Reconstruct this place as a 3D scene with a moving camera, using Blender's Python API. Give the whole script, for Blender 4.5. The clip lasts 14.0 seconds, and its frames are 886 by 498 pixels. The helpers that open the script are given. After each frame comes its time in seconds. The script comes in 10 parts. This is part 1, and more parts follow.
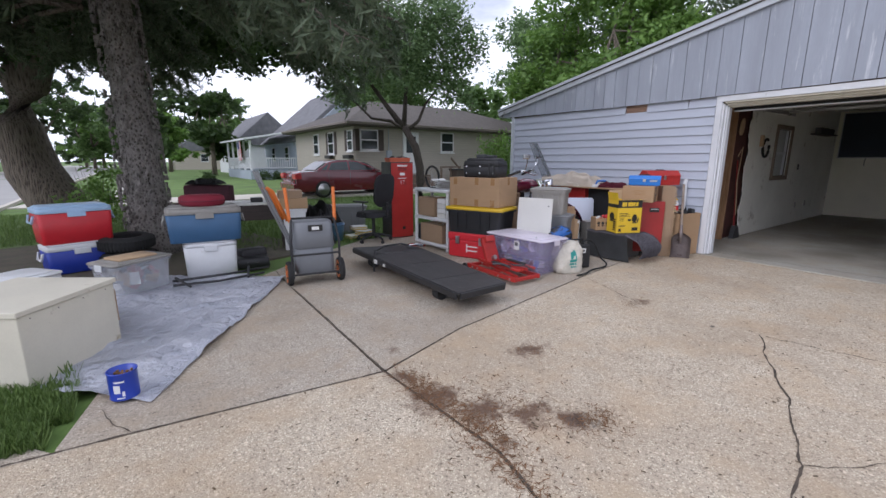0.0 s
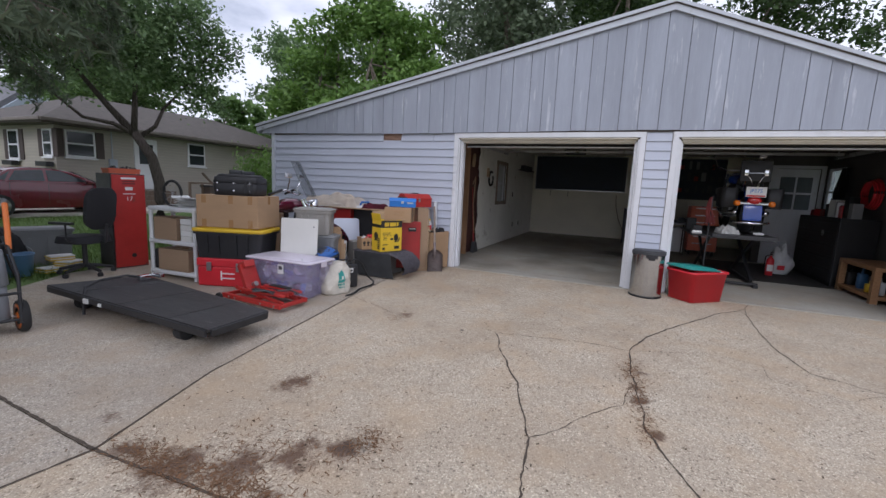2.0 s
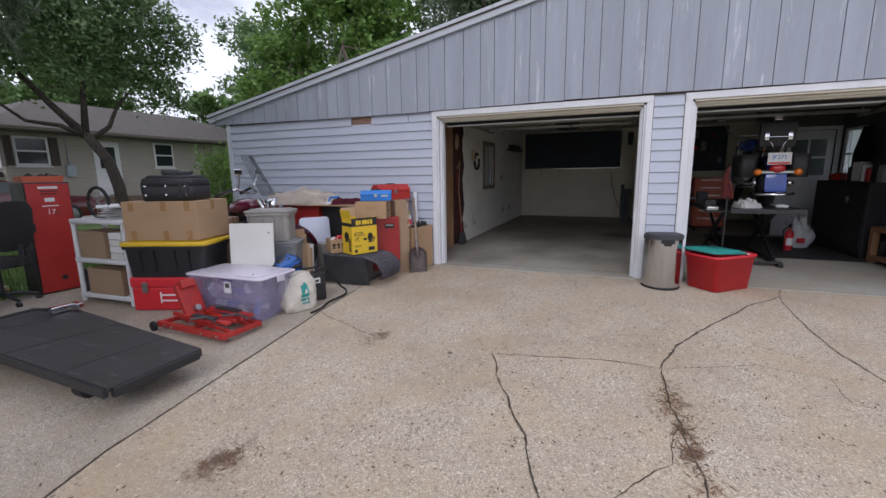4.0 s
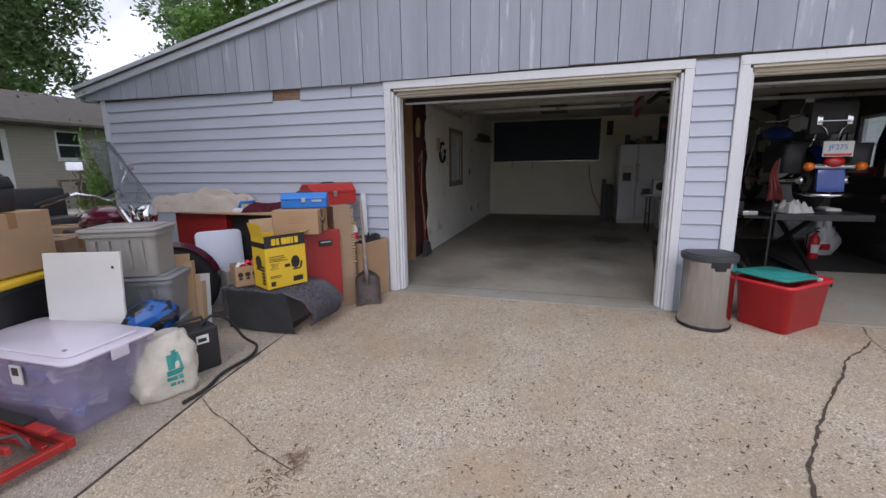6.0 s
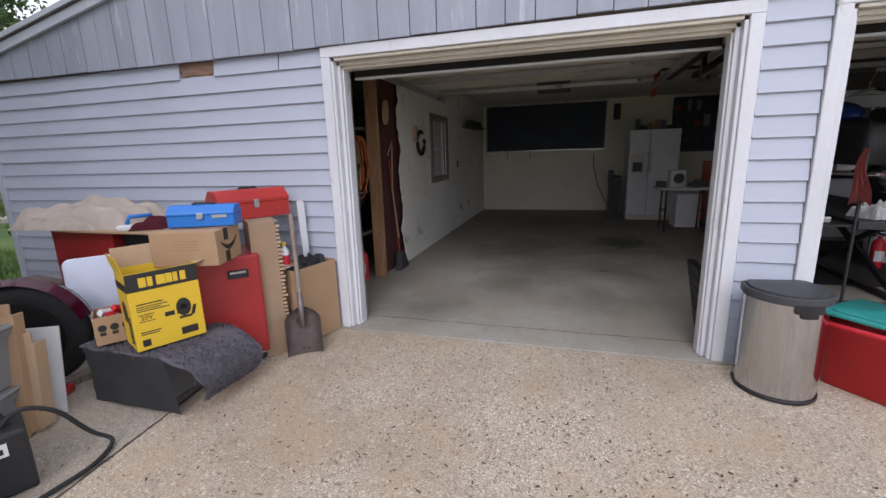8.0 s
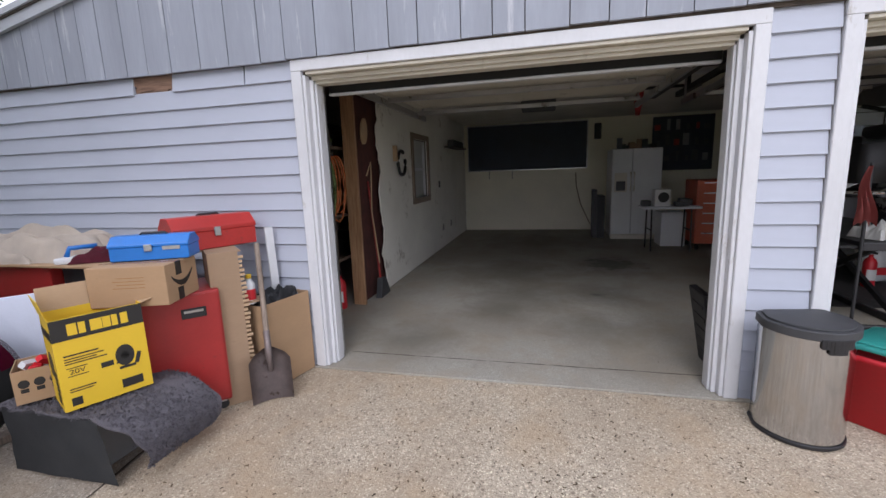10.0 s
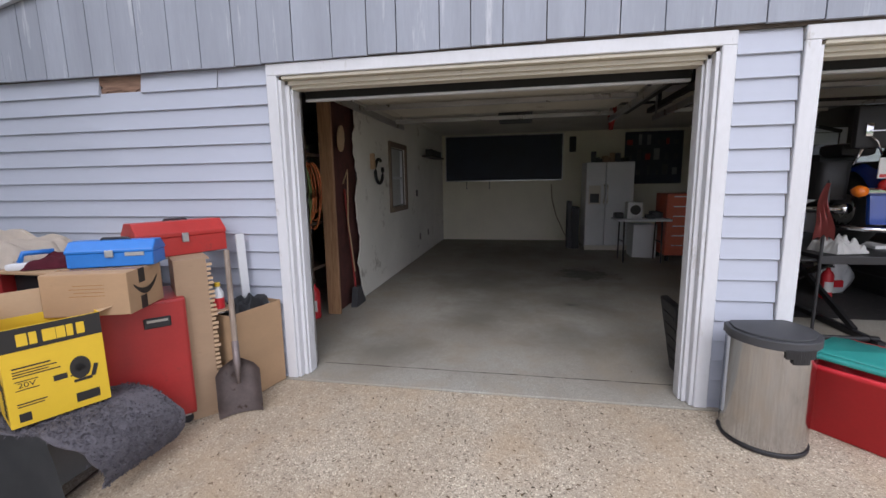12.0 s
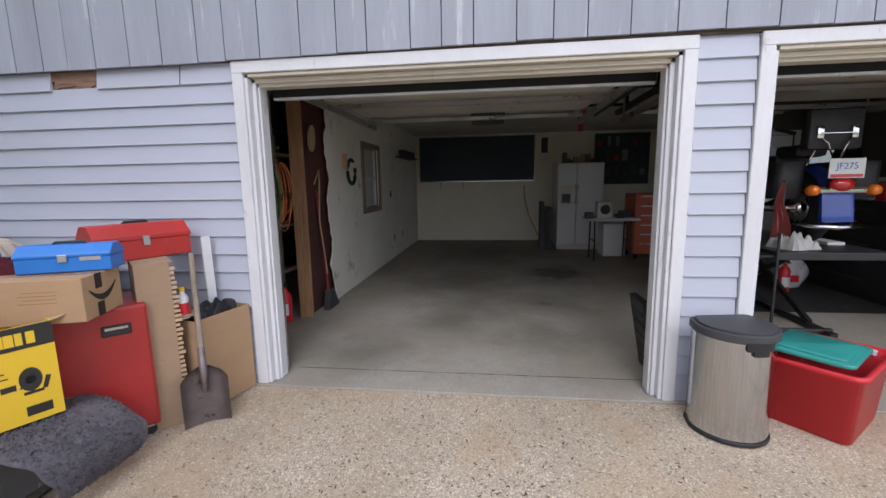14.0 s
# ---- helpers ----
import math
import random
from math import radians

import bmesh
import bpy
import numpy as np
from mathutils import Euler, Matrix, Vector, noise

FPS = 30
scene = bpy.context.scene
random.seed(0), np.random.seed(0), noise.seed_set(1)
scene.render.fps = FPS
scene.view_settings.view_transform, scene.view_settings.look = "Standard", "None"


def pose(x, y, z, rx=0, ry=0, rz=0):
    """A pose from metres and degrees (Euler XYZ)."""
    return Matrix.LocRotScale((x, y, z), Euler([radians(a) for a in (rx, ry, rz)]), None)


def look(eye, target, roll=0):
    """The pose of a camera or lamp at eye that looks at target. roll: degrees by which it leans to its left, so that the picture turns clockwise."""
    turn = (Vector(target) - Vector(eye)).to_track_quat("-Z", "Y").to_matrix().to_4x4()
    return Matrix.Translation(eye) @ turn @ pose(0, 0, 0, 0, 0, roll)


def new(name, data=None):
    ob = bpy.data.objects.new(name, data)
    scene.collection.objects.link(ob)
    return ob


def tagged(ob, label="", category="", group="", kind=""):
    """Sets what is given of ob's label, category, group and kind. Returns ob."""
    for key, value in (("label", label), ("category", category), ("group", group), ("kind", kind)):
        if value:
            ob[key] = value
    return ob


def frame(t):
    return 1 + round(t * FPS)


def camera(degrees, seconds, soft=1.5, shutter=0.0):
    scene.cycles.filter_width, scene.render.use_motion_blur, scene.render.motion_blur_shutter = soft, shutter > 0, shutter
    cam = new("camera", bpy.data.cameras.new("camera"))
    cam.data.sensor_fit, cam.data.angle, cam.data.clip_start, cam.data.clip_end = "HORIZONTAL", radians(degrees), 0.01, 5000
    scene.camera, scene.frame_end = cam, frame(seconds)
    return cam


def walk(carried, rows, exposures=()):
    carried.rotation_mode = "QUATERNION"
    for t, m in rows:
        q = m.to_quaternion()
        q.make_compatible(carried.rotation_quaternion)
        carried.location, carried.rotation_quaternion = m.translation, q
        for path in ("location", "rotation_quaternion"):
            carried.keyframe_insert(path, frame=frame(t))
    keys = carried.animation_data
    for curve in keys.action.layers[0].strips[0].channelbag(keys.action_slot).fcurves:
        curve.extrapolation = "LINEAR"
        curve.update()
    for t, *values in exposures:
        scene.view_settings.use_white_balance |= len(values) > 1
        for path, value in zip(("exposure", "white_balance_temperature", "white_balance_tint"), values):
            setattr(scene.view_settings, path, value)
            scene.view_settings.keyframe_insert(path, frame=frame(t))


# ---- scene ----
cam = camera(92.6, 14.0)
PATH = [
    (0, (0.714, 1.574, 1.407), (1.88, 3.147, 1.0), 0.2),
    (0.5, (0.736, 1.576, 1.403), (2.058, 3.023, 1.003), 1.2),
    (1, (0.776, 1.583, 1.412), (2.331, 2.782, 1.033), 2.2),
    (1.5, (0.817, 1.589, 1.405), (2.575, 2.493, 1.104), 2.9),
    (2, (0.836, 1.587, 1.398), (2.658, 2.36, 1.113), 2.7),
    (2.5, (0.907, 1.612, 1.393), (2.735, 2.367, 1.093), 1.9),
    (3, (1.111, 1.605, 1.401), (2.931, 2.361, 1.063), -0.3),
    (5.5, (2.761, 2.34, 1.441), (4.601, 3.017, 1.049), -0.3),
    (6, (3.18, 2.403, 1.444), (5.062, 2.958, 1.057), -0.8),
    (6.5, (3.543, 2.38, 1.463), (5.42, 2.948, 1.07), -1.4),
    (7, (3.914, 2.465, 1.448), (5.804, 2.95, 1.009), -1.0),
    (7.5, (4.168, 2.487, 1.471), (6.062, 2.948, 1.024), -0.9),
    (8, (4.385, 2.46, 1.489), (6.257, 3.014, 1.054), -1.7),
    (8.5, (4.573, 2.526, 1.504), (6.45, 3.094, 1.114), -2.1),
    (11, (4.669, 2.567, 1.496), (6.598, 2.974, 1.159), -1.6),
    (11.5, (4.669, 2.569, 1.498), (6.604, 2.956, 1.171), -1.3),
    (12, (4.682, 2.564, 1.496), (6.623, 2.929, 1.186), -0.9),
    (12.5, (4.685, 2.559, 1.499), (6.634, 2.893, 1.2), -0.8),
    (13, (4.694, 2.555, 1.496), (6.649, 2.852, 1.202), -0.8),
    (13.5, (4.695, 2.557, 1.494), (6.655, 2.821, 1.196), -0.8),
    (14, (4.696, 2.554, 1.492), (6.656, 2.803, 1.184), -1.0),
]
walk(cam, [(t, look(eye, target, roll)) for t, eye, target, roll in PATH],
     [(0.0, 0.0, 5780, 18), (1.0, 0.02, 5780, 18), (2.0, -0.26, 5780, 18), (3.0, -0.24, 5800, 18), (5.5, -0.17, 5900, 19), (6.5, -0.18, 5900, 19), (7.5, 0.10, 5900, 19), (8.5, 0.14, 5900, 19), (11.0, 0.24, 5950, 18), (14.0, 0.24, 5950, 18)])

# ---- daylight: bright, thinly clouded sky, high veiled sun behind the walker ----
SUN_AZ, SUN_EL = 186.0, 40.0
world = bpy.data.worlds.new("world")
scene.world = world
world.use_nodes = True
wn, wl = world.node_tree.nodes, world.node_tree.links
wn.clear()
w_out = wn.new("ShaderNodeOutputWorld")
w_bg = wn.new("ShaderNodeBackground")
w_sky = wn.new("ShaderNodeTexSky")
w_sky.sky_type, w_sky.sun_disc = "NISHITA", False
w_sky.sun_elevation, w_sky.sun_rotation = radians(SUN_EL), radians(90 - SUN_AZ)
w_sky.air_density, w_sky.dust_density = 1.0, 1.5
w_co = wn.new("ShaderNodeTexCoord")
w_map = wn.new("ShaderNodeMapping")
w_map.inputs["Scale"].default_value = (1.0, 1.0, 2.2)
w_noise = wn.new("ShaderNodeTexNoise")
w_noise.inputs["Scale"].default_value, w_noise.inputs["Detail"].default_value = 2.3, 9.0
w_ramp = wn.new("ShaderNodeValToRGB")
w_ramp.color_ramp.elements[0].position, w_ramp.color_ramp.elements[1].position = 0.16, 0.34
w_mix = wn.new("ShaderNodeMix")
w_mix.data_type = "RGBA"
w_mix.inputs[7].default_value = (14.5, 14.7, 15.0, 1)
wl.new(w_co.outputs["Generated"], w_map.inputs["Vector"])
wl.new(w_map.outputs[0], w_noise.inputs["Vector"])
wl.new(w_noise.outputs[0], w_ramp.inputs[0])
wl.new(w_ramp.outputs[0], w_mix.inputs[0])
wl.new(w_sky.outputs[0], w_mix.inputs[6])
wl.new(w_mix.outputs[2], w_bg.inputs[0])
w_bg.inputs[1].default_value = 0.085
wl.new(w_bg.outputs[0], w_out.inputs[0])

sun_data = bpy.data.lights.new("sun", "SUN")
sun_data.energy, sun_data.angle, sun_data.color = 1.15, radians(30), (1.0, 0.95, 0.88)
sun = new("sun", sun_data)
_a, _e = radians(SUN_AZ), radians(SUN_EL)
sun.matrix_world = look((math.cos(_a) * math.cos(_e) * 30, math.sin(_a) * math.cos(_e) * 30, math.sin(_e) * 30), (0, 0, 0))

# ---- materials ----
def nodes_of(name):
    m = bpy.data.materials.new(name)
    m.use_nodes = True
    nt = m.node_tree
    return m, nt, nt.nodes["Principled BSDF"]


def coords(nt, scale=(1, 1, 1), world_space=False):
    co = nt.nodes.new("ShaderNodeNewGeometry" if world_space else "ShaderNodeTexCoord")
    mp = nt.nodes.new("ShaderNodeMapping")
    mp.inputs["Scale"].default_value = scale
    nt.links.new(co.outputs["Position" if world_space else "Object"], mp.inputs["Vector"])
    return mp.outputs[0]


def noise_tex(nt, vec, scale, detail=4.0, rough=0.6):
    n = nt.nodes.new("ShaderNodeTexNoise")
    n.inputs["Scale"].default_value, n.inputs["Detail"].default_value, n.inputs["Roughness"].default_value = scale, detail, rough
    nt.links.new(vec, n.inputs["Vector"])
    return n.outputs[0]


def ramp(nt, fac, stops):
    r = nt.nodes.new("ShaderNodeValToRGB")
    els = r.color_ramp.elements
    while len(els) < len(stops):
        els.new(0.5)
    for e, (p, c) in zip(els, stops):
        e.position = p
        e.color = (c, c, c, 1) if isinstance(c, (int, float)) else (*c, 1)
    nt.links.new(fac, r.inputs[0])
    return r.outputs[0]


def mixc(nt, fac, a, b, mode="MIX"):
    x = nt.nodes.new("ShaderNodeMix")
    x.data_type, x.blend_type = "RGBA", mode
    for sock, v in ((x.inputs[0], fac), (x.inputs[6], a), (x.inputs[7], b)):
        if isinstance(v, (int, float)):
            sock.default_value = v
        elif isinstance(v, tuple):
            sock.default_value = (*v, 1)
        else:
            nt.links.new(v, sock)
    return x.outputs[2]


def maths(nt, op, a, b=0.0):
    x = nt.nodes.new("ShaderNodeMath")
    x.operation = op
    for sock, v in zip(x.inputs, (a, b)):
        if isinstance(v, (int, float)):
            sock.default_value = v
        else:
            nt.links.new(v, sock)
    return x.outputs[0]


def bump(nt, bsdf, height, strength, dist=0.01):
    b = nt.nodes.new("ShaderNodeBump")
    b.inputs["Strength"].default_value, b.inputs["Distance"].default_value = strength, dist
    nt.links.new(height, b.inputs["Height"])
    nt.links.new(b.outputs[0], bsdf.inputs["Normal"])


def surf(name, col, rough=0.5, metal=0.0, vary=0.18, scale=3.0, grain=60.0, relief=0.15, stretch=(1, 1, 1), dirt=None, amount=0.0, per_object=0.0, coat=0.0):
    """A coloured surface with blotches, fine grain, relief and, where dirt is given, worn patches of that colour."""
    m, nt, b = nodes_of(name)
    v = coords(nt, stretch)
    big, fine = noise_tex(nt, v, scale, 5), noise_tex(nt, v, grain, 3)
    dark = tuple(c * (1 - vary) for c in col)
    light = tuple(min(1.0, c * (1 + vary * 0.6)) for c in col)
    c = mixc(nt, ramp(nt, big, [(0.3, 0.0), (0.7, 1.0)]), dark, light)
    c = mixc(nt, maths(nt, "MULTIPLY", ramp(nt, fine, [(0.35, 1.0), (0.65, 0.0)]), vary * 0.8), c, tuple(x * 0.55 for x in col))
    if dirt:
        w = noise_tex(nt, v, scale * 2.3, 8, 0.7)
        c = mixc(nt, ramp(nt, w, [(0.62 - amount * 0.3, 0.0), (0.72 - amount * 0.3, 1.0)]), c, dirt)
    if per_object:
        oi = nt.nodes.new("ShaderNodeObjectInfo")
        k = maths(nt, "MULTIPLY", oi.outputs["Random"], per_object)
        c = mixc(nt, k, c, tuple(x * 0.3 for x in col))
    nt.links.new(c, b.inputs["Base Color"])
    r = ramp(nt, big, [(0.2, max(0.02, rough - 0.08)), (0.8, min(1.0, rough + 0.1))])
    nt.links.new(r, b.inputs["Roughness"])
    b.inputs["Metallic"].default_value = metal
    b.inputs["Coat Weight"].default_value = coat
    if relief:
        bump(nt, b, fine, relief, 0.004)
    return m


def wood(name, col, dark, scale=6.0, rough=0.55, axis=2):
    m, nt, b = nodes_of(name)
    s = [9.0, 9.0, 9.0]
    s[axis] = 0.7
    v = coords(nt, tuple(s))
    g = noise_tex(nt, v, scale, 6, 0.65)
    c = mixc(nt, ramp(nt, g, [(0.35, 0.0), (0.62, 1.0)]), dark, col)
    nt.links.new(c, b.inputs["Base Color"])
    b.inputs["Roughness"].default_value = rough
    bump(nt, b, g, 0.2, 0.004)
    return m


def glass(name, tint=(0.9, 0.95, 0.95), rough=0.03):
    m, nt, b = nodes_of(name)
    b.inputs["Base Color"].default_value = (*tint, 1)
    b.inputs["Roughness"].default_value = rough
    b.inputs["Transmission Weight"].default_value = 1.0
    b.inputs["IOR"].default_value = 1.45
    return m


def clear_plastic(name, tint, see=0.7, rough=0.25):
    m, nt, b = nodes_of(name)
    v = coords(nt)
    n = noise_tex(nt, v, 14, 5)
    c = mixc(nt, ramp(nt, n, [(0.3, 0.0), (0.7, 1.0)]), tint, tuple(min(1, x * 1.2) for x in tint))
    nt.links.new(c, b.inputs["Base Color"])
    b.inputs["Roughness"].default_value = rough
    b.inputs["Alpha"].default_value = 1 - see
    return m


def blob_mask(nt, pos, spots):
    """Largest of several soft, ragged spots (x, y, radius) on the ground."""
    total = None
    for x, y, r in spots:
        d = nt.nodes.new("ShaderNodeVectorMath")
        d.operation = "DISTANCE"
        nt.links.new(pos, d.inputs[0])
        d.inputs[1].default_value = (x, y, 0.03)
        k = maths(nt, "SUBTRACT", 1.0, maths(nt, "DIVIDE", d.outputs["Value"], r))
        total = k if total is None else maths(nt, "MAXIMUM", total, k)
    return total


def aggregate(name, base, spots_brown=(), spots_dark=(), spots_soft=(), pebble=125.0, stones=1.0, contrast=1.0):
    """Exposed-aggregate concrete: pebbles of several colours in pale cement, with stains."""
    m, nt, b = nodes_of(name)
    pos = coords(nt, (1, 1, 1), True)
    vo = nt.nodes.new("ShaderNodeTexVoronoi")
    vo.inputs["Scale"].default_value = pebble
    nt.links.new(pos, vo.inputs["Vector"])
    sep = nt.nodes.new("ShaderNodeSeparateColor")
    nt.links.new(vo.outputs["Color"], sep.inputs[0])
    t = tuple
    stone = ramp(nt, sep.outputs[0], [(0.0, t(c * 0.22 for c in base)), (0.18, t(c * 0.66 for c in base)), (0.5, base), (0.80, t(min(1, c * 1.2) for c in base)), (1.0, t(min(0.9, c * 1.9) for c in base))])
    stone = mixc(nt, 1.0 - contrast, stone, base) if contrast < 1 else stone
    edge = ramp(nt, vo.outputs["Distance"], [(0.25, 0.0), (0.6, 1.0)])
    c = mixc(nt, maths(nt, "MULTIPLY", edge, 0.7), stone, t(x * 0.82 for x in base))
    big = noise_tex(nt, pos, 0.9, 6, 0.6)
    c = mixc(nt, maths(nt, "MULTIPLY", ramp(nt, big, [(0.30, 1.0), (0.62, 0.0)]), 0.7), c, t(x * q for x, q in zip(base, (0.62, 0.56, 0.50))))
    mid = noise_tex(nt, pos, 7.0, 6, 0.7)
    c = mixc(nt, maths(nt, "MULTIPLY", ramp(nt, mid, [(0.56, 0.0), (0.74, 1.0)]), 0.45), c, t(x * q for x, q in zip(base, (0.6, 0.55, 0.5))))
    pit = nt.nodes.new("ShaderNodeTexVoronoi")
    pit.inputs["Scale"].default_value = pebble * 0.30
    nt.links.new(pos, pit.inputs["Vector"])
    psep = nt.nodes.new("ShaderNodeSeparateColor")
    nt.links.new(pit.outputs["Color"], psep.inputs[0])
    core = ramp(nt, pit.outputs["Distance"], [(0.18, 1.0), (0.42, 0.0)])
    c = mixc(nt, maths(nt, "MULTIPLY", maths(nt, "MULTIPLY", core, ramp(nt, psep.outputs[0], [(0.80, 0.0), (0.86, 1.0)])), 0.75 * stones), c, t(x * q for x, q in zip(base, (0.30, 0.26, 0.24))))
    c = mixc(nt, maths(nt, "MULTIPLY", maths(nt, "MULTIPLY", core, ramp(nt, psep.outputs[1], [(0.80, 0.0), (0.88, 1.0)])), 0.55 * stones), c, t(min(0.85, x * 1.5) for x in base))
    tone = noise_tex(nt, pos, 2.4, 5, 0.65)
    c = mixc(nt, maths(nt, "MULTIPLY", ramp(nt, tone, [(0.46, 0.0), (0.66, 1.0)]), 0.5), c, t(x * q for x, q in zip(base, (0.86, 0.75, 0.62))))
    rag = noise_tex(nt, pos, 5.0, 9, 0.75)
    for spots, col, power in ((spots_brown, (0.10, 0.052, 0.03), 0.9), (spots_dark, (0.04, 0.036, 0.033), 0.8)):
        if spots:
            k = maths(nt, "ADD", blob_mask(nt, pos, spots), maths(nt, "MULTIPLY", maths(nt, "SUBTRACT", rag, 0.5), 2.6))
            c = mixc(nt, maths(nt, "MULTIPLY", ramp(nt, k, [(0.42, 0.0), (0.85, 1.0)]), power), c, col)
    if spots_soft:
        k = maths(nt, "ADD", blob_mask(nt, pos, spots_soft), maths(nt, "MULTIPLY", maths(nt, "SUBTRACT", tone, 0.5), 2.0))
        c = mixc(nt, maths(nt, "MULTIPLY", ramp(nt, k, [(0.0, 0.0), (0.9, 1.0)]), 0.62), c, t(x * q for x, q in zip(base, (0.38, 0.39, 0.38))))
    nt.links.new(c, b.inputs["Base Color"])
    b.inputs["Roughness"].default_value = 0.88
    bump(nt, b, maths(nt, "ADD", maths(nt, "MULTIPLY", edge, -1.0 * stones), mid), 0.45, 0.006)
    return m


def foliage(name, a, b_col, rough=0.6):
    m, nt, b = nodes_of(name)
    g = nt.nodes.new("ShaderNodeNewGeometry")
    c = mixc(nt, g.outputs["Random Per Island"], a, b_col)
    nt.links.new(c, b.inputs["Base Color"])
    b.inputs["Roughness"].default_value = rough
    tr = nt.nodes.new("ShaderNodeBsdfTranslucent")
    nt.links.new(mixc(nt, 0.0, c, c), tr.inputs[0])
    mx = nt.nodes.new("ShaderNodeMixShader")
    mx.inputs[0].default_value = 0.35
    nt.links.new(b.outputs[0], mx.inputs[1])
    nt.links.new(tr.outputs[0], mx.inputs[2])
    nt.links.new(mx.outputs[0], nt.nodes["Material Output"].inputs[0])
    return m


def bark(name, col, dark, stretch=(7, 7, 2.2)):
    m, nt, b = nodes_of(name)
    v = coords(nt, stretch)
    vo = nt.nodes.new("ShaderNodeTexVoronoi")
    vo.inputs["Scale"].default_value = 2.6
    nt.links.new(v, vo.inputs["Vector"])
    n = noise_tex(nt, v, 4.0, 8, 0.7)
    h = maths(nt, "ADD", vo.outputs["Distance"], n)
    nt.links.new(mixc(nt, ramp(nt, h, [(0.55, 0.0), (1.2, 1.0)]), dark, col), b.inputs["Base Color"])
    b.inputs["Roughness"].default_value = 0.92
    bump(nt, b, h, 0.9, 0.04)
    return m


M_DRIVE = aggregate("aggregate_concrete", (0.525, 0.446, 0.340), [(2.05, 3.50, 0.34), (2.2, 3.2, 0.30), (2.05, 3.75, 0.22), (2.42, 3.02, 0.30), (3.04, 3.57, 0.28), (2.55, 2.84, 0.24), (4.08, 1.39, 0.13), (4.72, 3.62, 0.16), (2.1, 2.9, 0.16), (4.4, 1.33, 0.12), (3.9, 1.37, 0.12), (3.5, 1.28, 0.1)], [(2.65, 2.76, 0.22), (4.6, 2.94, 0.04)])
M_DRIVE2 = aggregate("grey_aggregate_concrete", (0.435, 0.385, 0.315), [(2.2, 4.2, 0.12)], [(3.4, 5.6, 0.3)], [], 135.0, 0.7)
M_GARFLOOR = aggregate("garage_floor_concrete", (0.40, 0.385, 0.335), [], [(11.26, 1.64, 0.8), (9.57, 1.98, 0.15), (9.4, 2.15, 0.1), (8.1, 1.9, 0.1)], [(8.54, 2.12, 0.55), (9.38, 2.78, 0.8), (8.94, 3.0, 0.6), (13.2, 2.6, 1.6), (10.6, 3.0, 1.1), (11.2, 1.7, 0.9), (9.6, 2.0, 0.6), (8.0, 3.7, 0.5)], 160.0, 0.3, 0.4)
M_SIDING = surf("grey_vinyl_siding", (0.455, 0.485, 0.56), 0.45, vary=0.05, scale=1.2, grain=25, relief=0.05, stretch=(1, 0.6, 3), per_object=0.04)
M_GABLE = surf("weathered_grey_painted_board", (0.345, 0.372, 0.43), 0.7, vary=0.14, scale=1.6, grain=22, relief=0.35, stretch=(3, 3, 0.35), dirt=(0.52, 0.54, 0.58), amount=0.12, per_object=0.12)
M_FASCIA = surf("pale_grey_fascia", (0.52, 0.55, 0.60), 0.5, vary=0.1, scale=2, dirt=(0.2, 0.2, 0.2), amount=0.02)
M_TRIM = surf("white_trim_paint", (0.66, 0.67, 0.69), 0.5, vary=0.09, scale=3, relief=0.12, stretch=(1, 1, 0.4), dirt=(0.40, 0.38, 0.34), amount=0.04)
M_CREAM = surf("cream_trim_paint", (0.60, 0.56, 0.46), 0.5, vary=0.1, scale=3, dirt=(0.35, 0.30, 0.22), amount=0.06)
M_BAREWOOD = wood("bare_weathered_wood", (0.30, 0.19, 0.13), (0.13, 0.07, 0.05), axis=1)
M_SHINGLE = surf("brown_grey_shingles", (0.115, 0.10, 0.088), 0.9, vary=0.4, scale=4, grain=40, relief=0.6, stretch=(1, 1, 4), per_object=0.3)
M_DRYWALL = surf("off_white_drywall", (0.82, 0.81, 0.74), 0.85, vary=0.09, scale=1.3, relief=0.1, dirt=(0.42, 0.39, 0.33), amount=0.06)
M_CREAMWALL = surf("cream_painted_wall", (0.84, 0.80, 0.64), 0.8, vary=0.07, scale=1.2, relief=0.1)
M_CEIL = surf("grey_ceiling_board", (0.72, 0.70, 0.63), 0.85, vary=0.12, scale=1.0)
# near-black: the dimness of bays and recesses is put into this colour
M_DIMWALL = surf("dim_recess_wall", (0.10, 0.095, 0.09), 0.85, vary=0.3, scale=1.4)
M_STUD = wood("pine_stud", (0.42, 0.25, 0.13), (0.26, 0.14, 0.07), axis=2)
# soil of cracks and joints; also colours the shaded reveal under the gable
M_DIRT_SHADE = surf("crack_soil_gap_shade", (0.085, 0.065, 0.048), 0.95, vary=0.5, scale=8, relief=0.5)
M_STRAW = surf("dry_needles", (0.20, 0.105, 0.05), 0.95, vary=0.5, scale=20)
M_ASPHALT = surf("pale_worn_road", (0.36, 0.35, 0.335), 0.9, vary=0.12, scale=0.7, grain=30)
M_WALKCONC = surf("pale_pavement_concrete", (0.58, 0.54, 0.47), 0.85, vary=0.1, scale=1.0)
M_GRASS = surf("mown_grass_ground", (0.12, 0.20, 0.045), 0.95, vary=0.45, scale=0.7, grain=28, relief=0.8, dirt=(0.10, 0.12, 0.04), amount=0.05)
M_BLADE = foliage("grass_blade", (0.07, 0.125, 0.025), (0.17, 0.25, 0.07))
M_SOIL = surf("bare_shaded_soil", (0.10, 0.085, 0.06), 0.95, vary=0.4, scale=4, relief=0.6, dirt=(0.06, 0.09, 0.03), amount=0.25)
M_BARK = bark("spruce_bark", (0.27, 0.245, 0.225), (0.05, 0.042, 0.037), (11, 11, 7))
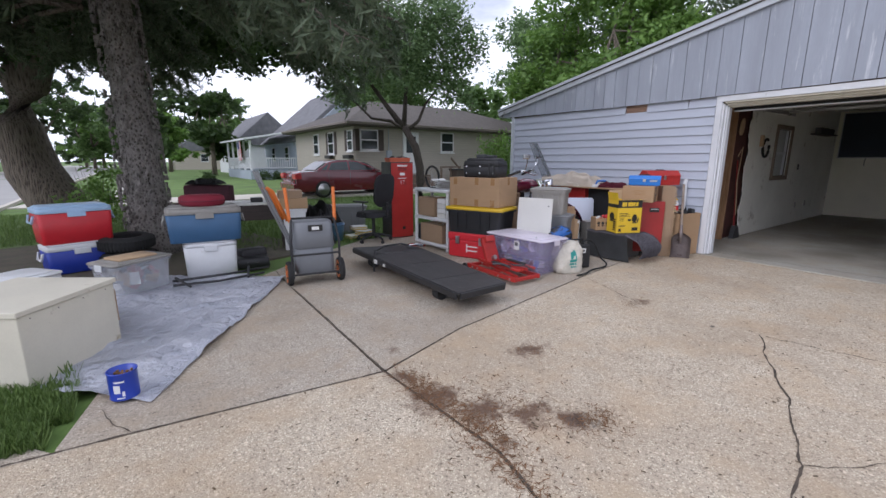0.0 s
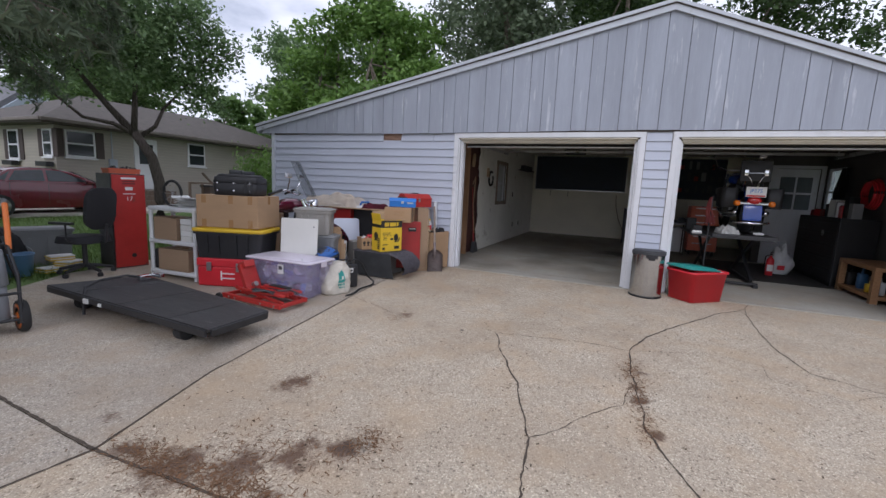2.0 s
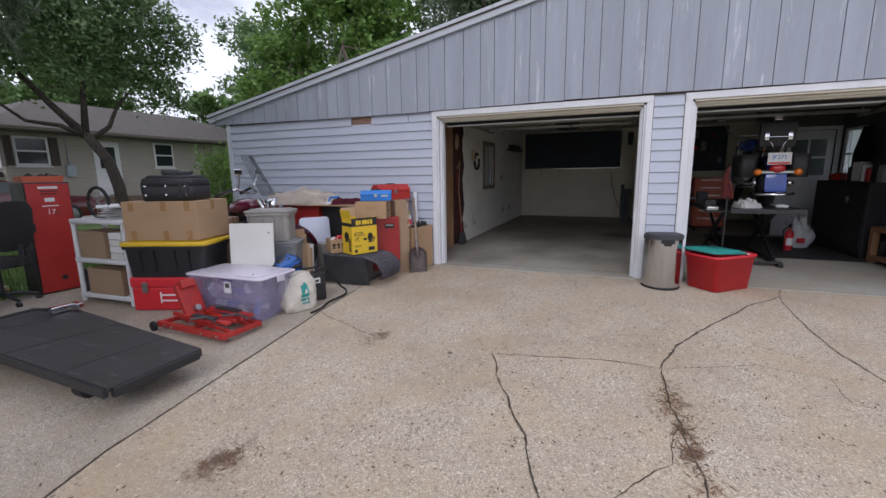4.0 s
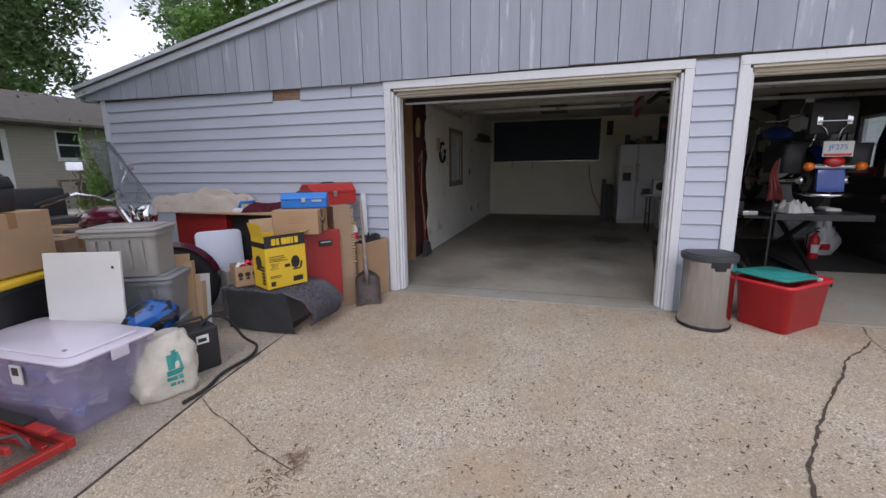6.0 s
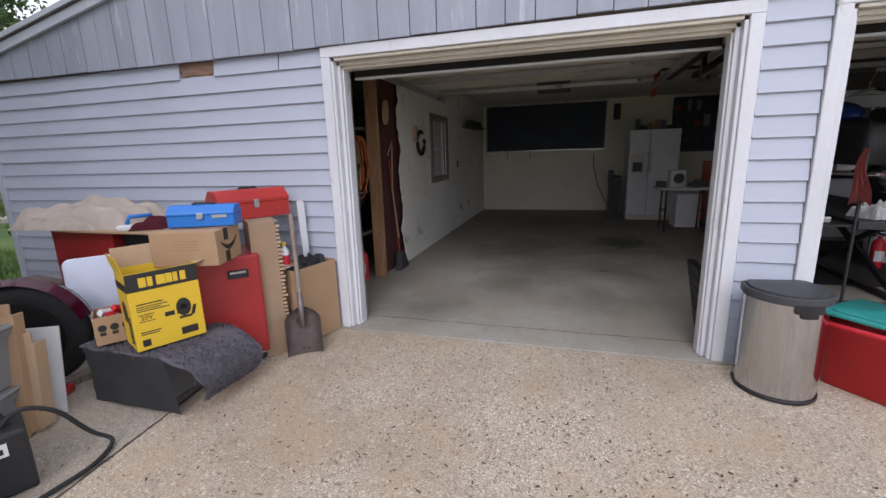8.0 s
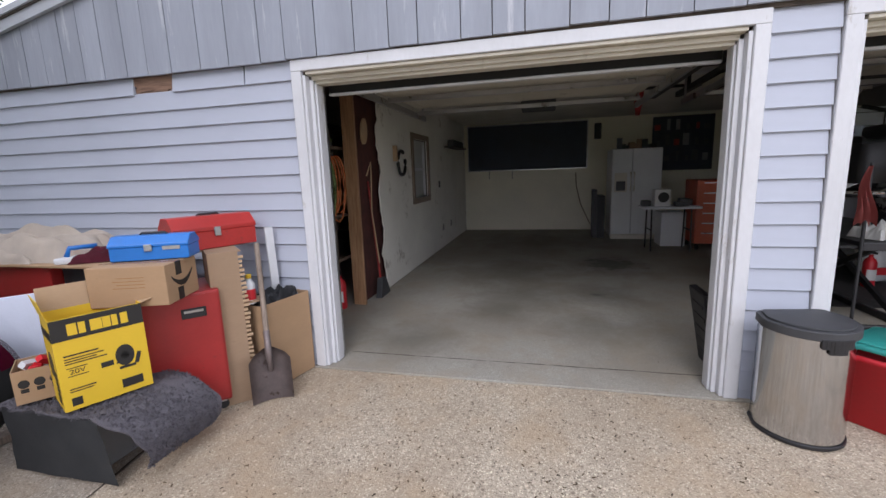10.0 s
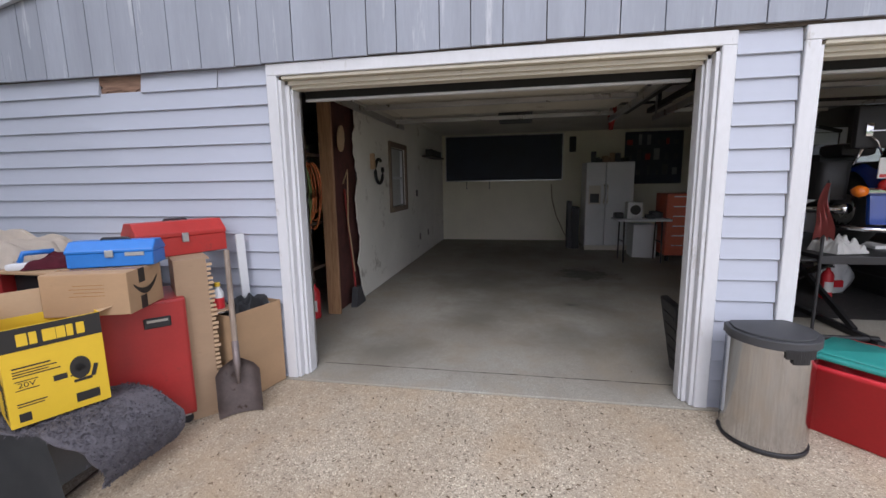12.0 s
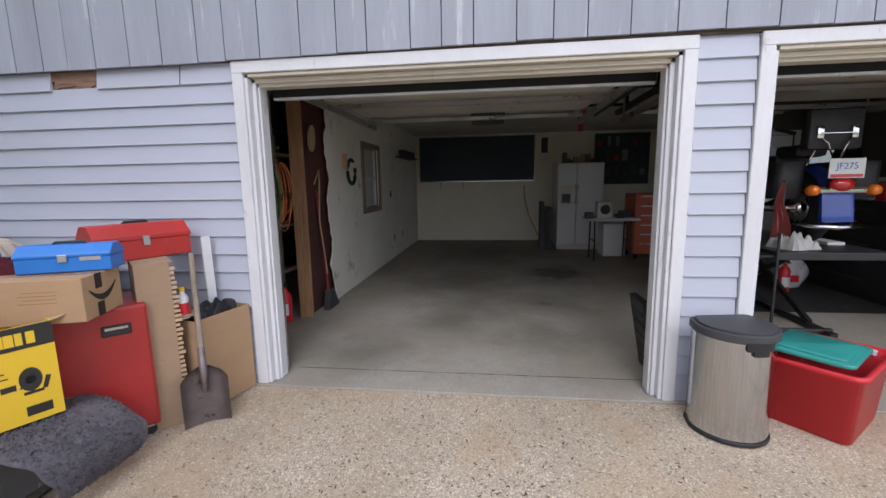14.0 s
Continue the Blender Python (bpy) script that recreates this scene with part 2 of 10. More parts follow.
M_BARK3 = bark("dark_smooth_bark", (0.075, 0.06, 0.05), (0.03, 0.024, 0.02), (9, 9, 2))
M_LEAFDULL = foliage("dull_green_leaf", (0.085, 0.15, 0.055), (0.21, 0.31, 0.13))
M_BARK2 = bark("furrowed_brown_bark", (0.17, 0.14, 0.11), (0.045, 0.036, 0.03), (9, 9, 1.2))
M_NEEDLE = foliage("spruce_needles", (0.075, 0.105, 0.06), (0.15, 0.19, 0.115), 0.7)
M_LEAFDARK = foliage("dark_maple_leaf", (0.03, 0.06, 0.016), (0.07, 0.12, 0.03))
M_LEAFMID = foliage("mid_green_leaf", (0.07, 0.135, 0.035), (0.17, 0.27, 0.08))
M_LEAFLIGHT = foliage("light_green_leaf", (0.09, 0.18, 0.03), (0.20, 0.33, 0.07))
M_LEAFGREY = foliage("grey_green_leaf", (0.08, 0.115, 0.06), (0.19, 0.24, 0.14))

# ---- shape tools ----
def box(bm, c, s, rot=None):
    """A block of size s centred at c; rot is a matrix applied about its centre."""
    m = Matrix.Translation(c) @ (rot.to_4x4() if rot else Matrix()) @ Matrix.Diagonal((*s, 1))
    return bmesh.ops.create_cube(bm, size=1.0, matrix=m)["verts"]


def span(bm, a, b):
    """A block between two opposite corners."""
    return box(bm, [(p + q) / 2 for p, q in zip(a, b)], [abs(q - p) for p, q in zip(a, b)])


def rod(bm, p, q, r, r2=None, seg=10, caps=True):
    p, q = Vector(p), Vector(q)
    d = q - p
    m = Matrix.Translation((p + q) / 2) @ d.to_track_quat("Z", "Y").to_matrix().to_4x4()
    return bmesh.ops.create_cone(bm, cap_ends=caps, segments=seg, radius1=r, radius2=r if r2 is None else r2, depth=d.length, matrix=m)["verts"]


def tube(bm, pts, r, seg=8, closed=False):
    """A round tube along points; r is one radius or one for each point."""
    pts = [Vector(p) for p in pts]
    n = len(pts)
    rs = r if isinstance(r, (list, tuple)) else [r] * n
    rings, up = [], Vector((0, 0, 1))
    for i, p in enumerate(pts):
        a = pts[(i - 1) % n] if closed or i else p
        b = pts[(i + 1) % n] if closed or i < n - 1 else p
        d = (b - a).normalized()
        side = d.cross(up)
        if side.length < 0.05:
            side = d.cross(Vector((1, 0.3, 0)))
        side.normalize()
        nn = side.cross(d)
        rings.append([bm.verts.new(p + (side * math.cos(t) + nn * math.sin(t)) * rs[i]) for t in [2 * math.pi * k / seg for k in range(seg)]])
    for i in range(n if closed else n - 1):
        a, b = rings[i], rings[(i + 1) % n]
        for k in range(seg):
            bm.faces.new((a[k], a[(k + 1) % seg], b[(k + 1) % seg], b[k]))
    if not closed:
        bm.faces.new(rings[0][::-1])
        bm.faces.new(rings[-1])


def lathe(bm, prof, seg=24, m=None):
    """Turns a profile of (radius, height) about z."""
    m = m or Matrix()
    rings = []
    for r, z in prof:
        rings.append([bm.verts.new(m @ Vector((r * math.cos(2 * math.pi * k / seg), r * math.sin(2 * math.pi * k / seg), z))) for k in range(seg)])
    for a, b in zip(rings, rings[1:]):
        for k in range(seg):
            bm.faces.new((a[k], a[(k + 1) % seg], b[(k + 1) % seg], b[k]))
    if prof[0][0] > 1e-4:
        bm.faces.new(rings[0][::-1])
    if prof[-1][0] > 1e-4:
        bm.faces.new(rings[-1])


def prism(bm, poly, lo, hi, axis="z"):
    """A polygon drawn out between lo and hi along an axis; poly gives the other two coordinates in order."""
    def at(u, v, w):
        return {"x": (w, u, v), "y": (u, w, v), "z": (u, v, w)}[axis]
    a = [bm.verts.new(at(u, v, lo)) for u, v in poly]
    b = [bm.verts.new(at(u, v, hi)) for u, v in poly]
    bm.faces.new(a[::-1])
    bm.faces.new(b)
    for i in range(len(a)):
        j = (i + 1) % len(a)
        bm.faces.new((a[i], a[j], b[j], b[i]))
    bmesh.ops.recalc_face_normals(bm, faces=bm.faces[:])


def tub(bm, w, d, h, taper=0.06, wall=0.012, lip=0.02, r=0.05, z0=0.0, floor=0.02):
    """An open bin with rounded corners, sloping sides, a rolled lip and real walls."""
    def ring(hw, hd, rr, z):
        out = []
        for cx, cy, a0 in ((hw - rr, hd - rr, 0), (-hw + rr, hd - rr, 90), (-hw + rr, -hd + rr, 180), (hw - rr, -hd + rr, 270)):
            for k in range(5):
                t = radians(a0 + 22.5 * k)
                out.append(bm.verts.new((cx + rr * math.cos(t), cy + rr * math.sin(t), z)))
        return out
    hw, hd, tw, td = w / 2, d / 2, w / 2 * (1 - taper), d / 2 * (1 - taper)
    levels = [(tw, td, r * 0.8, 0.0), (hw - lip, hd - lip, r, h - 0.03), (hw, hd, r, h - 0.03), (hw, hd, r, h), (hw - lip - wall, hd - lip - wall, r * 0.8, h), (tw - wall, td - wall, r * 0.7, floor)]
    rings = [ring(a, b_, min(c, a * 0.9, b_ * 0.9), z0 + z) for a, b_, c, z in levels]
    n = len(rings[0])
    for a, b_ in zip(rings, rings[1:]):
        for k in range(n):
            bm.faces.new((a[k], a[(k + 1) % n], b_[(k + 1) % n], b_[k]))
    bm.faces.new(rings[0][::-1])
    bm.faces.new(rings[-1])


def slab_round(bm, w, d, z0, z1, r=0.04, taper=0.0, cx=0, cy=0):
    """A flat block with rounded plan corners."""
    def ring(hw, hd, z):
        out = []
        for sx, sy, a0 in ((1, 1, 0), (-1, 1, 90), (-1, -1, 180), (1, -1, 270)):
            for k in range(5):
                t = radians(a0 + 22.5 * k)
                out.append(bm.verts.new((cx + sx * (hw - r) + r * math.cos(t), cy + sy * (hd - r) + r * math.sin(t), z)))
        return out
    e = min(0.006, (z1 - z0) * 0.3)
    rs = [ring(w / 2 - e, d / 2 - e, z0), ring(w / 2, d / 2, z0 + e), ring(w / 2 * (1 - taper), d / 2 * (1 - taper), z1 - e), ring(w / 2 * (1 - taper) - e, d / 2 * (1 - taper) - e, z1)]
    n = len(rs[0])
    for a, b_ in zip(rs, rs[1:]):
        for k in range(n):
            bm.faces.new((a[k], a[(k + 1) % n], b_[(k + 1) % n], b_[k]))
    bm.faces.new(rs[0][::-1])
    bm.faces.new(rs[-1])


def part(name, bm, material, parent=None, label="", bevel=0.0, smooth=False, m=None):
    """Links a bmesh as one mesh object, under a thing or part where one is given."""
    if bevel:
        bmesh.ops.bevel(bm, geom=[e for e in bm.edges if len(e.link_faces) == 2 and e.calc_face_angle(0) > 0.5], offset=bevel, segments=2 if bevel > 0.004 else 1, affect="EDGES", profile=0.6)
    if smooth:
        for f in bm.faces:
            f.smooth = True
        for e in bm.edges:
            if len(e.link_faces) == 2 and e.calc_face_angle(0) > 0.7:
                e.smooth = False
    me = bpy.data.meshes.new(name)
    bm.to_mesh(me)
    bm.free()
    me.materials.append(material)
    ob = new(name, me)
    if parent:
        ob.parent = parent
    if m:
        ob.matrix_local = m
    return tagged(ob, label)


def thing(name, at, label, category, group="", kind=""):
    """An empty at a thing's base, at a pose, that parents its parts."""
    ob = new(name)
    ob.empty_display_size = 0.05
    ob.matrix_world = at
    return tagged(ob, label, category, group, kind)


def plain(name, bm, material, label="", category="", kind="", at=None, bevel=0.0, smooth=False, group=""):
    """A thing or piece of the setting that is a single mesh."""
    ob = part(name, bm, material, None, "", bevel, smooth)
    if at:
        ob.matrix_world = at
    return tagged(ob, label, category, group, kind)


def piece(name, me, parent, m):
    ob = new(name, me)
    ob.parent = parent
    ob.matrix_local = m
    return ob


def mesh_of(name, bm, material):
    me = bpy.data.meshes.new(name)
    bm.to_mesh(me)
    bm.free()
    me.materials.append(material)
    return me


def quads(name, verts, material, parent=None, kind="", label="", category=""):
    """Joined loose quads (leaves, blades) from an array of shape (n, 4, 3)."""
    v = np.asarray(verts, dtype=np.float64).reshape(-1, 3)
    n = len(v) // 4
    me = bpy.data.meshes.new(name)
    me.from_pydata(v.tolist(), [], np.arange(n * 4).reshape(n, 4).tolist())
    me.materials.append(material)
    ob = new(name, me)
    if parent:
        ob.parent = parent
    return tagged(ob, label, category, "", kind)


def writing(name, body, size, at, material, parent, depth=0.0006, squeeze=1.0, bold=0.0):
    """Raised lettering in the built-in font, made into a mesh."""
    cu = bpy.data.curves.new(name, "FONT")
    cu.body, cu.size, cu.extrude, cu.align_x, cu.align_y, cu.offset = body, size, depth, "CENTER", "CENTER", bold
    tmp = bpy.data.objects.new(name, cu)
    me = bpy.data.meshes.new_from_object(tmp)
    bpy.data.objects.remove(tmp)
    me.materials.clear()
    me.materials.append(material)
    ob = new(name, me)
    ob.parent = parent
    ob.matrix_local = at @ Matrix.Diagonal((squeeze, 1, 1, 1))
    return ob


def gz(x):
    """Height of the driveway, which climbs a little to the garage."""
    return 0.018 * min(max(0.0, x - 3.0), 4.6)

# ---- ground, road, driveway ----
def ground_sheet():
    """One sheet to the horizon, finer near the walk; it falls a little below the paving."""
    xs = sorted({*np.linspace(-12, 30, 43).tolist(), -400, -120, -50, -25, 45, 70, 120, 400})
    ys = sorted({*np.linspace(-12, 60, 37).tolist(), -400, -120, -40, -20, 90, 140, 400})
    bm = bmesh.new()
    grid = []
    for x in xs:
        row = []
        for y in ys:
            near = -0.04 + 0.025 * noise.noise((x * 0.6, y * 0.6, 1)) if abs(x) < 40 and abs(y) < 80 else -0.05
            if 7 < x < 16 and -7 < y < 9:
                near = -0.06
            row.append(bm.verts.new((x, y, near)))
        grid.append(row)
    for i in range(len(xs) - 1):
        for j in range(len(ys) - 1):
            bm.faces.new((grid[i][j], grid[i + 1][j], grid[i + 1][j + 1], grid[i][j + 1]))
    return plain("ground", bm, M_GRASS, "mown green lawn shaded in places by trees", "lawn", "structure", smooth=True)


ground_sheet()


def sheet(name, poly, material, label, category, thick=0.12, step=0.0, parent=None, lift=0.0):
    """A paving slab with eased edges whose top follows the driveway's rise."""
    bm = bmesh.new()
    top = [bm.verts.new((x, y, gz(x) + lift)) for x, y in poly]
    bm.faces.new(top)
    bmesh.ops.recalc_face_normals(bm, faces=bm.faces[:])
    for cut in (3.0, 7.6):
        bmesh.ops.bisect_plane(bm, geom=bm.verts[:] + bm.edges[:] + bm.faces[:], plane_co=(cut, 0, 0), plane_no=(1, 0, 0))
    for v in bm.verts:
        v.co.z = gz(v.co.x) + lift
    ext = bmesh.ops.extrude_face_region(bm, geom=bm.faces[:])
    for v in ext["geom"]:
        if isinstance(v, bmesh.types.BMVert):
            v.co.z -= thick
    bmesh.ops.recalc_face_normals(bm, faces=bm.faces[:])
    ob = part(name, bm, material, parent, "", 0.006)
    return tagged(ob, label, category, "", "" if parent else "structure")


# joint A runs towards the garage, joint B across it
JA = [(-0.4, 4.24), (0.57, 4.14), (1.98, 3.95), (2.88, 4.24), (3.75, 4.37), (4.4, 4.46), (5.1, 4.57), (6.0, 4.66), (7.36, 4.80)]
JB = [(2.08, 6.22), (1.98, 3.95), (2.04, 2.89), (1.97, 2.6), (1.9, 1.0), (1.8, -9.0)]
G = 0.007
driveway = thing("driveway", pose(0, 0, 0), "exposed aggregate concrete driveway with cracks, soil and stains", "driveway", kind="structure")
sheet("slab", [(1.98 + G, 3.95 - G)] + [(x, y - G) for x, y in JA[3:]] + [(7.36, -9.0), (1.8 + G, -9.0), (1.9 + G, 1.0), (1.97 + G, 2.6), (2.04 + G, 2.89)], M_DRIVE, "tan exposed aggregate slab", "", parent=driveway)
sheet("slab", [(x, y - G) for x, y in JA[:2]] + [(1.98 - G, 3.95 - G), (2.04 - G, 2.89), (1.97 - G, 2.6), (1.9 - G, 1.0), (1.8 - G, -9.0), (-7, -9.0), (-7, 3.0), (-0.9, 4.0)], M_DRIVE, "", "", parent=driveway)
sheet("slab", [(1.98 + G, 3.95 + G)] + [(x, y + G) for x, y in JA[3:]] + [(7.36, 8.3), (5.2, 8.5), (4.0, 8.45), (3.2, 8.0), (2.5, 7.5), (2.15 + G, 7.2), (2.08 + G, 6.22)], M_DRIVE2, "grey exposed aggregate slab", "", parent=driveway, lift=-0.003)
sheet("slab", [(0.27, 4.2), (0.57, 4.14 + G), (1.98 - G, 3.95 + G), (2.08 - G, 6.22), (2.15 - G, 7.2), (1.2, 6.4), (0.42, 4.75)], M_DRIVE2, "", "", parent=driveway, lift=-0.004)
sheet("slab", [(-0.5, 4.05), (0.57, 4.14 + G), (0.262, 4.2), (0.12, 4.38)], M_DRIVE2, "", "", parent=driveway, lift=-0.012)


def ribbon(bm, pts, width, lift, seed, wobble=0.02, step=0.035):
    """A ragged strip along the ground through points, for a crack packed with soil."""
    rnd = random.Random(seed)
    path = []
    for (x0, y0), (x1, y1) in zip(pts, pts[1:]):
        n = max(2, int(math.hypot(x1 - x0, y1 - y0) / step))
        for k in range(n):
            path.append((x0 + (x1 - x0) * k / n, y0 + (y1 - y0) * k / n))
    path.append(pts[-1])
    prev = None
    for i, (x, y) in enumerate(path):
        x0, y0 = path[max(0, i - 1)]
        x1, y1 = path[min(len(path) - 1, i + 1)]
        dx, dy = x1 - x0, y1 - y0
        ln = math.hypot(dx, dy) or 1
        nx, ny = -dy / ln, dx / ln
        o = wobble * noise.noise((x * 5 + seed, y * 5, 0.3)) + rnd.uniform(-0.25, 0.25) * wobble
        w = width * rnd.uniform(0.35, 1.3) * (0.25 if i in (0, len(path) - 1) else 1)
        a = bm.verts.new((x + nx * (o + w / 2), y + ny * (o + w / 2), gz(x) + lift))
        b = bm.verts.new((x + nx * (o - w / 2), y + ny * (o - w / 2), gz(x) + lift))
        if prev:
            bm.faces.new((prev[0], prev[1], b, a))
        prev = (a, b)


CRACKS = [
    ([(4.84, 1.43), (5.29, 1.29), (5.72, 1.06), (6.15, 0.77), (6.62, 0.47), (7.05, 0.11)], 0.026),
    ([(7.05, 0.11), (6.45, 0.17), (5.67, 0.18), (5.29, 0.11), (5.05, 0.08), (4.8, -0.5), (4.7, -1.2)], 0.015),
    ([(4.72, 2.63), (4.36, 2.5), (4.01, 2.32), (3.76, 2.2), (3.49, 2.11), (3.12, 1.97), (2.86, 1.93), (2.65, 1.9), (2.3, 1.95), (1.95, 1.85)], 0.020),
    ([(4.70, 2.60), (4.75, 2.28), (4.84, 1.94), (4.85, 1.65), (4.84, 1.43)], 0.012),
    ([(4.84, 1.43), (5.13, 0.80), (5.05, 0.4), (4.73, 0.41)], 0.007),
    ([(3.12, 1.97), (3.31, 1.81), (3.55, 1.68), (3.78, 1.48), (4.2, 1.40)], 0.009),
    ([(4.84, 1.43), (4.47, 1.43), (4.08, 1.39), (3.76, 1.36), (3.5, 1.34), (3.35, 1.29), (3.19, 1.22), (2.9, 1.05), (2.6, 0.85)], 0.018),
    ([(5.08, 4.58), (4.91, 4.23), (4.84, 4.03), (4.72, 3.76), (4.67, 3.6)], 0.012),
    ([(7.05, 0.11), (7.36, 0.0)], 0.012),
    ([(0.57, 4.14), (0.50, 4.3), (0.45, 4.5)], 0.012),
    ([(4.73, 0.41), (4.6, 0.0), (4.9, -0.4)], 0.006),
]
for i, (pts, w) in enumerate(CRACKS):
    bm = bmesh.new()
    ribbon(bm, pts, w * 0.62, 0.0035, i)
    part("crack", bm, M_DIRT_SHADE, driveway, "dark soil-filled crack")
for pts, w in ((JA, 0.014), (JB[:4], 0.018)):
    bm = bmesh.new()
    ribbon(bm, pts, w, 0.0015, 31, 0.006)
    part("joint", bm, M_DIRT_SHADE, driveway, "soil in the joint between slabs")


def crumbs(name, material, label, spots, size, seed, lift=0.002, flat=0.35):
    """Small loose bits strewn on the paving; spots are (x, y, spread x, spread y, count)."""
    rnd = np.random.RandomState(seed)
    out = []
    for x, y, sx, sy, n in spots:
        px, py = rnd.normal(x, sx, n), rnd.normal(y, sy, n)
        for a, b in zip(px, py):
            s = size * rnd.uniform(0.4, 1.6)
            t = rnd.uniform(0, 6.28)
            u, v = np.array((math.cos(t), math.sin(t), rnd.uniform(-0.2, 0.2))) * s, np.array((-math.sin(t), math.cos(t), rnd.uniform(-0.2, 0.4))) * s * flat
            c = np.array((a, b, gz(a) + lift + abs(u[2]) + abs(v[2])))
            out.append([c - u - v, c + u - v, c + u + v, c - u + v])
    return quads(name, out, material, None, "stuff", label, "debris")


M_LEAFDRY = foliage("dry_leaf", (0.05, 0.035, 0.02), (0.16, 0.11, 0.06))
crumbs("dry_needle_drift", M_STRAW, "rust-brown dry needles caught along a crack", [(4.42, 1.42, 0.12, 0.04, 260), (4.0, 1.38, 0.16, 0.04, 320), (3.55, 1.33, 0.1, 0.035, 160), (4.62, 3.66, 0.12, 0.06, 120), (3.04, 3.57, 0.10, 0.07, 90), (2.06, 3.60, 0.06, 0.16, 700), (2.09, 3.1, 0.06, 0.2, 700), (2.3, 3.2, 0.2, 0.2, 500), (2.65, 2.76, 0.1, 0.08, 300), (1.98, 2.75, 0.04, 0.15, 250)], 0.012, 4, flat=0.12)
crumbs("leaf_litter", M_LEAFDRY, "scattered dry leaf bits on the driveway", [(3.4, 2.2, 1.5, 1.5, 800), (5.6, 2.6, 1.0, 1.0, 700), (5.2, 0.6, 1.2, 0.9, 300), (1.6, 3.2, 1.0, 0.8, 220), (3.2, 5.3, 0.7, 0.8, 70), (6.6, 3.0, 0.5, 0.9, 320), (5.6, 2.4, 0.7, 1.2, 420)], 0.007, 5)
sheet("road", [(-10.5, -80), (-2.4, -80), (-2.4, 25), (-1.9, 45), (-1.2, 140), (-9.5, 140), (-10.5, 40)], M_ASPHALT, "pale worn residential street", "street", lift=-0.03)
for pts, nm in (([(-2.4, -80), (-2.25, -80), (-2.25, 25), (-1.75, 45), (-1.05, 140), (-1.2, 140), (-1.9, 45), (-2.4, 25)], "kerb"), ([(-10.65, -80), (-10.5, -80), (-10.5, 40), (-9.5, 140), (-9.65, 140), (-10.65, 40)], "kerb")):
    sheet(nm, pts, M_WALKCONC, "low concrete kerb along the street", "kerb", lift=0.05)
sheet("pavement", [(-2.2, 19.2), (9.0, 17.6), (18.5, 17.6), (18.5, 19.75), (9.0, 19.75), (-1.9, 21.6)], M_WALKCONC, "pale concrete drive of the neighbouring house", "driveway", lift=0.0)
sheet("pavement", [(0.2, 21.7), (1.5, 21.6), (2.2, 60), (0.9, 60)], M_WALKCONC, "pale concrete footpath through the lawn", "path", lift=-0.005)
sheet("bare_soil", [(-2.0, 7.5), (-0.6, 6.3), (1.0, 7.6), (3.2, 8.2), (2.6, 10.6), (0.5, 11.6), (-1.6, 11.0)], M_SOIL, "bare shaded soil under the spruce", "soil", lift=-0.006, thick=0.05)


def blades(name, areas, seed, label):
    rnd = np.random.RandomState(seed)
    out = []
    for x0, x1, y0, y1, n, h in areas:
        x, y = rnd.uniform(x0, x1, n), rnd.uniform(y0, y1, n)
        t, hh = rnd.uniform(0, 6.28, n), h * rnd.uniform(0.5, 1.4, n)
        w = 0.003 + 0.04 * hh
        lean = hh * rnd.uniform(-0.5, 0.5, (2, n))
        bx, by = np.cos(t) * w, np.sin(t) * w
        z0 = -0.045
        out.append(np.stack([np.stack([x - bx, y - by, np.full(n, z0)], 1), np.stack([x + bx, y + by, np.full(n, z0)], 1), np.stack([x + lean[0] + bx * 0.2, y + lean[1] + by * 0.2, z0 + hh], 1), np.stack([x + lean[0] - bx * 0.2, y + lean[1] - by * 0.2, z0 + hh], 1)], 1))
    return quads(name, np.concatenate(out), M_BLADE, None, "stuff", label, "grass")


blades("grass", [(0.0, 0.22, 4.28, 5.0, 4200, 0.075), (0.18, 0.31, 4.52, 4.95, 1500, 0.07), (-1.2, 0.12, 4.30, 5.2, 13000, 0.085), (-1.0, 0.3, 4.7, 6.0, 2500, 0.1), (1.5, 6.5, 8.5, 13, 14000, 0.09), (-2.2, 1.4, 11.5, 17, 9000, 0.09), (1.0, 9.0, 13, 17.5, 8000, 0.09), (6.5, 9.5, 8.4, 13, 5000, 0.1)], 3, "rough green grass blades beside the paving")

# ---- garage ----
XF, YL, YR, YP, ZP = 7.40, 8.15, -2.26, 1.25, 3.88
DOORS = [(1.425, 4.25), (-1.75, 1.10)]          # outer edges of each door's casing
ZB, ZH, ZC = 0.085, 2.286, 2.62
LAP = 0.126
wall_front = thing("wall_front", pose(0, 0, 0), "garage front clad in grey horizontal vinyl siding", "wall", kind="structure")
bm = bmesh.new()
for a, b in ((YR, -1.68), (1.02, 1.48), (4.18, YL)):
    span(bm, (XF + 0.0135, a, ZB - 0.1), (XF + 0.129, b, 2.211))
span(bm, (XF + 0.012, -1.675, 2.212), (XF + 0.13, 4.175, 2.34))
part("wall_core", bm, M_BAREWOOD, wall_front)


def lap_board(y0, y1):
    """One siding course: tucked in at the top, proud at its drip edge."""
    bm = bmesh.new()
    prism(bm, [(0.010, 0.0), (0.010, LAP + 0.01), (0.004, LAP + 0.01), (-0.014, 0.010), (-0.016, 0.0), (-0.010, -0.004)], y0, y1, "y")
    return mesh_of("board", bm, M_SIDING)


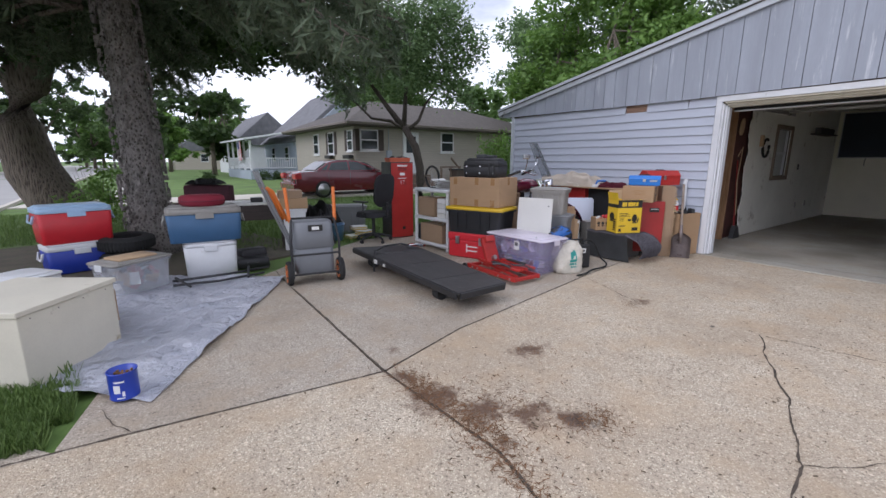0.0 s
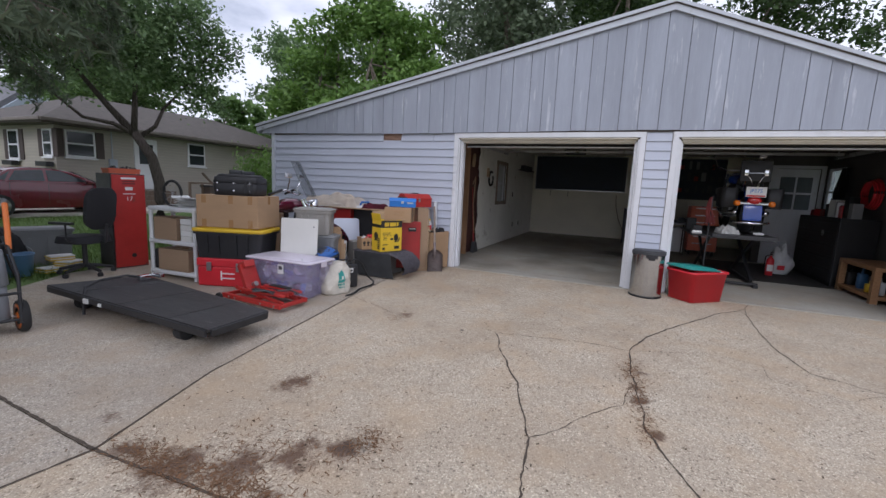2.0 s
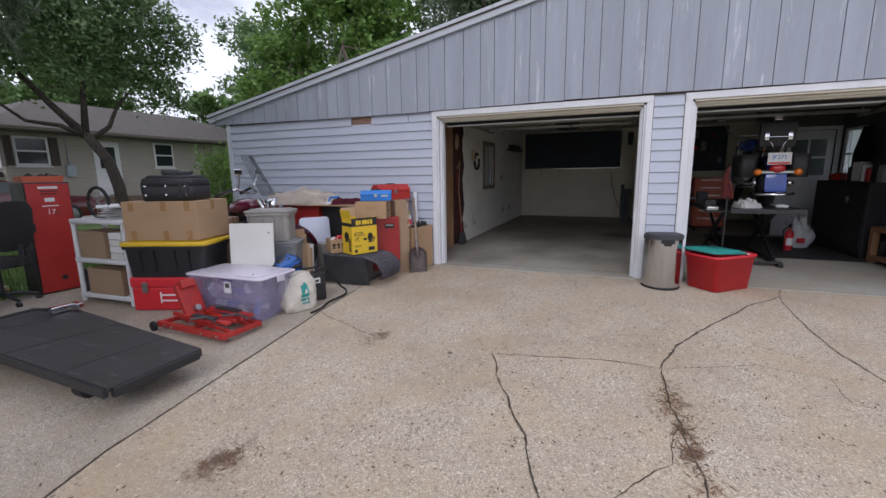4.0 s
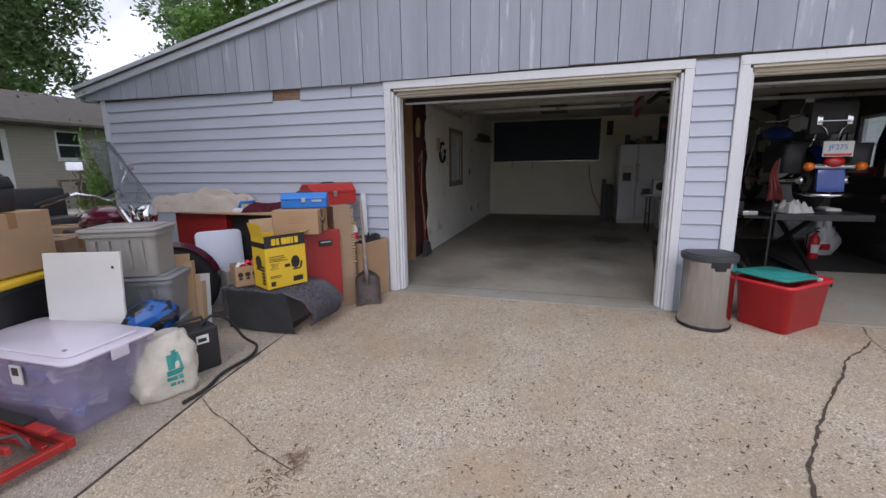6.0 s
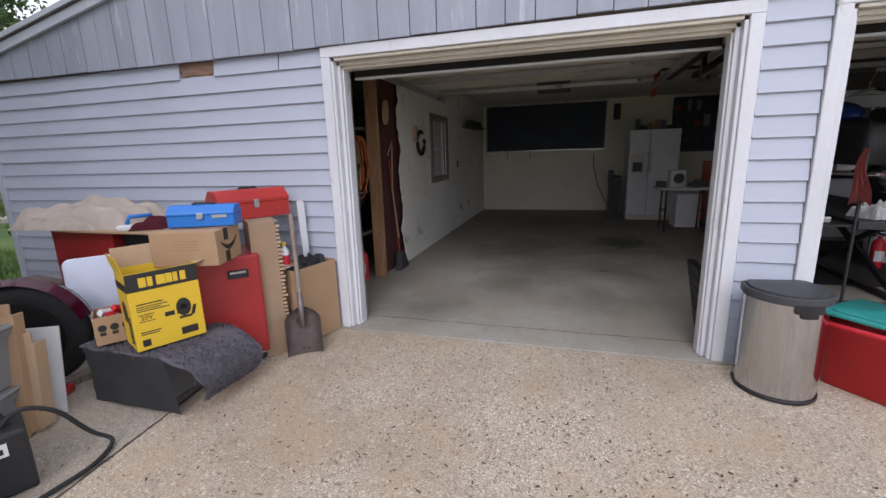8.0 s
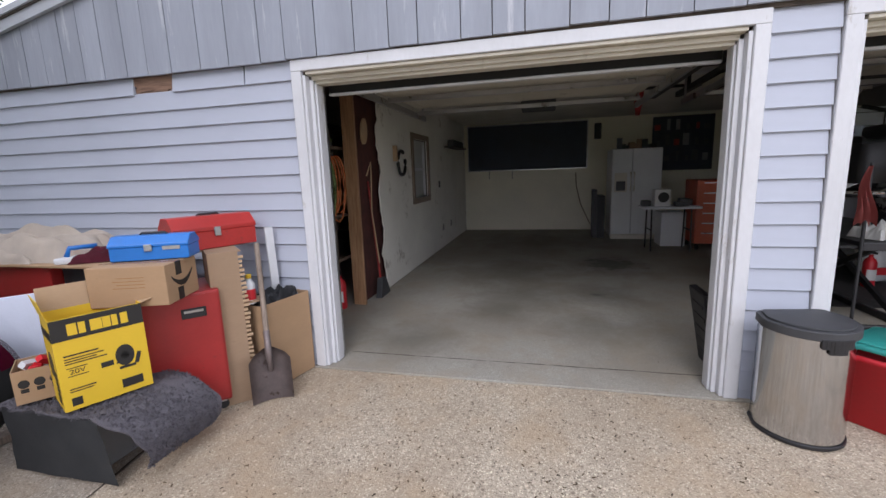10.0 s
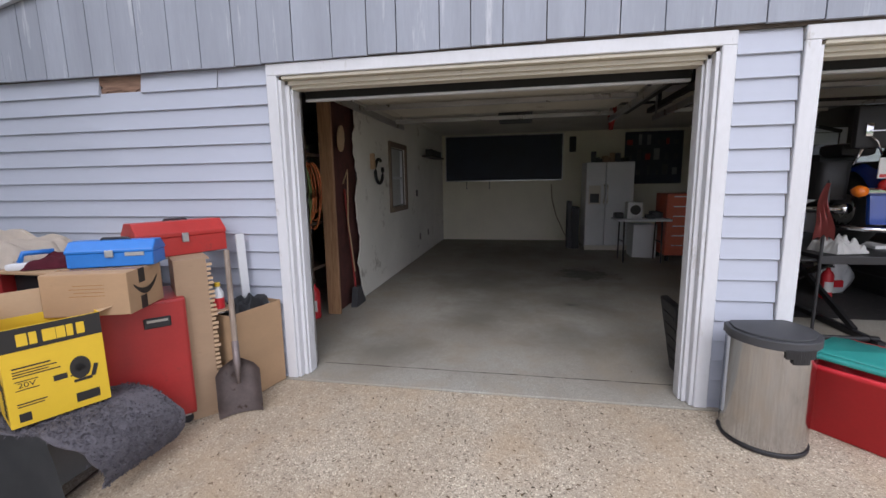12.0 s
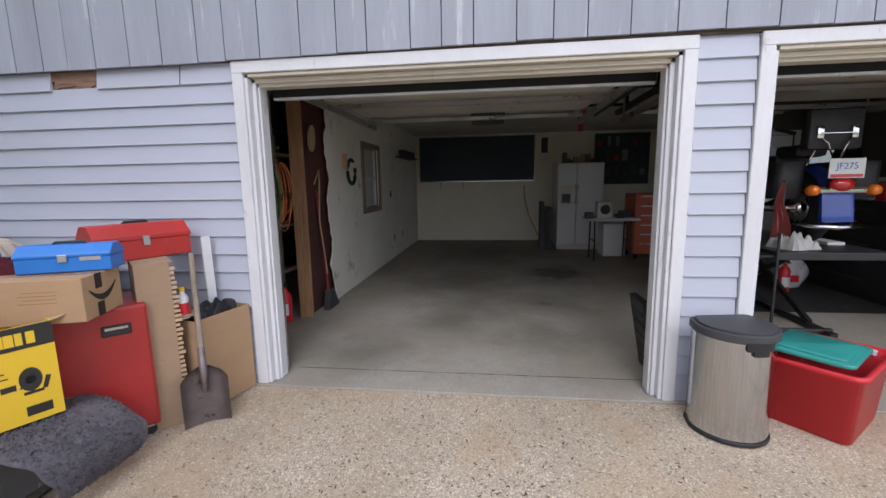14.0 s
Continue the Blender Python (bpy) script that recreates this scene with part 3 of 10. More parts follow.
def courses(y0, y1, splits, skip=()):
    edges = [y0, *splits, y1]
    for i in range(18):
        z = 2.163 - LAP * i
        if z < ZB - LAP * 0.9:
            break
        cuts = [y0, y1]
        if splits and i % 2 == 0 and i not in skip:
            cuts = [y0, splits[(i // 2) % len(splits)], y1]
        for a, b in zip(cuts, cuts[1:]):
            if i == 0 and y0 > 4:
                for p, q in ((y0, 4.62), (4.63, 5.24), (5.60, y1)):
                    piece("board", lap_board(p, q), wall_front, pose(XF, 0, z))
                break
            piece("board", lap_board(a + 0.001, b - 0.001), wall_front, pose(XF + (0.002 if a > y0 else 0), 0, z))


courses(4.255, YL - 0.06, [4.66, 6.4, 5.5, 7.1])
courses(1.105, 1.42, [])
courses(YR + 0.05, -1.755, [])
bm = bmesh.new()
rnd = random.Random(12)
prism(bm, [(5.225, 2.30)] + [(5.225 + 0.39 * k / 14, 2.172 + rnd.uniform(-0.006, 0.028) + (0.05 if k > 12 else 0)) for k in range(15)] + [(5.61, 2.30)], XF + 0.004, XF + 0.011, "x")
part("bare_patch", bm, M_BAREWOOD, wall_front, "bare brown wood where siding has torn away")
bm = bmesh.new()
span(bm, (XF - 0.022, YL - 0.07, ZB - 0.05), (XF + 0.13, YL + 0.012, 2.33))
part("corner_post", bm, M_FASCIA, wall_front, "pale corner post", bevel=0.004)

wall_gable = thing("wall_gable", pose(0, 0, 0), "gable of weathered grey vertical boards", "wall", kind="structure")
SL, SR = (ZP - 2.44) / (8.40 - YP), 0.415      # long low slope, short steep one


def roof_z(y):
    return ZP - (SL * (y - YP) if y > YP else SR * (YP - y))


y, k = 8.38, 0
rnd = random.Random(8)
while y > -2.44:
    w = rnd.choice([0.19, 0.21, 0.235, 0.25, 0.27])
    y2 = max(y - w, -2.46)
    zb = 2.295 + 0.012 * math.sin(y * 0.9) + rnd.uniform(-0.003, 0.003)
    bm = bmesh.new()
    tops = [(y, max(zb + 0.02, roof_z(y)))]
    if y2 < YP < y:
        tops.append((YP, ZP))
    tops.append((y2 + 0.007, max(zb + 0.02, roof_z(y2 + 0.007))))
    prism(bm, [(y, zb)] + tops + [(y2 + 0.007, zb)], XF - 0.042 - rnd.uniform(0, 0.004), XF - 0.02, "x")
    part("board", bm, M_GABLE, wall_gable)
    y = y2
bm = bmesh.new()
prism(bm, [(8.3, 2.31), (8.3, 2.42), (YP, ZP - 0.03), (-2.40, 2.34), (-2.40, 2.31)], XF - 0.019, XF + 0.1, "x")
part("backing", bm, M_DIMWALL, wall_gable)
# dark strip: shade in the reveal below the overhanging boards, put into colour
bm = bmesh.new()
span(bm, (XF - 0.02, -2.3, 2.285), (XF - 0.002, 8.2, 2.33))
part("gap_shade_strip", bm, M_DIRT_SHADE, wall_gable, "dark strip painting the shaded gap under the gable boards")

roof = thing("roof", pose(0, 0, 0), "low-pitched shingled garage roof with pale fascia", "roof", kind="structure")
for s in (1, -1):
    ye = 8.49 if s > 0 else -2.52
    bm = bmesh.new()
    prism(bm, [(YP, ZP), (ye, roof_z(ye)), (ye, roof_z(ye) + 0.05), (YP, ZP + 0.05)], XF - 0.10, 15.6, "x")
    part("slope", bm, M_SHINGLE, roof)
    bm = bmesh.new()
    prism(bm, [(YP, ZP - 0.075), (ye, roof_z(ye) - 0.075), (ye, roof_z(ye) + 0.012), (YP, ZP + 0.012)], XF - 0.085, XF - 0.055, "x")
    part("rake_board", bm, M_FASCIA, roof, "pale grey rake board")
    bm = bmesh.new()
    prism(bm, [(YP, ZP + 0.013), (ye, roof_z(ye) + 0.013), (ye, roof_z(ye) + 0.056), (YP, ZP + 0.056)], XF - 0.115, XF - 0.085, "x")
    part("drip_edge", bm, M_FASCIA, roof, "pale metal drip edge")
    bm = bmesh.new()
    span(bm, (XF - 0.06, min(ye, ye - s * 0.03), roof_z(ye) - 0.11), (15.5, max(ye, ye - s * 0.03), roof_z(ye) + 0.01))
    span(bm, (XF - 0.03, min(ye, ye - s * 0.30), roof_z(ye) - 0.11), (15.5, max(ye - s * 0.031, ye - s * 0.30), roof_z(ye) - 0.095))
    part("eave_board", bm, M_FASCIA, roof, "pale eave board and soffit")

for nm, a, b in (("wall_left", (XF + 0.135, YL - 0.12, -0.05), (15.3, YL, 2.42)), ("wall_back", (15.1, YR + 0.125, -0.05), (15.25, YL - 0.125, 2.62))):
    bm = bmesh.new()
    span(bm, a, b)
    plain(nm, bm, M_CREAMWALL if nm == "wall_back" else M_SIDING, "cream painted back wall" if nm == "wall_back" else "plain grey garage side wall", "wall", "structure")
bm = bmesh.new()
span(bm, (XF + 0.14, -2.0, ZC), (15.25, 7.0, ZC + 0.05))
plain("ceiling", bm, M_CEIL, "dim grey board ceiling of the garage", "ceiling", "structure")
bm = bmesh.new()
span(bm, (7.365, YR + 0.125, -0.05), (15.09, YL - 0.14, 0.088))
plain("floor", bm, M_GARFLOOR, "stained grey concrete garage floor", "floor", "structure", bevel=0.004)
bm = bmesh.new()
ribbon(bm, [(7.66, 1.5), (7.66, 4.1)], 0.010, 0.0, 77, 0.003)
for v in bm.verts:
    v.co.z = 0.0905
plain("floor_seam", bm, M_DIRT_SHADE, "dark seam across the door sill", "seam", "structure")


def door_frame(i, y0, y1):
    d = thing("door_%d" % i, pose(0, 0, 0), "open garage doorway with worn white casing", "doorway", kind="structure")
    for nm, a, b in (("casing", y1 - 0.075, y1), ("casing", y0, y0 + 0.075)):
        bm = bmesh.new()
        span(bm, (XF - 0.028, a, ZB + 0.004), (XF + 0.012, b, ZH - 0.0755))
        part(nm, bm, M_TRIM, d, bevel=0.004)
    bm = bmesh.new()
    span(bm, (XF - 0.028, y0, ZH - 0.075), (XF + 0.012, y1, ZH))
    part("header_casing", bm, M_TRIM, d, bevel=0.004)
    for s, y in ((-1, y1 - 0.076), (1, y0 + 0.076)):
        for depth, x0, x1, mt in ((0.022, XF - 0.012, XF + 0.17, M_TRIM), (0.05, XF + 0.035, XF + 0.06, M_TRIM), (0.062, XF + 0.062, XF + 0.155, M_TRIM)):
            bm = bmesh.new()
            ya = y + s * (0.0 if depth == 0.022 else 0.023)
            yb = y + s * depth
            span(bm, (x0, min(ya, yb), ZB + 0.006), (x1, max(ya, yb), ZH - 0.10))
            part("jamb" if depth == 0.022 else "door_stop", bm, mt, d, bevel=0.003)
    for depth, x0, x1 in ((0.022, XF - 0.012, XF + 0.17), (0.052, XF + 0.035, XF + 0.06), (0.072, XF + 0.062, XF + 0.155)):
        bm = bmesh.new()
        za = ZH - 0.076 - (0.0 if depth == 0.022 else 0.023)
        span(bm, (x0, y0 + 0.10, ZH - 0.076 - depth), (x1, y1 - 0.10, za))
        part("head_jamb" if depth == 0.022 else "head_stop", bm, M_CREAM, d, "cream painted head stop", bevel=0.003)
    return d


for i, (a, b) in enumerate(DOORS):
    door_frame(i + 1, a, b)

# side wall of the second bay, with a window near its back corner
WX0, WX1, WZ0, WZ1 = 11.22, 12.02, 1.22, 2.14
# the inner lining is added; its dark colour holds the bay dim
for nm, mt, ya, yb, lb in (("wall_right", M_SIDING, YR, YR + 0.105, "plain grey garage side wall"), ("wall_right_lining", M_DIMWALL, YR + 0.1055, YR + 0.12, "added dark lining that keeps the second bay dim")):
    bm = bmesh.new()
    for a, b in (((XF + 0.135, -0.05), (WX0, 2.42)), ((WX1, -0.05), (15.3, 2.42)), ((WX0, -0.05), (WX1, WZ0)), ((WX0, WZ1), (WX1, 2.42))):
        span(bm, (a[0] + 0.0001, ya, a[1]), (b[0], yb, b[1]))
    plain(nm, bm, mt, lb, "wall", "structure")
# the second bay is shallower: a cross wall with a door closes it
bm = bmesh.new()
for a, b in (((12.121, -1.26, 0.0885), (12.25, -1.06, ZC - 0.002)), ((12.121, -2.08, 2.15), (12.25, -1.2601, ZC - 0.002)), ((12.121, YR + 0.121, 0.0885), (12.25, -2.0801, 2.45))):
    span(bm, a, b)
plain("wall_bay_back", bm, M_DIMWALL, "back wall of the second garage bay, dimness put into its dark colour", "wall", "structure")

# partition with torn drywall between the two parts of the garage, and its window
bm = bmesh.new()
rnd = random.Random(5)
edge = [(9.50 + 0.035 * math.sin(z * 9) + rnd.uniform(-0.03, 0.03), z) for z in np.linspace(0.09, ZC - 0.005, 34)]
prism(bm, edge + [(10.82, ZC - 0.005), (10.82, 0.09)], 4.50, 4.515, "y")
span(bm, (11.62, 4.50, 0.09), (15.09, 4.515, ZC - 0.005))
span(bm, (10.82, 4.50, 0.09), (11.62, 4.515, 1.14))
span(bm, (10.82, 4.50, 2.03), (11.62, 4.515, ZC - 0.005))
plain("wall_partition", bm, M_DRYWALL, "off-white drywall partition with a torn edge", "wall", "structure")
bm = bmesh.new()
span(bm, (9.62, 4.517, 0.09), (10.82, 4.62, ZC - 0.005))
span(bm, (11.62, 4.517, 0.09), (15.09, 4.62, ZC - 0.005))
span(bm, (10.82, 4.517, 0.09), (11.62, 4.62, 1.14))
span(bm, (10.82, 4.517, 2.03), (11.62, 4.62, ZC - 0.005))
plain("wall_partition_core", bm, M_DIMWALL, "dark core of the partition", "wall", "structure")
# opaque pane whose pale colour stands in for light coming through the window
M_PANE = surf("pale_lit_pane", (0.50, 0.52, 0.50), 0.35, vary=0.15, scale=5, relief=0.05)
M_BROWNTRIM = wood("brown_window_casing", (0.27, 0.21, 0.16), (0.16, 0.12, 0.09))
win = thing("window_1", pose(0, 0, 0), "small garage window with brown casing and opaque pale pane", "window", kind="structure")
bm = bmesh.new()
for a, b in (((10.75, 4.47, 1.06), (10.83, 4.498, 2.11)), ((11.61, 4.47, 1.06), (11.69, 4.498, 2.11)), ((10.831, 4.47, 2.03), (11.609, 4.498, 2.11)), ((10.831, 4.47, 1.06), (11.609, 4.498, 1.14))):
    span(bm, a, b)
part("window_frame", bm, M_BROWNTRIM, win, bevel=0.004)
bm = bmesh.new()
for a, b in (((10.84, 4.53, 1.15), (10.88, 4.56, 2.02)), ((11.56, 4.53, 1.15), (11.60, 4.56, 2.02)), ((10.88, 4.53, 1.56), (11.56, 4.56, 1.60))):
    span(bm, a, b)
part("sash", bm, M_TRIM, win, "white sash")
bm = bmesh.new()
span(bm, (10.83, 4.57, 1.14), (11.61, 4.576, 2.03))
part("pane", bm, M_PANE, win, "opaque pane with the light behind the glass put into its pale colour")
bm = bmesh.new()
span(bm, (7.545, 4.18, 0.09), (7.60, 4.30, ZC - 0.005))
span(bm, (8.86, 4.50, 0.09), (8.90, 4.64, ZC - 0.005))
span(bm, (7.60, 4.50, ZC - 0.05), (9.5, 4.60, ZC - 0.006))
plain("wall_studs", bm, M_STUD, "bare pine studs beside the doorway", "studs", "structure", bevel=0.003)
bm = bmesh.new()
span(bm, (9.02, 4.56, 0.09), (9.62, 4.60, ZC - 0.006))
plain("wall_dark_lining", bm, surf("dark_red_brown_lining", (0.10, 0.035, 0.03), 0.8, vary=0.5, scale=7, relief=0.4), "dark torn wall lining beside the drywall edge", "wall", "structure")
# added dark sheet: paints the dim depth of the storage bay behind the studs
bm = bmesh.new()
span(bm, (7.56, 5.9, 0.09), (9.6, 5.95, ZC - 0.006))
plain("dim_bay_sheet", bm, M_DIMWALL, "dark sheet standing in for the dim depth of the storage bay", "wall", "structure")

# ---- trees ----
def leaf_quads(centres, size, seed, droop=0.0, narrow=0.55):
    rnd = np.random.RandomState(seed)
    n = len(centres)
    t, p = rnd.uniform(0, 6.28, n), rnd.normal(0, 0.6, n) - droop
    s = size * rnd.uniform(0.6, 1.35, n)
    u = np.stack([np.cos(t) * np.cos(p), np.sin(t) * np.cos(p), np.sin(p)], 1)
    r = rnd.normal(0, 1, (n, 3))
    v = np.cross(u, r)
    v /= np.linalg.norm(v, axis=1)[:, None] + 1e-9
    u, v = u * s[:, None], v * (s * narrow)[:, None]
    c = np.asarray(centres)
    return np.stack([c - u, c - v * 0.9 + u * 0.1, c + u, c + v * 0.9 + u * 0.1], 1)


def crown_points(blobs, n, seed, hollow=0.55):
    """Leaf places in clumps: twig ends fill several uneven lobes, denser near their skins, with gaps between."""
    rnd = np.random.RandomState(seed)
    vol = np.array([b[3] * b[4] * b[5] for b in blobs])
    out = []
    for b, share in zip(blobs, vol / vol.sum()):
        k = max(8, int(n * share / 26))
        d = rnd.normal(0, 1, (k, 3))
        d /= np.linalg.norm(d, axis=1)[:, None]
        r = rnd.uniform(hollow, 1.08, (k, 1))
        tw = np.array(b[:3]) + d * r * np.array(b[3:6])
        for c in tw:
            out.append(c + rnd.normal(0, 1, (26, 3)) * 0.16 * (np.array(b[3:6]) ** 0.5))
    return np.concatenate(out)


def limb(bm, pts, r0, r1, seg=9):
    n = len(pts)
    tube(bm, pts, [r0 + (r1 - r0) * i / (n - 1) for i in range(n)], seg)


def tree(name, at, trunk, limbs, blobs, leaves, size, m_leaf, m_bark, label, seed, hollow=0.55, twigs=40):
    t = thing(name, pose(*at), label, "tree")
    bm = bmesh.new()
    limb(bm, *trunk, seg=14)
    for v in bm.verts:
        k = 1 + 0.07 * noise.noise((v.co.x * 5, v.co.y * 5, v.co.z * 1.4))
        v.co.x, v.co.y = v.co.x * k, v.co.y * k
    part("trunk", bm, m_bark, t, smooth=True)
    bm = bmesh.new()
    for l in limbs:
        limb(bm, *l)
    rnd = random.Random(seed)
    heads = [l[0][-1] for l in limbs] or [trunk[0][-1]]
    for b in blobs:
        h = min(heads, key=lambda q: (Vector(q) - Vector(b[:3])).length)
        limb(bm, [h, Vector(h).lerp(Vector(b[:3]), 0.5) + Vector((0, 0, 0.15)), b[:3]], 0.045, 0.02, 6)
        for _ in range(max(3, twigs // len(blobs))):
            q = Vector(b[:3]) + Vector([rnd.uniform(-0.8, 0.8) * s for s in b[3:6]])
            limb(bm, [b[:3], Vector(b[:3]).lerp(q, 0.5) + Vector((0, 0, 0.1)), q], 0.02, 0.006, 5)
    part("limb", bm, m_bark, t, smooth=True)
    quads("crown", leaf_quads(crown_points(blobs, leaves, seed, hollow), size, seed), m_leaf, t)
    return t


def spruce():
    """Tall spruce whose long boughs droop over the yard."""
    t = thing("spruce_tree", pose(0.95, 9.45, -0.05), "tall spruce with scaly grey bark and drooping boughs", "tree")
    bm = bmesh.new()
    limb(bm, [(0, 0, 0), (0, 0, 0.25), (0, 0, 0.8), (-0.03, 0, 2.0), (-0.08, 0.02, 3.6), (-0.16, 0.02, 6), (-0.25, 0, 13)], 0.33, 0.13, 22)
    for v in bm.verts:
        flare = 1.18 - 0.18 * min(1, v.co.z / 0.6)
        k = flare * (1 + 0.05 * noise.noise((v.co.x * 7, v.co.y * 7, v.co.z * 2)))
        v.co.x, v.co.y = v.co.x * k, v.co.y * k
    part("trunk", bm, M_BARK, t, smooth=True)
    rnd = random.Random(12)
    # loose bark plates and stubs of shed boughs
    bm = bmesh.new()
    for i in range(900):
        a, z = rnd.uniform(0, 6.28), rnd.uniform(0.2, 5.2)
        r = 0.33 - 0.0154 * z
        w, h = rnd.uniform(0.02, 0.05), rnd.uniform(0.03, 0.09)
        m = Matrix.Translation((-0.03 * z * 0.7 + math.cos(a) * r, math.sin(a) * r, z)) @ Matrix.Rotation(a, 4, "Z") @ Matrix.Rotation(rnd.uniform(-0.25, 0.05), 4, "Y") @ Matrix.Diagonal((0.028, w * 1.25, h, 1))
        bmesh.ops.create_cube(bm, size=1, matrix=m)
    tagged(part("bark_plates", bm, M_BARK, t, "scaly bark plates"), kind="stuff")
    needles = []
    nr = np.random.RandomState(7)
    bm = bmesh.new()
    boughs = []
    for i in range(140):
        a = rnd.uniform(-1.7, 0.5) if i % 5 < 2 else rnd.uniform(1.0, 4.4)
        z = rnd.uniform(3.7, 7.0) if i % 5 < 2 else rnd.uniform(3.4, 7.6)
        boughs.append((a, z, rnd.uniform(2.4, 4.6)))
    for a, z, ln in boughs:
        d = Vector((math.cos(a), math.sin(a), 0))
        side = Vector((-d.y, d.x, 0))
        base = Vector((-0.05 * z, 0, z)) + d * 0.25
        pts = [base + d * ln * s + Vector((0, 0, -0.55 * ln * s * s * (0.55 + 0.2 * math.sin(a * 3)) + 0.12 * s)) + side * 0.18 * math.sin(s * 4 + a) for s in (0, 0.2, 0.4, 0.6, 0.8, 1.0)]
        limb(bm, pts, 0.035, 0.008, 6)
        for k in range(int(ln * 9)):
            s = rnd.uniform(0.22, 1.0)
            i0 = min(4, int(s * 5))
            p = pts[i0].lerp(pts[i0 + 1], s * 5 - i0)
            off = side * rnd.choice((-1, 1)) * rnd.uniform(0.15, 0.55) + d * rnd.uniform(0, 0.3)
            q = p + off + Vector((0, 0, -rnd.uniform(0.15, 0.55)))
            mid = p.lerp(q, 0.5) + Vector((0, 0, 0.08))
            limb(bm, [p, mid, q], 0.007, 0.003, 4)
            n = 44
            u = nr.uniform(0.1, 1.0, n)
            c = np.array(p)[None] * (1 - u[:, None]) + np.array(q)[None] * u[:, None] + nr.normal(0, 0.03, (n, 3))
            needles.append(c)
    part("bough", bm, M_BARK2, t, smooth=True)
    quads("needles", leaf_quads(np.concatenate(needles), 0.095, 9, 0.5, 0.15), M_NEEDLE, t)


spruce()
tree("maple_tree", (-0.55, 14.4, -0.05), ([(0.1, 0, 0), (-0.02, 0, 0.5), (-0.32, 0.2, 1.2), (-0.50, 0.3, 2.2), (-0.25, 0.2, 3.0), (0.05, 0, 3.8), (0.1, 0, 5.6)], 0.56, 0.34), [([(-0.55, 0, 3.4), (-1.6, -0.4, 4.6), (-2.6, -0.8, 5.8)], 0.30, 0.12), ([(-0.4, 0, 5.3), (0.6, 0.2, 6.6), (1.6, 0.3, 7.6)], 0.28, 0.1), ([(-0.5, 0, 4.2), (0.8, -0.8, 5.2), (2.0, -1.4, 5.6)], 0.16, 0.06), ([(-0.5, 0, 5.0), (-0.6, -1.2, 6.4), (-0.7, -2.0, 7.4)], 0.2, 0.08)],
     [(3.7, -0.4, 4.15, 1.3, 1.1, 0.5), (5.4, -0.3, 4.4, 1.4, 1.1, 0.55), (7.0, -0.3, 4.5, 1.2, 1.1, 0.55), (0.2, -0.6, 4.05, 1.2, 1.0, 0.6), (1.3, -0.6, 4.1, 1.1, 1.0, 0.6), (-0.9, -0.6, 3.7, 1.0, 0.8, 0.7), (2.4, -0.6, 4.2, 1.2, 1.0, 0.5), (3.6, 0.6, 4.6, 1.5, 1.4, 0.7), (5.2, 0.4, 4.9, 1.5, 1.4, 0.8), (6.5, -0.4, 5.5, 1.4, 1.3, 0.9), (-1.6, -0.5, 4.4, 1.4, 1.2, 1.0), (1.4, -0.6, 4.6, 1.6, 1.4, 0.9), (3.2, -0.5, 4.9, 1.6, 1.5, 0.95), (-0.6, -0.8, 5.0, 1.7, 1.2, 0.9), (-2.6, -0.6, 5.0, 1.5, 1.3, 1.1), (4.6, 0.8, 6.0, 1.5, 1.5, 1.1), (0.6, 0.2, 7.4, 2.6, 2.2, 1.6), (2.9, 0.6, 7.2, 2.0, 2.0, 1.4), (-2.2, 0, 7.4, 2.4, 2.2, 1.6), (0.3, 1.6, 5.2, 1.3, 1.2, 0.7)], 52000, 0.10, M_LEAFDARK, M_BARK2, "old maple with a gnarled leaning trunk and dark leaves", 21)
tree("lawn_tree", (10.15, 15.9, -0.05), ([(0, 0, 0), (0.05, 0, 0.6), (0.02, 0, 1.2), (-0.14, 0.05, 2.0), (-0.5, 0.3, 2.75)], 0.20, 0.13), [([(-0.5, 0.3, 2.7), (-1.0, 0.7, 3.5), (-1.7, 1.1, 4.6)], 0.13, 0.05), ([(-0.45, 0.3, 2.65), (-1.0, 0.45, 2.95), (-1.6, 0.85, 3.05), (-2.2, 1.0, 3.6)], 0.08, 0.03), ([(-0.4, 0.25, 2.6), (0.05, 0.1, 3.0), (0.25, -0.05, 3.6), (0.9, -0.2, 4.4)], 0.08, 0.03), ([(-0.5, 0.3, 2.75), (-0.4, 0.3, 4.0), (-0.3, 0.3, 5.4)], 0.10, 0.04)],
     [(-1.9, 1.2, 4.7, 1.1, 1.1, 0.9), (-2.6, 1.0, 3.9, 0.8, 0.8, 0.6), (0.9, -0.3, 4.6, 1.1, 1.1, 0.9), (-0.4, 0.3, 5.8, 1.5, 1.5, 1.2), (1.6, -0.5, 4.0, 0.8, 0.8, 0.6), (-1.4, 0.8, 6.4, 1.4, 1.4, 1.1), (0.6, -0.3, 6.6, 1.3, 1.3, 1.1), (-0.4, 0.2, 4.4, 1.0, 1.0, 0.6), (1.5, -0.8, 5.6, 1.0, 1.0, 0.8)], 26000, 0.07, M_LEAFDULL, M_BARK3, "leafy lawn tree with a curved dark trunk", 22, 0.3)


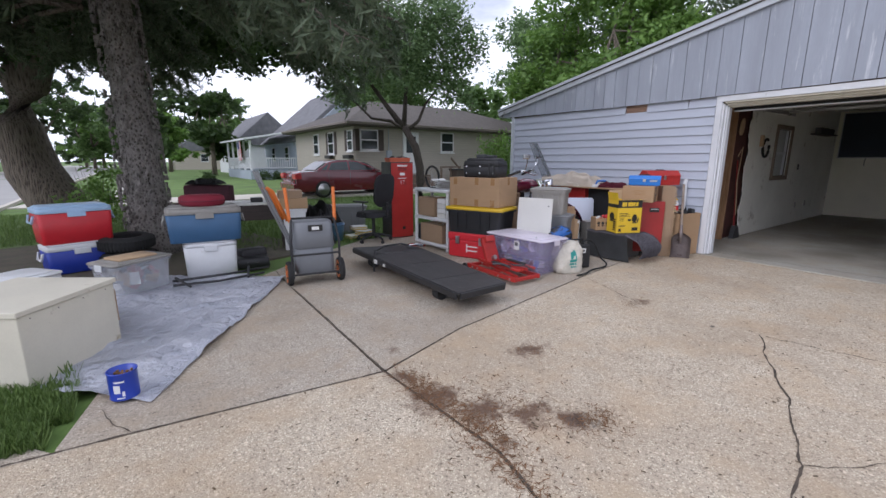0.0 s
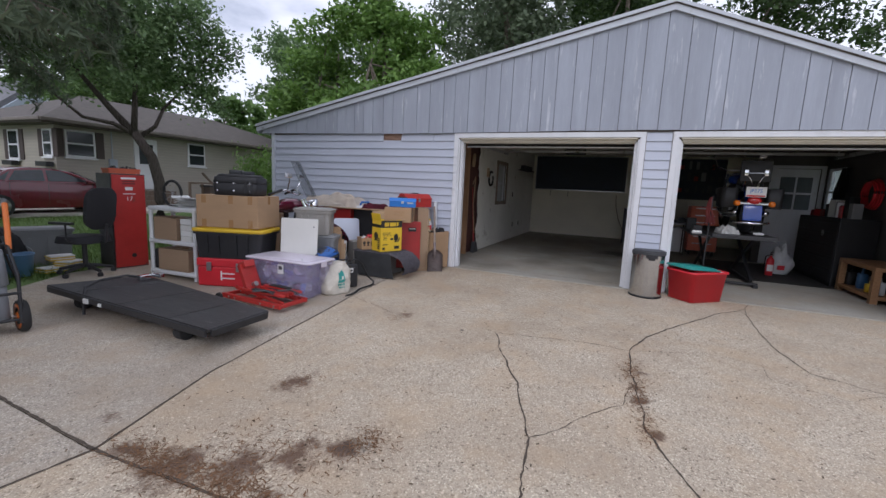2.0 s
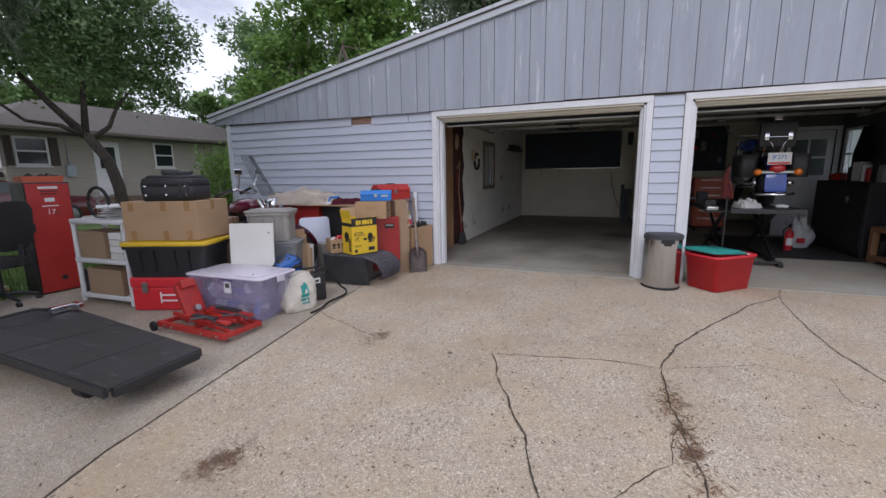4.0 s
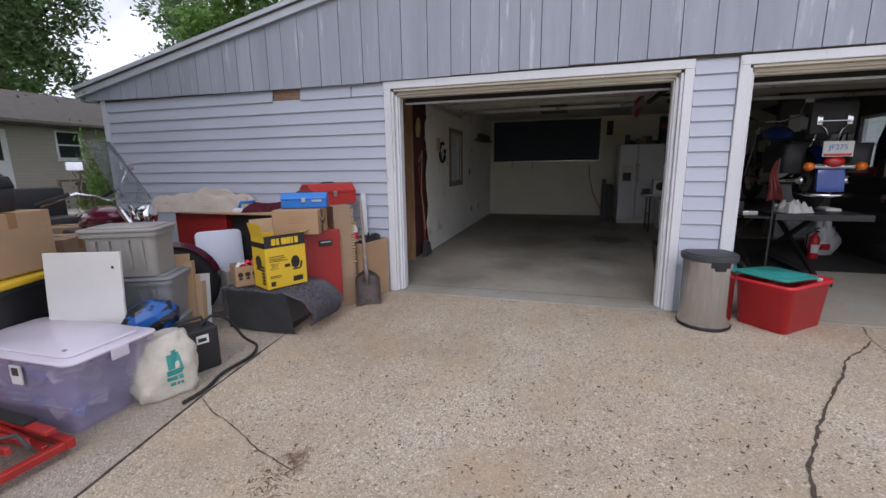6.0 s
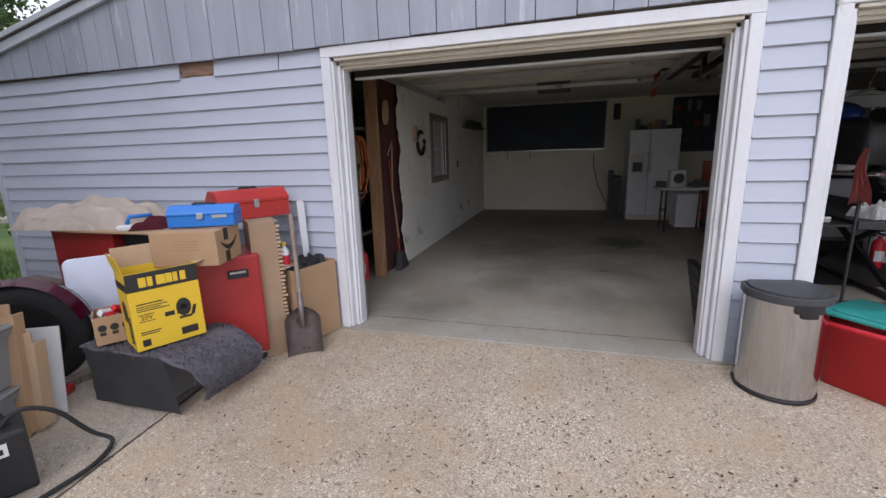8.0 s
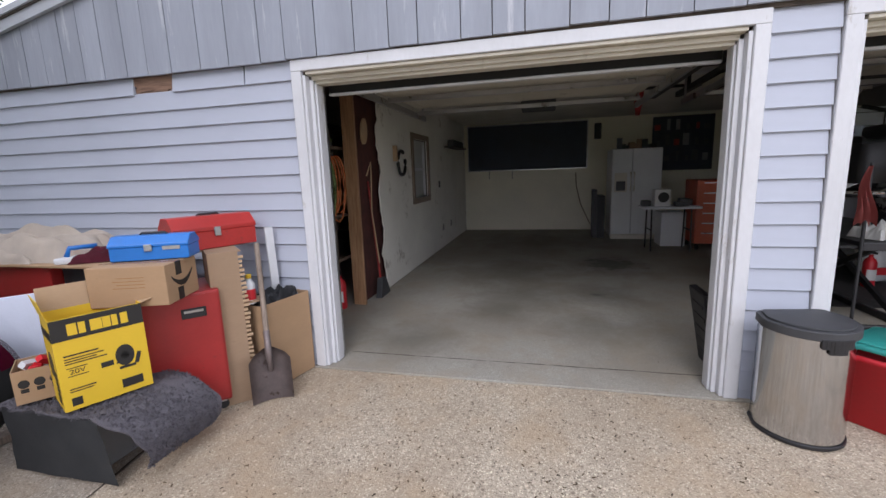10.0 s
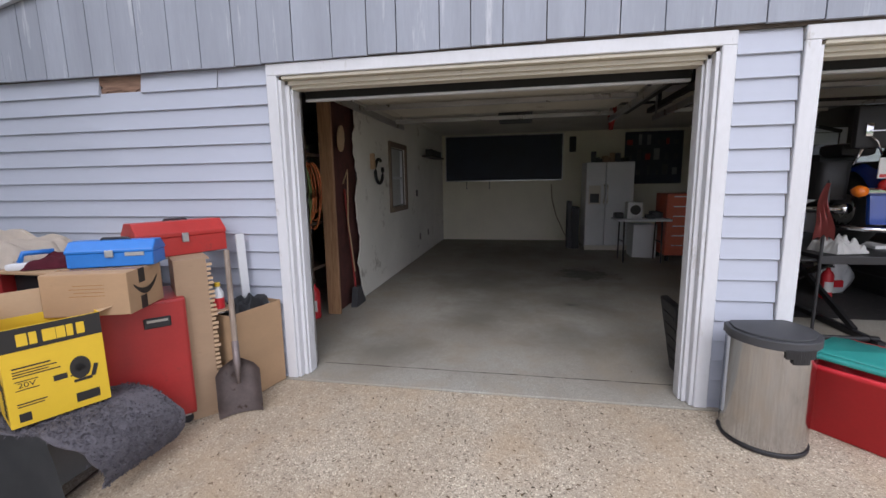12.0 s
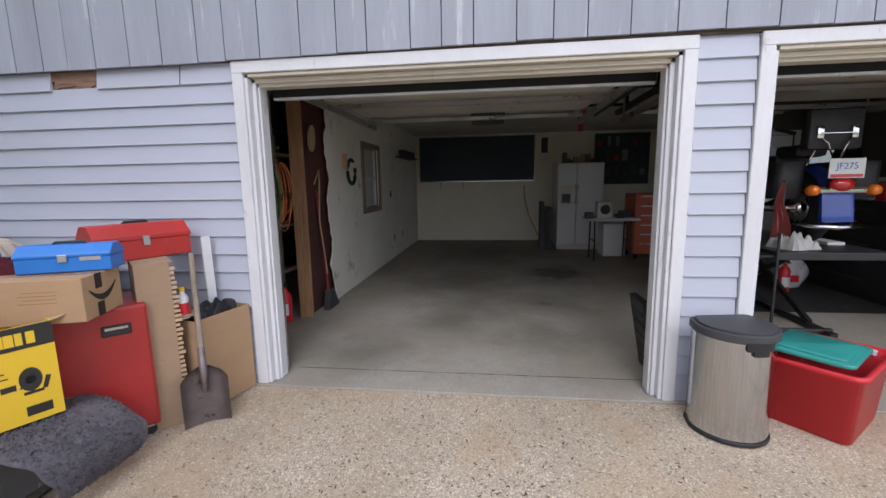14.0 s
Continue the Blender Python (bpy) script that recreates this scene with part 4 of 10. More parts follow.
def far_tree(x, y, h, w, seed, mat, label, leaves=5000, size=0.28, base=0.3):
    rnd = random.Random(seed)
    blobs = []
    for i in range(11):
        z = h * rnd.uniform(base, 0.95)
        k = (1 - 0.55 * abs(z / h - 0.55)) * w * 0.5
        a = rnd.uniform(0, 6.28)
        r = rnd.uniform(0.1, 0.75) * k
        blobs.append((math.cos(a) * r, math.sin(a) * r, z, k * rnd.uniform(0.45, 0.7), k * rnd.uniform(0.45, 0.7), h * rnd.uniform(0.08, 0.14)))
    lm = [([(0, 0, h * 0.35), (w * 0.1, 0.1, h * 0.5), (w * 0.2, 0.2, h * 0.7)], 0.16, 0.05), ([(0, 0, h * 0.3), (-w * 0.12, -0.2, h * 0.48), (-w * 0.2, 0, h * 0.66)], 0.16, 0.05)]
    return tree("tree", (x, y, -0.05), ([(0, 0, 0), (0.05, 0, h * 0.2), (0, 0.1, h * 0.5), (0.1, 0, h * 0.85)], 0.28, 0.06), lm, blobs, leaves, size, mat, M_BARK2, label, seed, 0.4, 24)


BACK = [
    (19.5, 13.0, 10.5, 6.5, M_LEAFLIGHT), (25.5, 14.0, 13.0, 8.0, M_LEAFDULL), (24.0, 8.0, 15.5, 9.0, M_LEAFGREY), (26.0, 2.5, 17.5, 9.5, M_LEAFDARK), (28.0, -4.0, 17.0, 9.0, M_LEAFDARK), (24.0, 20.5, 11.0, 8.0, M_LEAFDULL), (17.5, 30.5, 9.5, 7.0, M_LEAFMID), (31, -15, 9.5, 7, M_LEAFMID), (21.5, 35, 12, 8, M_LEAFMID), (32, 12, 17, 10, M_LEAFGREY), (33, 4, 18, 10, M_LEAFDARK),
    (8.0, 50, 8.0, 6, M_LEAFDARK), (-14.0, 46, 10, 8, M_LEAFMID), (-15.0, 62, 9, 9, M_LEAFLIGHT), (-3.0, 92, 9, 9, M_LEAFMID), (5.5, 66, 7, 6, M_LEAFLIGHT), (-13, 84, 10, 9, M_LEAFDARK), (15, 92, 9, 9, M_LEAFMID), (38, 44, 11, 10, M_LEAFMID), (-16, 30, 10, 8, M_LEAFDARK), (2.0, 42, 8.5, 5, M_LEAFDARK), (-10.5, 58, 12, 10, M_LEAFMID), (-7, 78, 14, 13, M_LEAFDARK), (2.5, 84, 13, 12, M_LEAFMID), (10, 88, 13, 12, M_LEAFDARK), (17, 80, 12, 11, M_LEAFMID), (-2, 98, 14, 14, M_LEAFLIGHT), (21, 17, 10, 7, M_LEAFLIGHT), (-5, 110, 9, 12, M_LEAFDARK), (6, 105, 8, 10, M_LEAFMID),
]
for i, (x, y, h, w, mt) in enumerate(BACK):
    near = math.hypot(x, y) < 38
    far_tree(x, y, h, w, 100 + i, mt, "leafy tree rising behind the garage" if x > 18 and y < 20 else "leafy street tree in the distance", 21000 if near else 4200, 0.135 if near else 0.34, 0.28 if near else 0.2)

# ---- neighbouring houses, car, hedge ----
M_TANSIDING = surf("tan_house_siding", (0.40, 0.37, 0.32), 0.6, vary=0.08, scale=1.0, grain=12, stretch=(1, 1, 8))
M_TANLIGHT = surf("pale_tan_house_siding", (0.46, 0.41, 0.34), 0.6, vary=0.08, scale=1.0, grain=12, stretch=(1, 1, 8))
M_WHITEPAINT = surf("white_house_paint", (0.72, 0.73, 0.74), 0.55, vary=0.06, scale=2)
M_BLUEGREY = surf("blue_grey_house_siding", (0.40, 0.45, 0.52), 0.6, vary=0.08, scale=1)
M_GREYROOF = surf("grey_shingle_roof", (0.17, 0.17, 0.18), 0.9, vary=0.3, scale=2, grain=20, relief=0.5)
M_DARKGLASS = surf("dark_window_glass", (0.03, 0.035, 0.04), 0.08, vary=0.2, relief=0.0)
M_SHUTTER = surf("dark_brown_shutter", (0.07, 0.05, 0.045), 0.6)
M_BLACKMETAL = surf("black_painted_steel", (0.02, 0.02, 0.022), 0.45, vary=0.3, scale=6)
M_BROWNWOOD = wood("weathered_brown_timber", (0.20, 0.15, 0.11), (0.10, 0.07, 0.05))


def wall_window(parent, axis, at, c, z0, z1, w, panes=2, shutters=False):
    """A framed sash window on a wall facing -axis, centred at c along the wall."""
    def p(u, dep, z):
        return (u, at - dep, z) if axis == "y" else (at - dep, u, z)
    win_ = part("window", bmesh_span(p(c - w / 2, -0.01, z0), p(c + w / 2, 0.05, z1)), M_WHITEPAINT, parent, "white framed window", bevel=0.01)
    zm = (z0 + z1) / 2
    for a, b in ((z0 + 0.07, zm - 0.03), (zm + 0.03, z1 - 0.07)):
        part("pane", bmesh_span(p(c - w / 2 + 0.07, 0.04, a), p(c + w / 2 - 0.07, 0.054, b)), M_DARKGLASS, win_)
    part("sill", bmesh_span(p(c - w / 2 - 0.05, 0.0, z0 - 0.06), p(c + w / 2 + 0.05, 0.09, z0 - 0.003)), M_WHITEPAINT, win_)
    if shutters:
        for s in (-1, 1):
            part("shutter", bmesh_span(p(c + s * (w / 2 + 0.03), 0.0, z0), p(c + s * (w / 2 + 0.30), 0.04, z1)), M_SHUTTER, parent, "dark brown shutter", bevel=0.008)


def bmesh_span(a, b):
    bm = bmesh.new()
    span(bm, a, b)
    return bm


def hip_roof(bm, x0, x1, y0, y1, ze, zr, inset):
    v = [bm.verts.new(c) for c in ((x0, y0, ze), (x1, y0, ze), (x1, y1, ze), (x0, y1, ze))]
    ym = (y0 + y1) / 2
    r = [bm.verts.new((x0 + inset, ym, zr)), bm.verts.new((x1 - inset, ym, zr))]
    lo = [bm.verts.new((c.co.x, c.co.y, ze - 0.16)) for c in v]
    for f in ((v[0], v[1], r[1], r[0]), (v[1], v[2], r[1]), (v[2], v[3], r[0], r[1]), (v[3], v[0], r[0])):
        bm.faces.new(f)
    for i in range(4):
        j = (i + 1) % 4
        bm.faces.new((lo[i], lo[j], v[j], v[i]))
    bm.faces.new(lo[::-1])


def ranch_house():
    h = thing("house", pose(0, 0, -0.05), "low tan ranch house with a brown hip roof", "house")
    x0, x1, y0, y1, ze = 9.4, 22.0, 20.2, 28.5, 3.05
    part("wall", bmesh_span((x0, y0, 0), (x1, y1, ze)), M_TANSIDING, h)
    bm = bmesh.new()
    for i in range(22):
        z = 0.5 + i * 0.115
        span(bm, (x0 - 0.012, y0 - 0.014, z), (x1, y0 - 0.001, z + 0.02))
        span(bm, (x0 - 0.014, y0, z), (x0 - 0.001, y1, z + 0.02))
    tagged(part("siding_course", bm, M_TANLIGHT, h, "fine siding shadow lines"), kind="stuff")
    bm = bmesh.new()
    hip_roof(bm, x0 - 0.6, x1 + 0.6, y0 - 0.6, y1 + 0.6, ze + 0.12, 4.75, 3.6)
    part("roof", bm, M_SHINGLE, h, "brown shingled hip roof with worn streaks")
    bm = bmesh.new()
    span(bm, (x0 - 0.64, y0 - 0.68, ze + 0.02), (x1 + 0.6, y0 - 0.602, ze + 0.13))
    span(bm, (x0 - 0.68, y0 - 0.6, ze + 0.02), (x0 - 0.602, y1 + 0.6, ze + 0.13))
    part("gutter", bm, surf("brown_gutter", (0.20, 0.17, 0.15), 0.5), h, bevel=0.01)
    wall_window(h, "y", y0, 10.15, 1.93, 2.90, 0.95, shutters=True)
    wall_window(h, "y", y0, 14.75, 1.9, 2.93, 0.86)
    wall_window(h, "y", y0, 19.7, 1.95, 2.9, 0.8)
    wall_window(h, "x", x0, 20.6, 1.9, 2.87, 0.6, shutters=True)
    wall_window(h, "x", x0, 22.9, 1.76, 2.87, 0.75, shutters=True)
    wall_window(h, "x", x0, 25.0, 1.76, 2.87, 0.75)
    d = part("door", bmesh_span((12.0, y0 - 0.06, 0.82), (12.92, y0 + 0.02, 2.86)), M_WHITEPAINT, h, "white storm door with a dark pane", bevel=0.012)
    part("pane", bmesh_span((12.18, y0 - 0.066, 1.85), (12.74, y0 - 0.055, 2.66)), M_DARKGLASS, d)
    bm = bmesh.new()
    for i in range(4):
        span(bm, (11.7, y0 - 0.45 - 0.28 * i, 0), (13.4, y0 - 0.03 - 0.28 * i - (0.28 if i else 0) + 0.27 * (i > 0), 0.76 - 0.19 * i))
    part("steps", bm, M_BROWNWOOD, h, "weathered timber back steps")
    bm = bmesh.new()
    for s in (13.35, 13.95):
        span(bm, (s, y0 - 1.4, 0), (s + 0.08, y0 - 1.32, 1.15))
    span(bm, (13.36, y0 - 1.42, 1.12), (14.6, y0 - 1.30, 1.2))
    rod(bm, (14.0, y0 - 1.36, 1.6), (14.9, y0 - 1.36, 0.75), 0.05)
    part("rail", bm, M_BROWNWOOD, h, "timber stair rail")
    part("meter_box", bmesh_span((11.05, y0 - 0.12, 1.55), (11.32, y0 - 0.002, 1.95)), M_BLUEGREY, h, "grey electric meter box", bevel=0.01)
    bm = bmesh.new()
    rod(bm, (11.18, y0 - 0.05, 1.96), (11.18, y0 - 0.05, 3.0), 0.02)
    part("conduit", bm, M_BLUEGREY, h)
    for y in (20.6, 22.9):
        part("flower_box", bmesh_span((x0 - 0.28, y - 0.35, 1.55), (x0 - 0.061, y + 0.35, 1.72)), M_BLACKMETAL, h, "dark flower box under a window")


ranch_house()


def porch_house():
    """White cottage with a front porch, and the steep grey gable behind it."""
    h = thing("cottage", pose(0, 0, -0.05), "white cottage with a railed front porch and blue-grey gable", "house")
    part("wall", bmesh_span((12.0, 37, 0), (22, 46, 3.0)), M_BLUEGREY, h)
    bm = bmesh.new()
    prism(bm, [(11.6, 2.9), (17, 7.6), (22.4, 2.9)], 36.5, 46.5, "y")
    part("roof", bm, M_GREYROOF, h, "steep grey shingle roof")
    bm = bmesh.new()
    prism(bm, [(12.1, 3.0), (17, 7.2), (21.9, 3.0)], 36.3, 36.49, "y")
    part("gable", bm, M_BLUEGREY, h)
    wall_window(h, "y", 36.28, 17, 4.6, 5.9, 0.9)
    wall_window(h, "y", 37, 14, 1.3, 2.5, 1.0)
    part("porch_deck", bmesh_span((8.4, 36.4, 0), (11.98, 45, 0.7)), M_BLUEGREY, h, "grey porch deck")
    bm = bmesh.new()
    prism(bm, [(8.0, 2.95), (8.0, 3.08), (12.3, 3.85), (12.3, 3.7)], 36.0, 45.4, "y")
    part("porch_roof", bm, M_WHITEPAINT, h, "white porch roof")
    for y in (36.5, 38.6, 40.7, 42.8, 44.9):
        part("post", bmesh_span((8.45, y, 0.7), (8.6, y + 0.15, 2.95)), M_WHITEPAINT, h, bevel=0.01)
    for a, b, ax in ((36.5, 45.0, "y"), (8.5, 11.9, "x")):
        bm = bmesh.new()
        n = int((b - a) / 0.17)
        for z in (0.85, 1.6):
            span(bm, (8.49, a, z), (8.56, b, z + 0.07)) if ax == "y" else span(bm, (a, 36.49, z), (b, 36.56, z + 0.07))
        for i in range(n):
            u = a + 0.1 + i * 0.17
            span(bm, (8.505, u, 0.9), (8.545, u + 0.05, 1.6)) if ax == "y" else span(bm, (u, 36.505, 0.9), (u + 0.05, 36.545, 1.6))
        part("railing", bm, M_WHITEPAINT, h, "white baluster railing")
    wall_window(h, "x", 12.0, 39, 1.4, 2.6, 1.0)
    wall_window(h, "x", 12.0, 43, 1.4, 2.6, 1.0)


porch_house()


def plain_house(name, x0, x1, y0, y1, ze, zr, wall_m, label):
    h = thing(name, pose(0, 0, -0.05), label, "house")
    part("wall", bmesh_span((x0, y0, 0), (x1, y1, ze)), wall_m, h)
    bm = bmesh.new()
    xm = (x0 + x1) / 2
    prism(bm, [(x0 - 0.4, ze - 0.15), (xm, zr), (x1 + 0.4, ze - 0.15)], y0 - 0.4, y1 + 0.4, "y")
    part("roof", bm, M_GREYROOF, h, "grey shingle roof")
    for y in np.arange(y0 + 1.5, y1 - 1, 2.8):
        wall_window(h, "x", x0, float(y), 1.2, 2.4, 1.0)
    wall_window(h, "y", y0, xm, 1.2, 2.4, 1.1)


plain_house("house", 10.5, 17.5, 52, 62, 3.2, 6.6, M_WHITEPAINT, "white gabled house farther down the street")
plain_house("house", 7.0, 15, 78, 90, 3.0, 5.5, M_TANLIGHT, "tan house far down the street")
plain_house("house", -24, -16, 50, 60, 3.0, 5.5, M_TANSIDING, "tan house across the street")
plain_house("house", -24, -16, 22, 34, 3.0, 5.6, M_WHITEPAINT, "pale house across the street")


def flag():
    f_ = thing("flag", pose(8.2, 38.6, 1.5), "striped flag with a blue canton on the porch post", "flag")
    red, whi, blu = surf("flag_red", (0.45, 0.03, 0.04), 0.8), surf("flag_white", (0.75, 0.75, 0.75), 0.8), surf("flag_blue", (0.02, 0.04, 0.18), 0.8)
    bm = bmesh.new()
    rod(bm, (0.2, 0, 1.0), (-0.5, 0, 1.7), 0.02)
    part("pole", bm, M_WHITEPAINT, f_)
    for i in range(13):
        bm = bmesh.new()
        z1 = 1.5 - i * 0.0
        span(bm, (-0.02 - 0.004 * (i % 2), -0.5 + i * 0.078, -0.1 if i < 7 else -0.1), (0.0, -0.5 + (i + 1) * 0.078, 1.4))
        part("stripe", bm, red if i % 2 == 0 else whi, f_)
    part("canton", bmesh_span((-0.04, -0.02, 0.75), (-0.026, 0.52, 1.41)), blu, f_)


flag()


def sedan():
    """Dark red four-door car standing on the neighbouring drive, nose to the right."""
    c = thing("car", pose(5.75, 18.4, 0.0), "dark red four-door sedan on the neighbouring drive", "car")
    paint = surf("dark_red_car_paint", (0.13, 0.012, 0.02), 0.22, vary=0.08, scale=1, relief=0.0, coat=0.6)
    L, W = 4.95, 1.82
    side = [(0.0, 0.42), (0.02, 0.78), (0.10, 0.98), (0.95, 1.03), (3.45, 0.97), (4.5, 0.86), (4.88, 0.70), (4.93, 0.40), (4.80, 0.24), (0.25, 0.24)]
    bm = bmesh.new()
    prism(bm, side, -W / 2, W / 2, "y")
    part("body", bm, paint, c, bevel=0.06, smooth=True)
    cab = [(0.75, 1.0), (1.35, 1.36), (1.75, 1.44), (2.35, 1.44), (2.85, 1.34), (3.65, 0.97)]
    bm = bmesh.new()
    prism(bm, cab, -0.72, 0.72, "y")
    for v in bm.verts:
        if v.co.z < 1.1:
            v.co.y *= 1.17
    part("cabin", bm, paint, c, bevel=0.05, smooth=True)
    gl = M_DARKGLASS
    for s in (-1, 1):
        for q in ([(1.30, 1.05), (1.48, 1.32), (2.12, 1.38), (2.12, 1.05)], [(2.20, 1.05), (2.20, 1.38), (2.55, 1.36), (3.25, 1.05)], [(1.0, 1.06), (1.36, 1.30), (1.22, 1.06)]):
            bm = bmesh.new()
            vs = [bm.verts.new((x, s * (0.862 - 0.37 * (z - 1.0)), z)) for x, z in q]
            bm.faces.new(vs)
            ex = bmesh.ops.extrude_face_region(bm, geom=bm.faces[:])
            for v in ex["geom"]:
                if isinstance(v, bmesh.types.BMVert):
                    v.co.y -= s * 0.03
            part("side_window", bm, gl, c)
    for q in (((0.80, 1.03), (1.33, 1.36)), ((3.58, 1.0), (2.9, 1.34))):
        bm = bmesh.new()
        (xa, za), (xb, zb) = q
        sgn = -1 if xa < 2 else 1
        v = [bm.verts.new(p) for p in ((xa + sgn * 0.02, -0.72, za + 0.02), (xa + sgn * 0.02, 0.72, za + 0.02), (xb + sgn * 0.02, 0.62, zb + 0.015), (xb + sgn * 0.02, -0.62, zb + 0.015))]
        bm.faces.new(v)
        part("windscreen", bm, gl, c)
    tyre_m, rim_m = surf("tyre_rubber", (0.025, 0.025, 0.025), 0.85), surf("alloy_rim", (0.55, 0.55, 0.56), 0.35, 0.9)
    for x in (1.05, 3.85):
        for s in (-1, 1):
            bm = bmesh.new()
            lathe(bm, [(0.22, -0.10), (0.30, -0.11), (0.33, -0.07), (0.33, 0.07), (0.30, 0.11), (0.22, 0.10)], 22, pose(x, s * 0.82, 0.33, 90, 0, 0))
            w = part("wheel", bm, tyre_m, c, smooth=True)
            bm = bmesh.new()
            lathe(bm, [(0.0, 0.07), (0.06, 0.095), (0.2, 0.085), (0.23, 0.112)], 16, pose(x, s * 0.82, 0.33, -90 * s, 0, 0))
            part("rim", bm, rim_m, w, smooth=True)
    red = surf("tail_lamp_red", (0.5, 0.03, 0.03), 0.2, coat=0.5, relief=0)
    for s in (-1, 1):
        part("tail_light", bmesh_span((-0.02, s * 0.55, 0.72), (0.22, s * 0.93, 0.93)), red, c, bevel=0.02)
        part("mirror", bmesh_span((3.1, s * 0.93, 0.98), (3.25, s * 1.08, 1.10)), paint, c, bevel=0.03)
    part("bumper", bmesh_span((-0.07, -0.88, 0.30), (0.1, 0.88, 0.56)), paint, c, bevel=0.04)
    bm = bmesh.new()
    for x in (1.28, 2.16, 3.3):
        span(bm, (x, -0.915, 0.40), (x + 0.008, 0.915, 0.98))
    part("door_gap", bm, M_BLACKMETAL, c)


sedan()
bush_t = thing("bush", pose(9.32, 10.64, -0.05) @ Matrix.Diagonal((0.6, 0.6, 1.0, 1)), "rounded leafy bush at the garage corner", "bush")
bm = bmesh.new()
for i in range(9):
    a = i * 0.7
    limb(bm, [(0, 0, 0), (math.cos(a) * 0.3, math.sin(a) * 0.3, 0.7), (math.cos(a) * 0.7, math.sin(a) * 0.7, 1.6)], 0.03, 0.008, 5)
part("stem", bm, M_BARK2, bush_t)
quads("leaves", leaf_quads(crown_points([(0, 0, 1.0, 1.0, 1.0, 0.9), (0.4, -0.3, 1.6, 0.7, 0.7, 0.6), (-0.4, 0.3, 1.5, 0.6, 0.6, 0.6), (0.1, 0.1, 0.5, 1.0, 1.0, 0.45)], 6500, 40, 0.4), 0.055, 41), M_LEAFLIGHT, bush_t)
shrub = thing("shrub", pose(0.2, 12.9, -0.05), "straggly yellow-green shrub beside the trunk", "shrub")
quads("leaves", leaf_quads(crown_points([(0, 0, 0.6, 0.55, 0.4, 0.45), (0.1, 0, 1.1, 0.3, 0.3, 0.35), (-0.35, 0.1, 0.4, 0.35, 0.35, 0.3)], 1600, 44, 0.2), 0.05, 45), M_LEAFLIGHT, shrub)
bm = bmesh.new()
for i in range(14):
    a = i * 1.3
    limb(bm, [(0, 0, 0), (math.cos(a) * 0.2, math.sin(a) * 0.2, 0.6), (math.cos(a) * 0.35, math.sin(a) * 0.3, 1.0 + 0.4 * (i % 3) / 2)], 0.008, 0.003, 4)
part("stem", bm, M_BARK2, shrub)
for x, y, s in ((9.0, 35.4, 0.8), (10.2, 35.5, 0.7), (5.6, 37, 0.7), (12.5, 35.6, 0.9)):
    hd = thing("hedge", pose(x, y, -0.05), "low clipped hedge in front of the cottage", "hedge", "cottage hedges")
    quads("leaves", leaf_quads(crown_points([(0, 0, 0.4 * s, 0.8 * s, 0.6 * s, 0.5 * s)], 700, int(x * 10), 0.2), 0.07, int(y)), M_LEAFDARK, hd)
for x in (14.3, 15.3):
    tb = thing("wheelie_bin", pose(x, 18.7, 0.0), "brown wheeled rubbish bin by the back steps", "bin", "rubbish bins")
    bm = bmesh.new()
    tub(bm, 0.6, 0.65, 0.95, 0.12)
    part("body", bm, surf("brown_bin_plastic", (0.07, 0.05, 0.04), 0.6), tb)
    bm = bmesh.new()
    slab_round(bm, 0.64, 0.7, 0.951, 1.03, 0.06)
    part("lid", bm, M_BLACKMETAL, tb)
pole_t = thing("utility_post", pose(-1.75, 27.5, -0.05), "leaning grey timber post at the kerb", "post")
bm = bmesh.new()
rod(bm, (0, 0, 0), (-0.15, 0.0, 2.1), 0.12, 0.10)
part("post", bm, M_BROWNWOOD, pole_t)

# ---- yard things: materials ----
def card_mat(name, col):
    return surf(name, col, 0.8, vary=0.12, scale=2.2, grain=45, relief=0.08, stretch=(1, 1, 2.5), dirt=tuple(c * 0.7 for c in col), amount=0.03)


M_CARD = card_mat("corrugated_cardboard", (0.40, 0.26, 0.145))
M_CARD2 = card_mat("dull_cardboard", (0.33, 0.225, 0.14))
M_CARDIN = card_mat("cardboard_inside", (0.47, 0.33, 0.20))
M_TAPE = surf("brown_packing_tape", (0.34, 0.19, 0.08), 0.25, vary=0.1)
M_BLACKPL = surf("black_plastic", (0.018, 0.018, 0.02), 0.5, vary=0.3, scale=5)
M_DKGREY = surf("dark_grey_plastic", (0.055, 0.057, 0.062), 0.55, vary=0.25, scale=4)
M_GREYPL = surf("grey_tote_plastic", (0.30, 0.285, 0.26), 0.55, vary=0.1, scale=3, dirt=(0.2, 0.18, 0.15), amount=0.02)
M_GREYPL2 = surf("cool_grey_tote_plastic", (0.22, 0.225, 0.23), 0.55, vary=0.1, scale=3)
M_REDPL = surf("red_plastic", (0.62, 0.025, 0.035), 0.38, vary=0.12, scale=3)
M_REDSTEEL = surf("red_painted_steel", (0.42, 0.028, 0.022), 0.38, vary=0.18, scale=4, dirt=(0.13, 0.04, 0.03), amount=0.05)
M_REDDARK = surf("deep_red_cabinet_paint", (0.33, 0.022, 0.020), 0.4, vary=0.16, scale=3, dirt=(0.10, 0.03, 0.02), amount=0.03)
M_BLUESTEEL = surf("blue_painted_steel", (0.02, 0.17, 0.55), 0.35, vary=0.12, scale=4)
M_YELLOW = surf("yellow_carton_print", (0.72, 0.48, 0.02), 0.5, vary=0.06, scale=3, relief=0.03)
M_YELLOWPL = surf("yellow_plastic_lid", (0.70, 0.46, 0.02), 0.45, vary=0.1, scale=3)
M_INK = surf("black_print", (0.018, 0.017, 0.016), 0.5, vary=0.15)
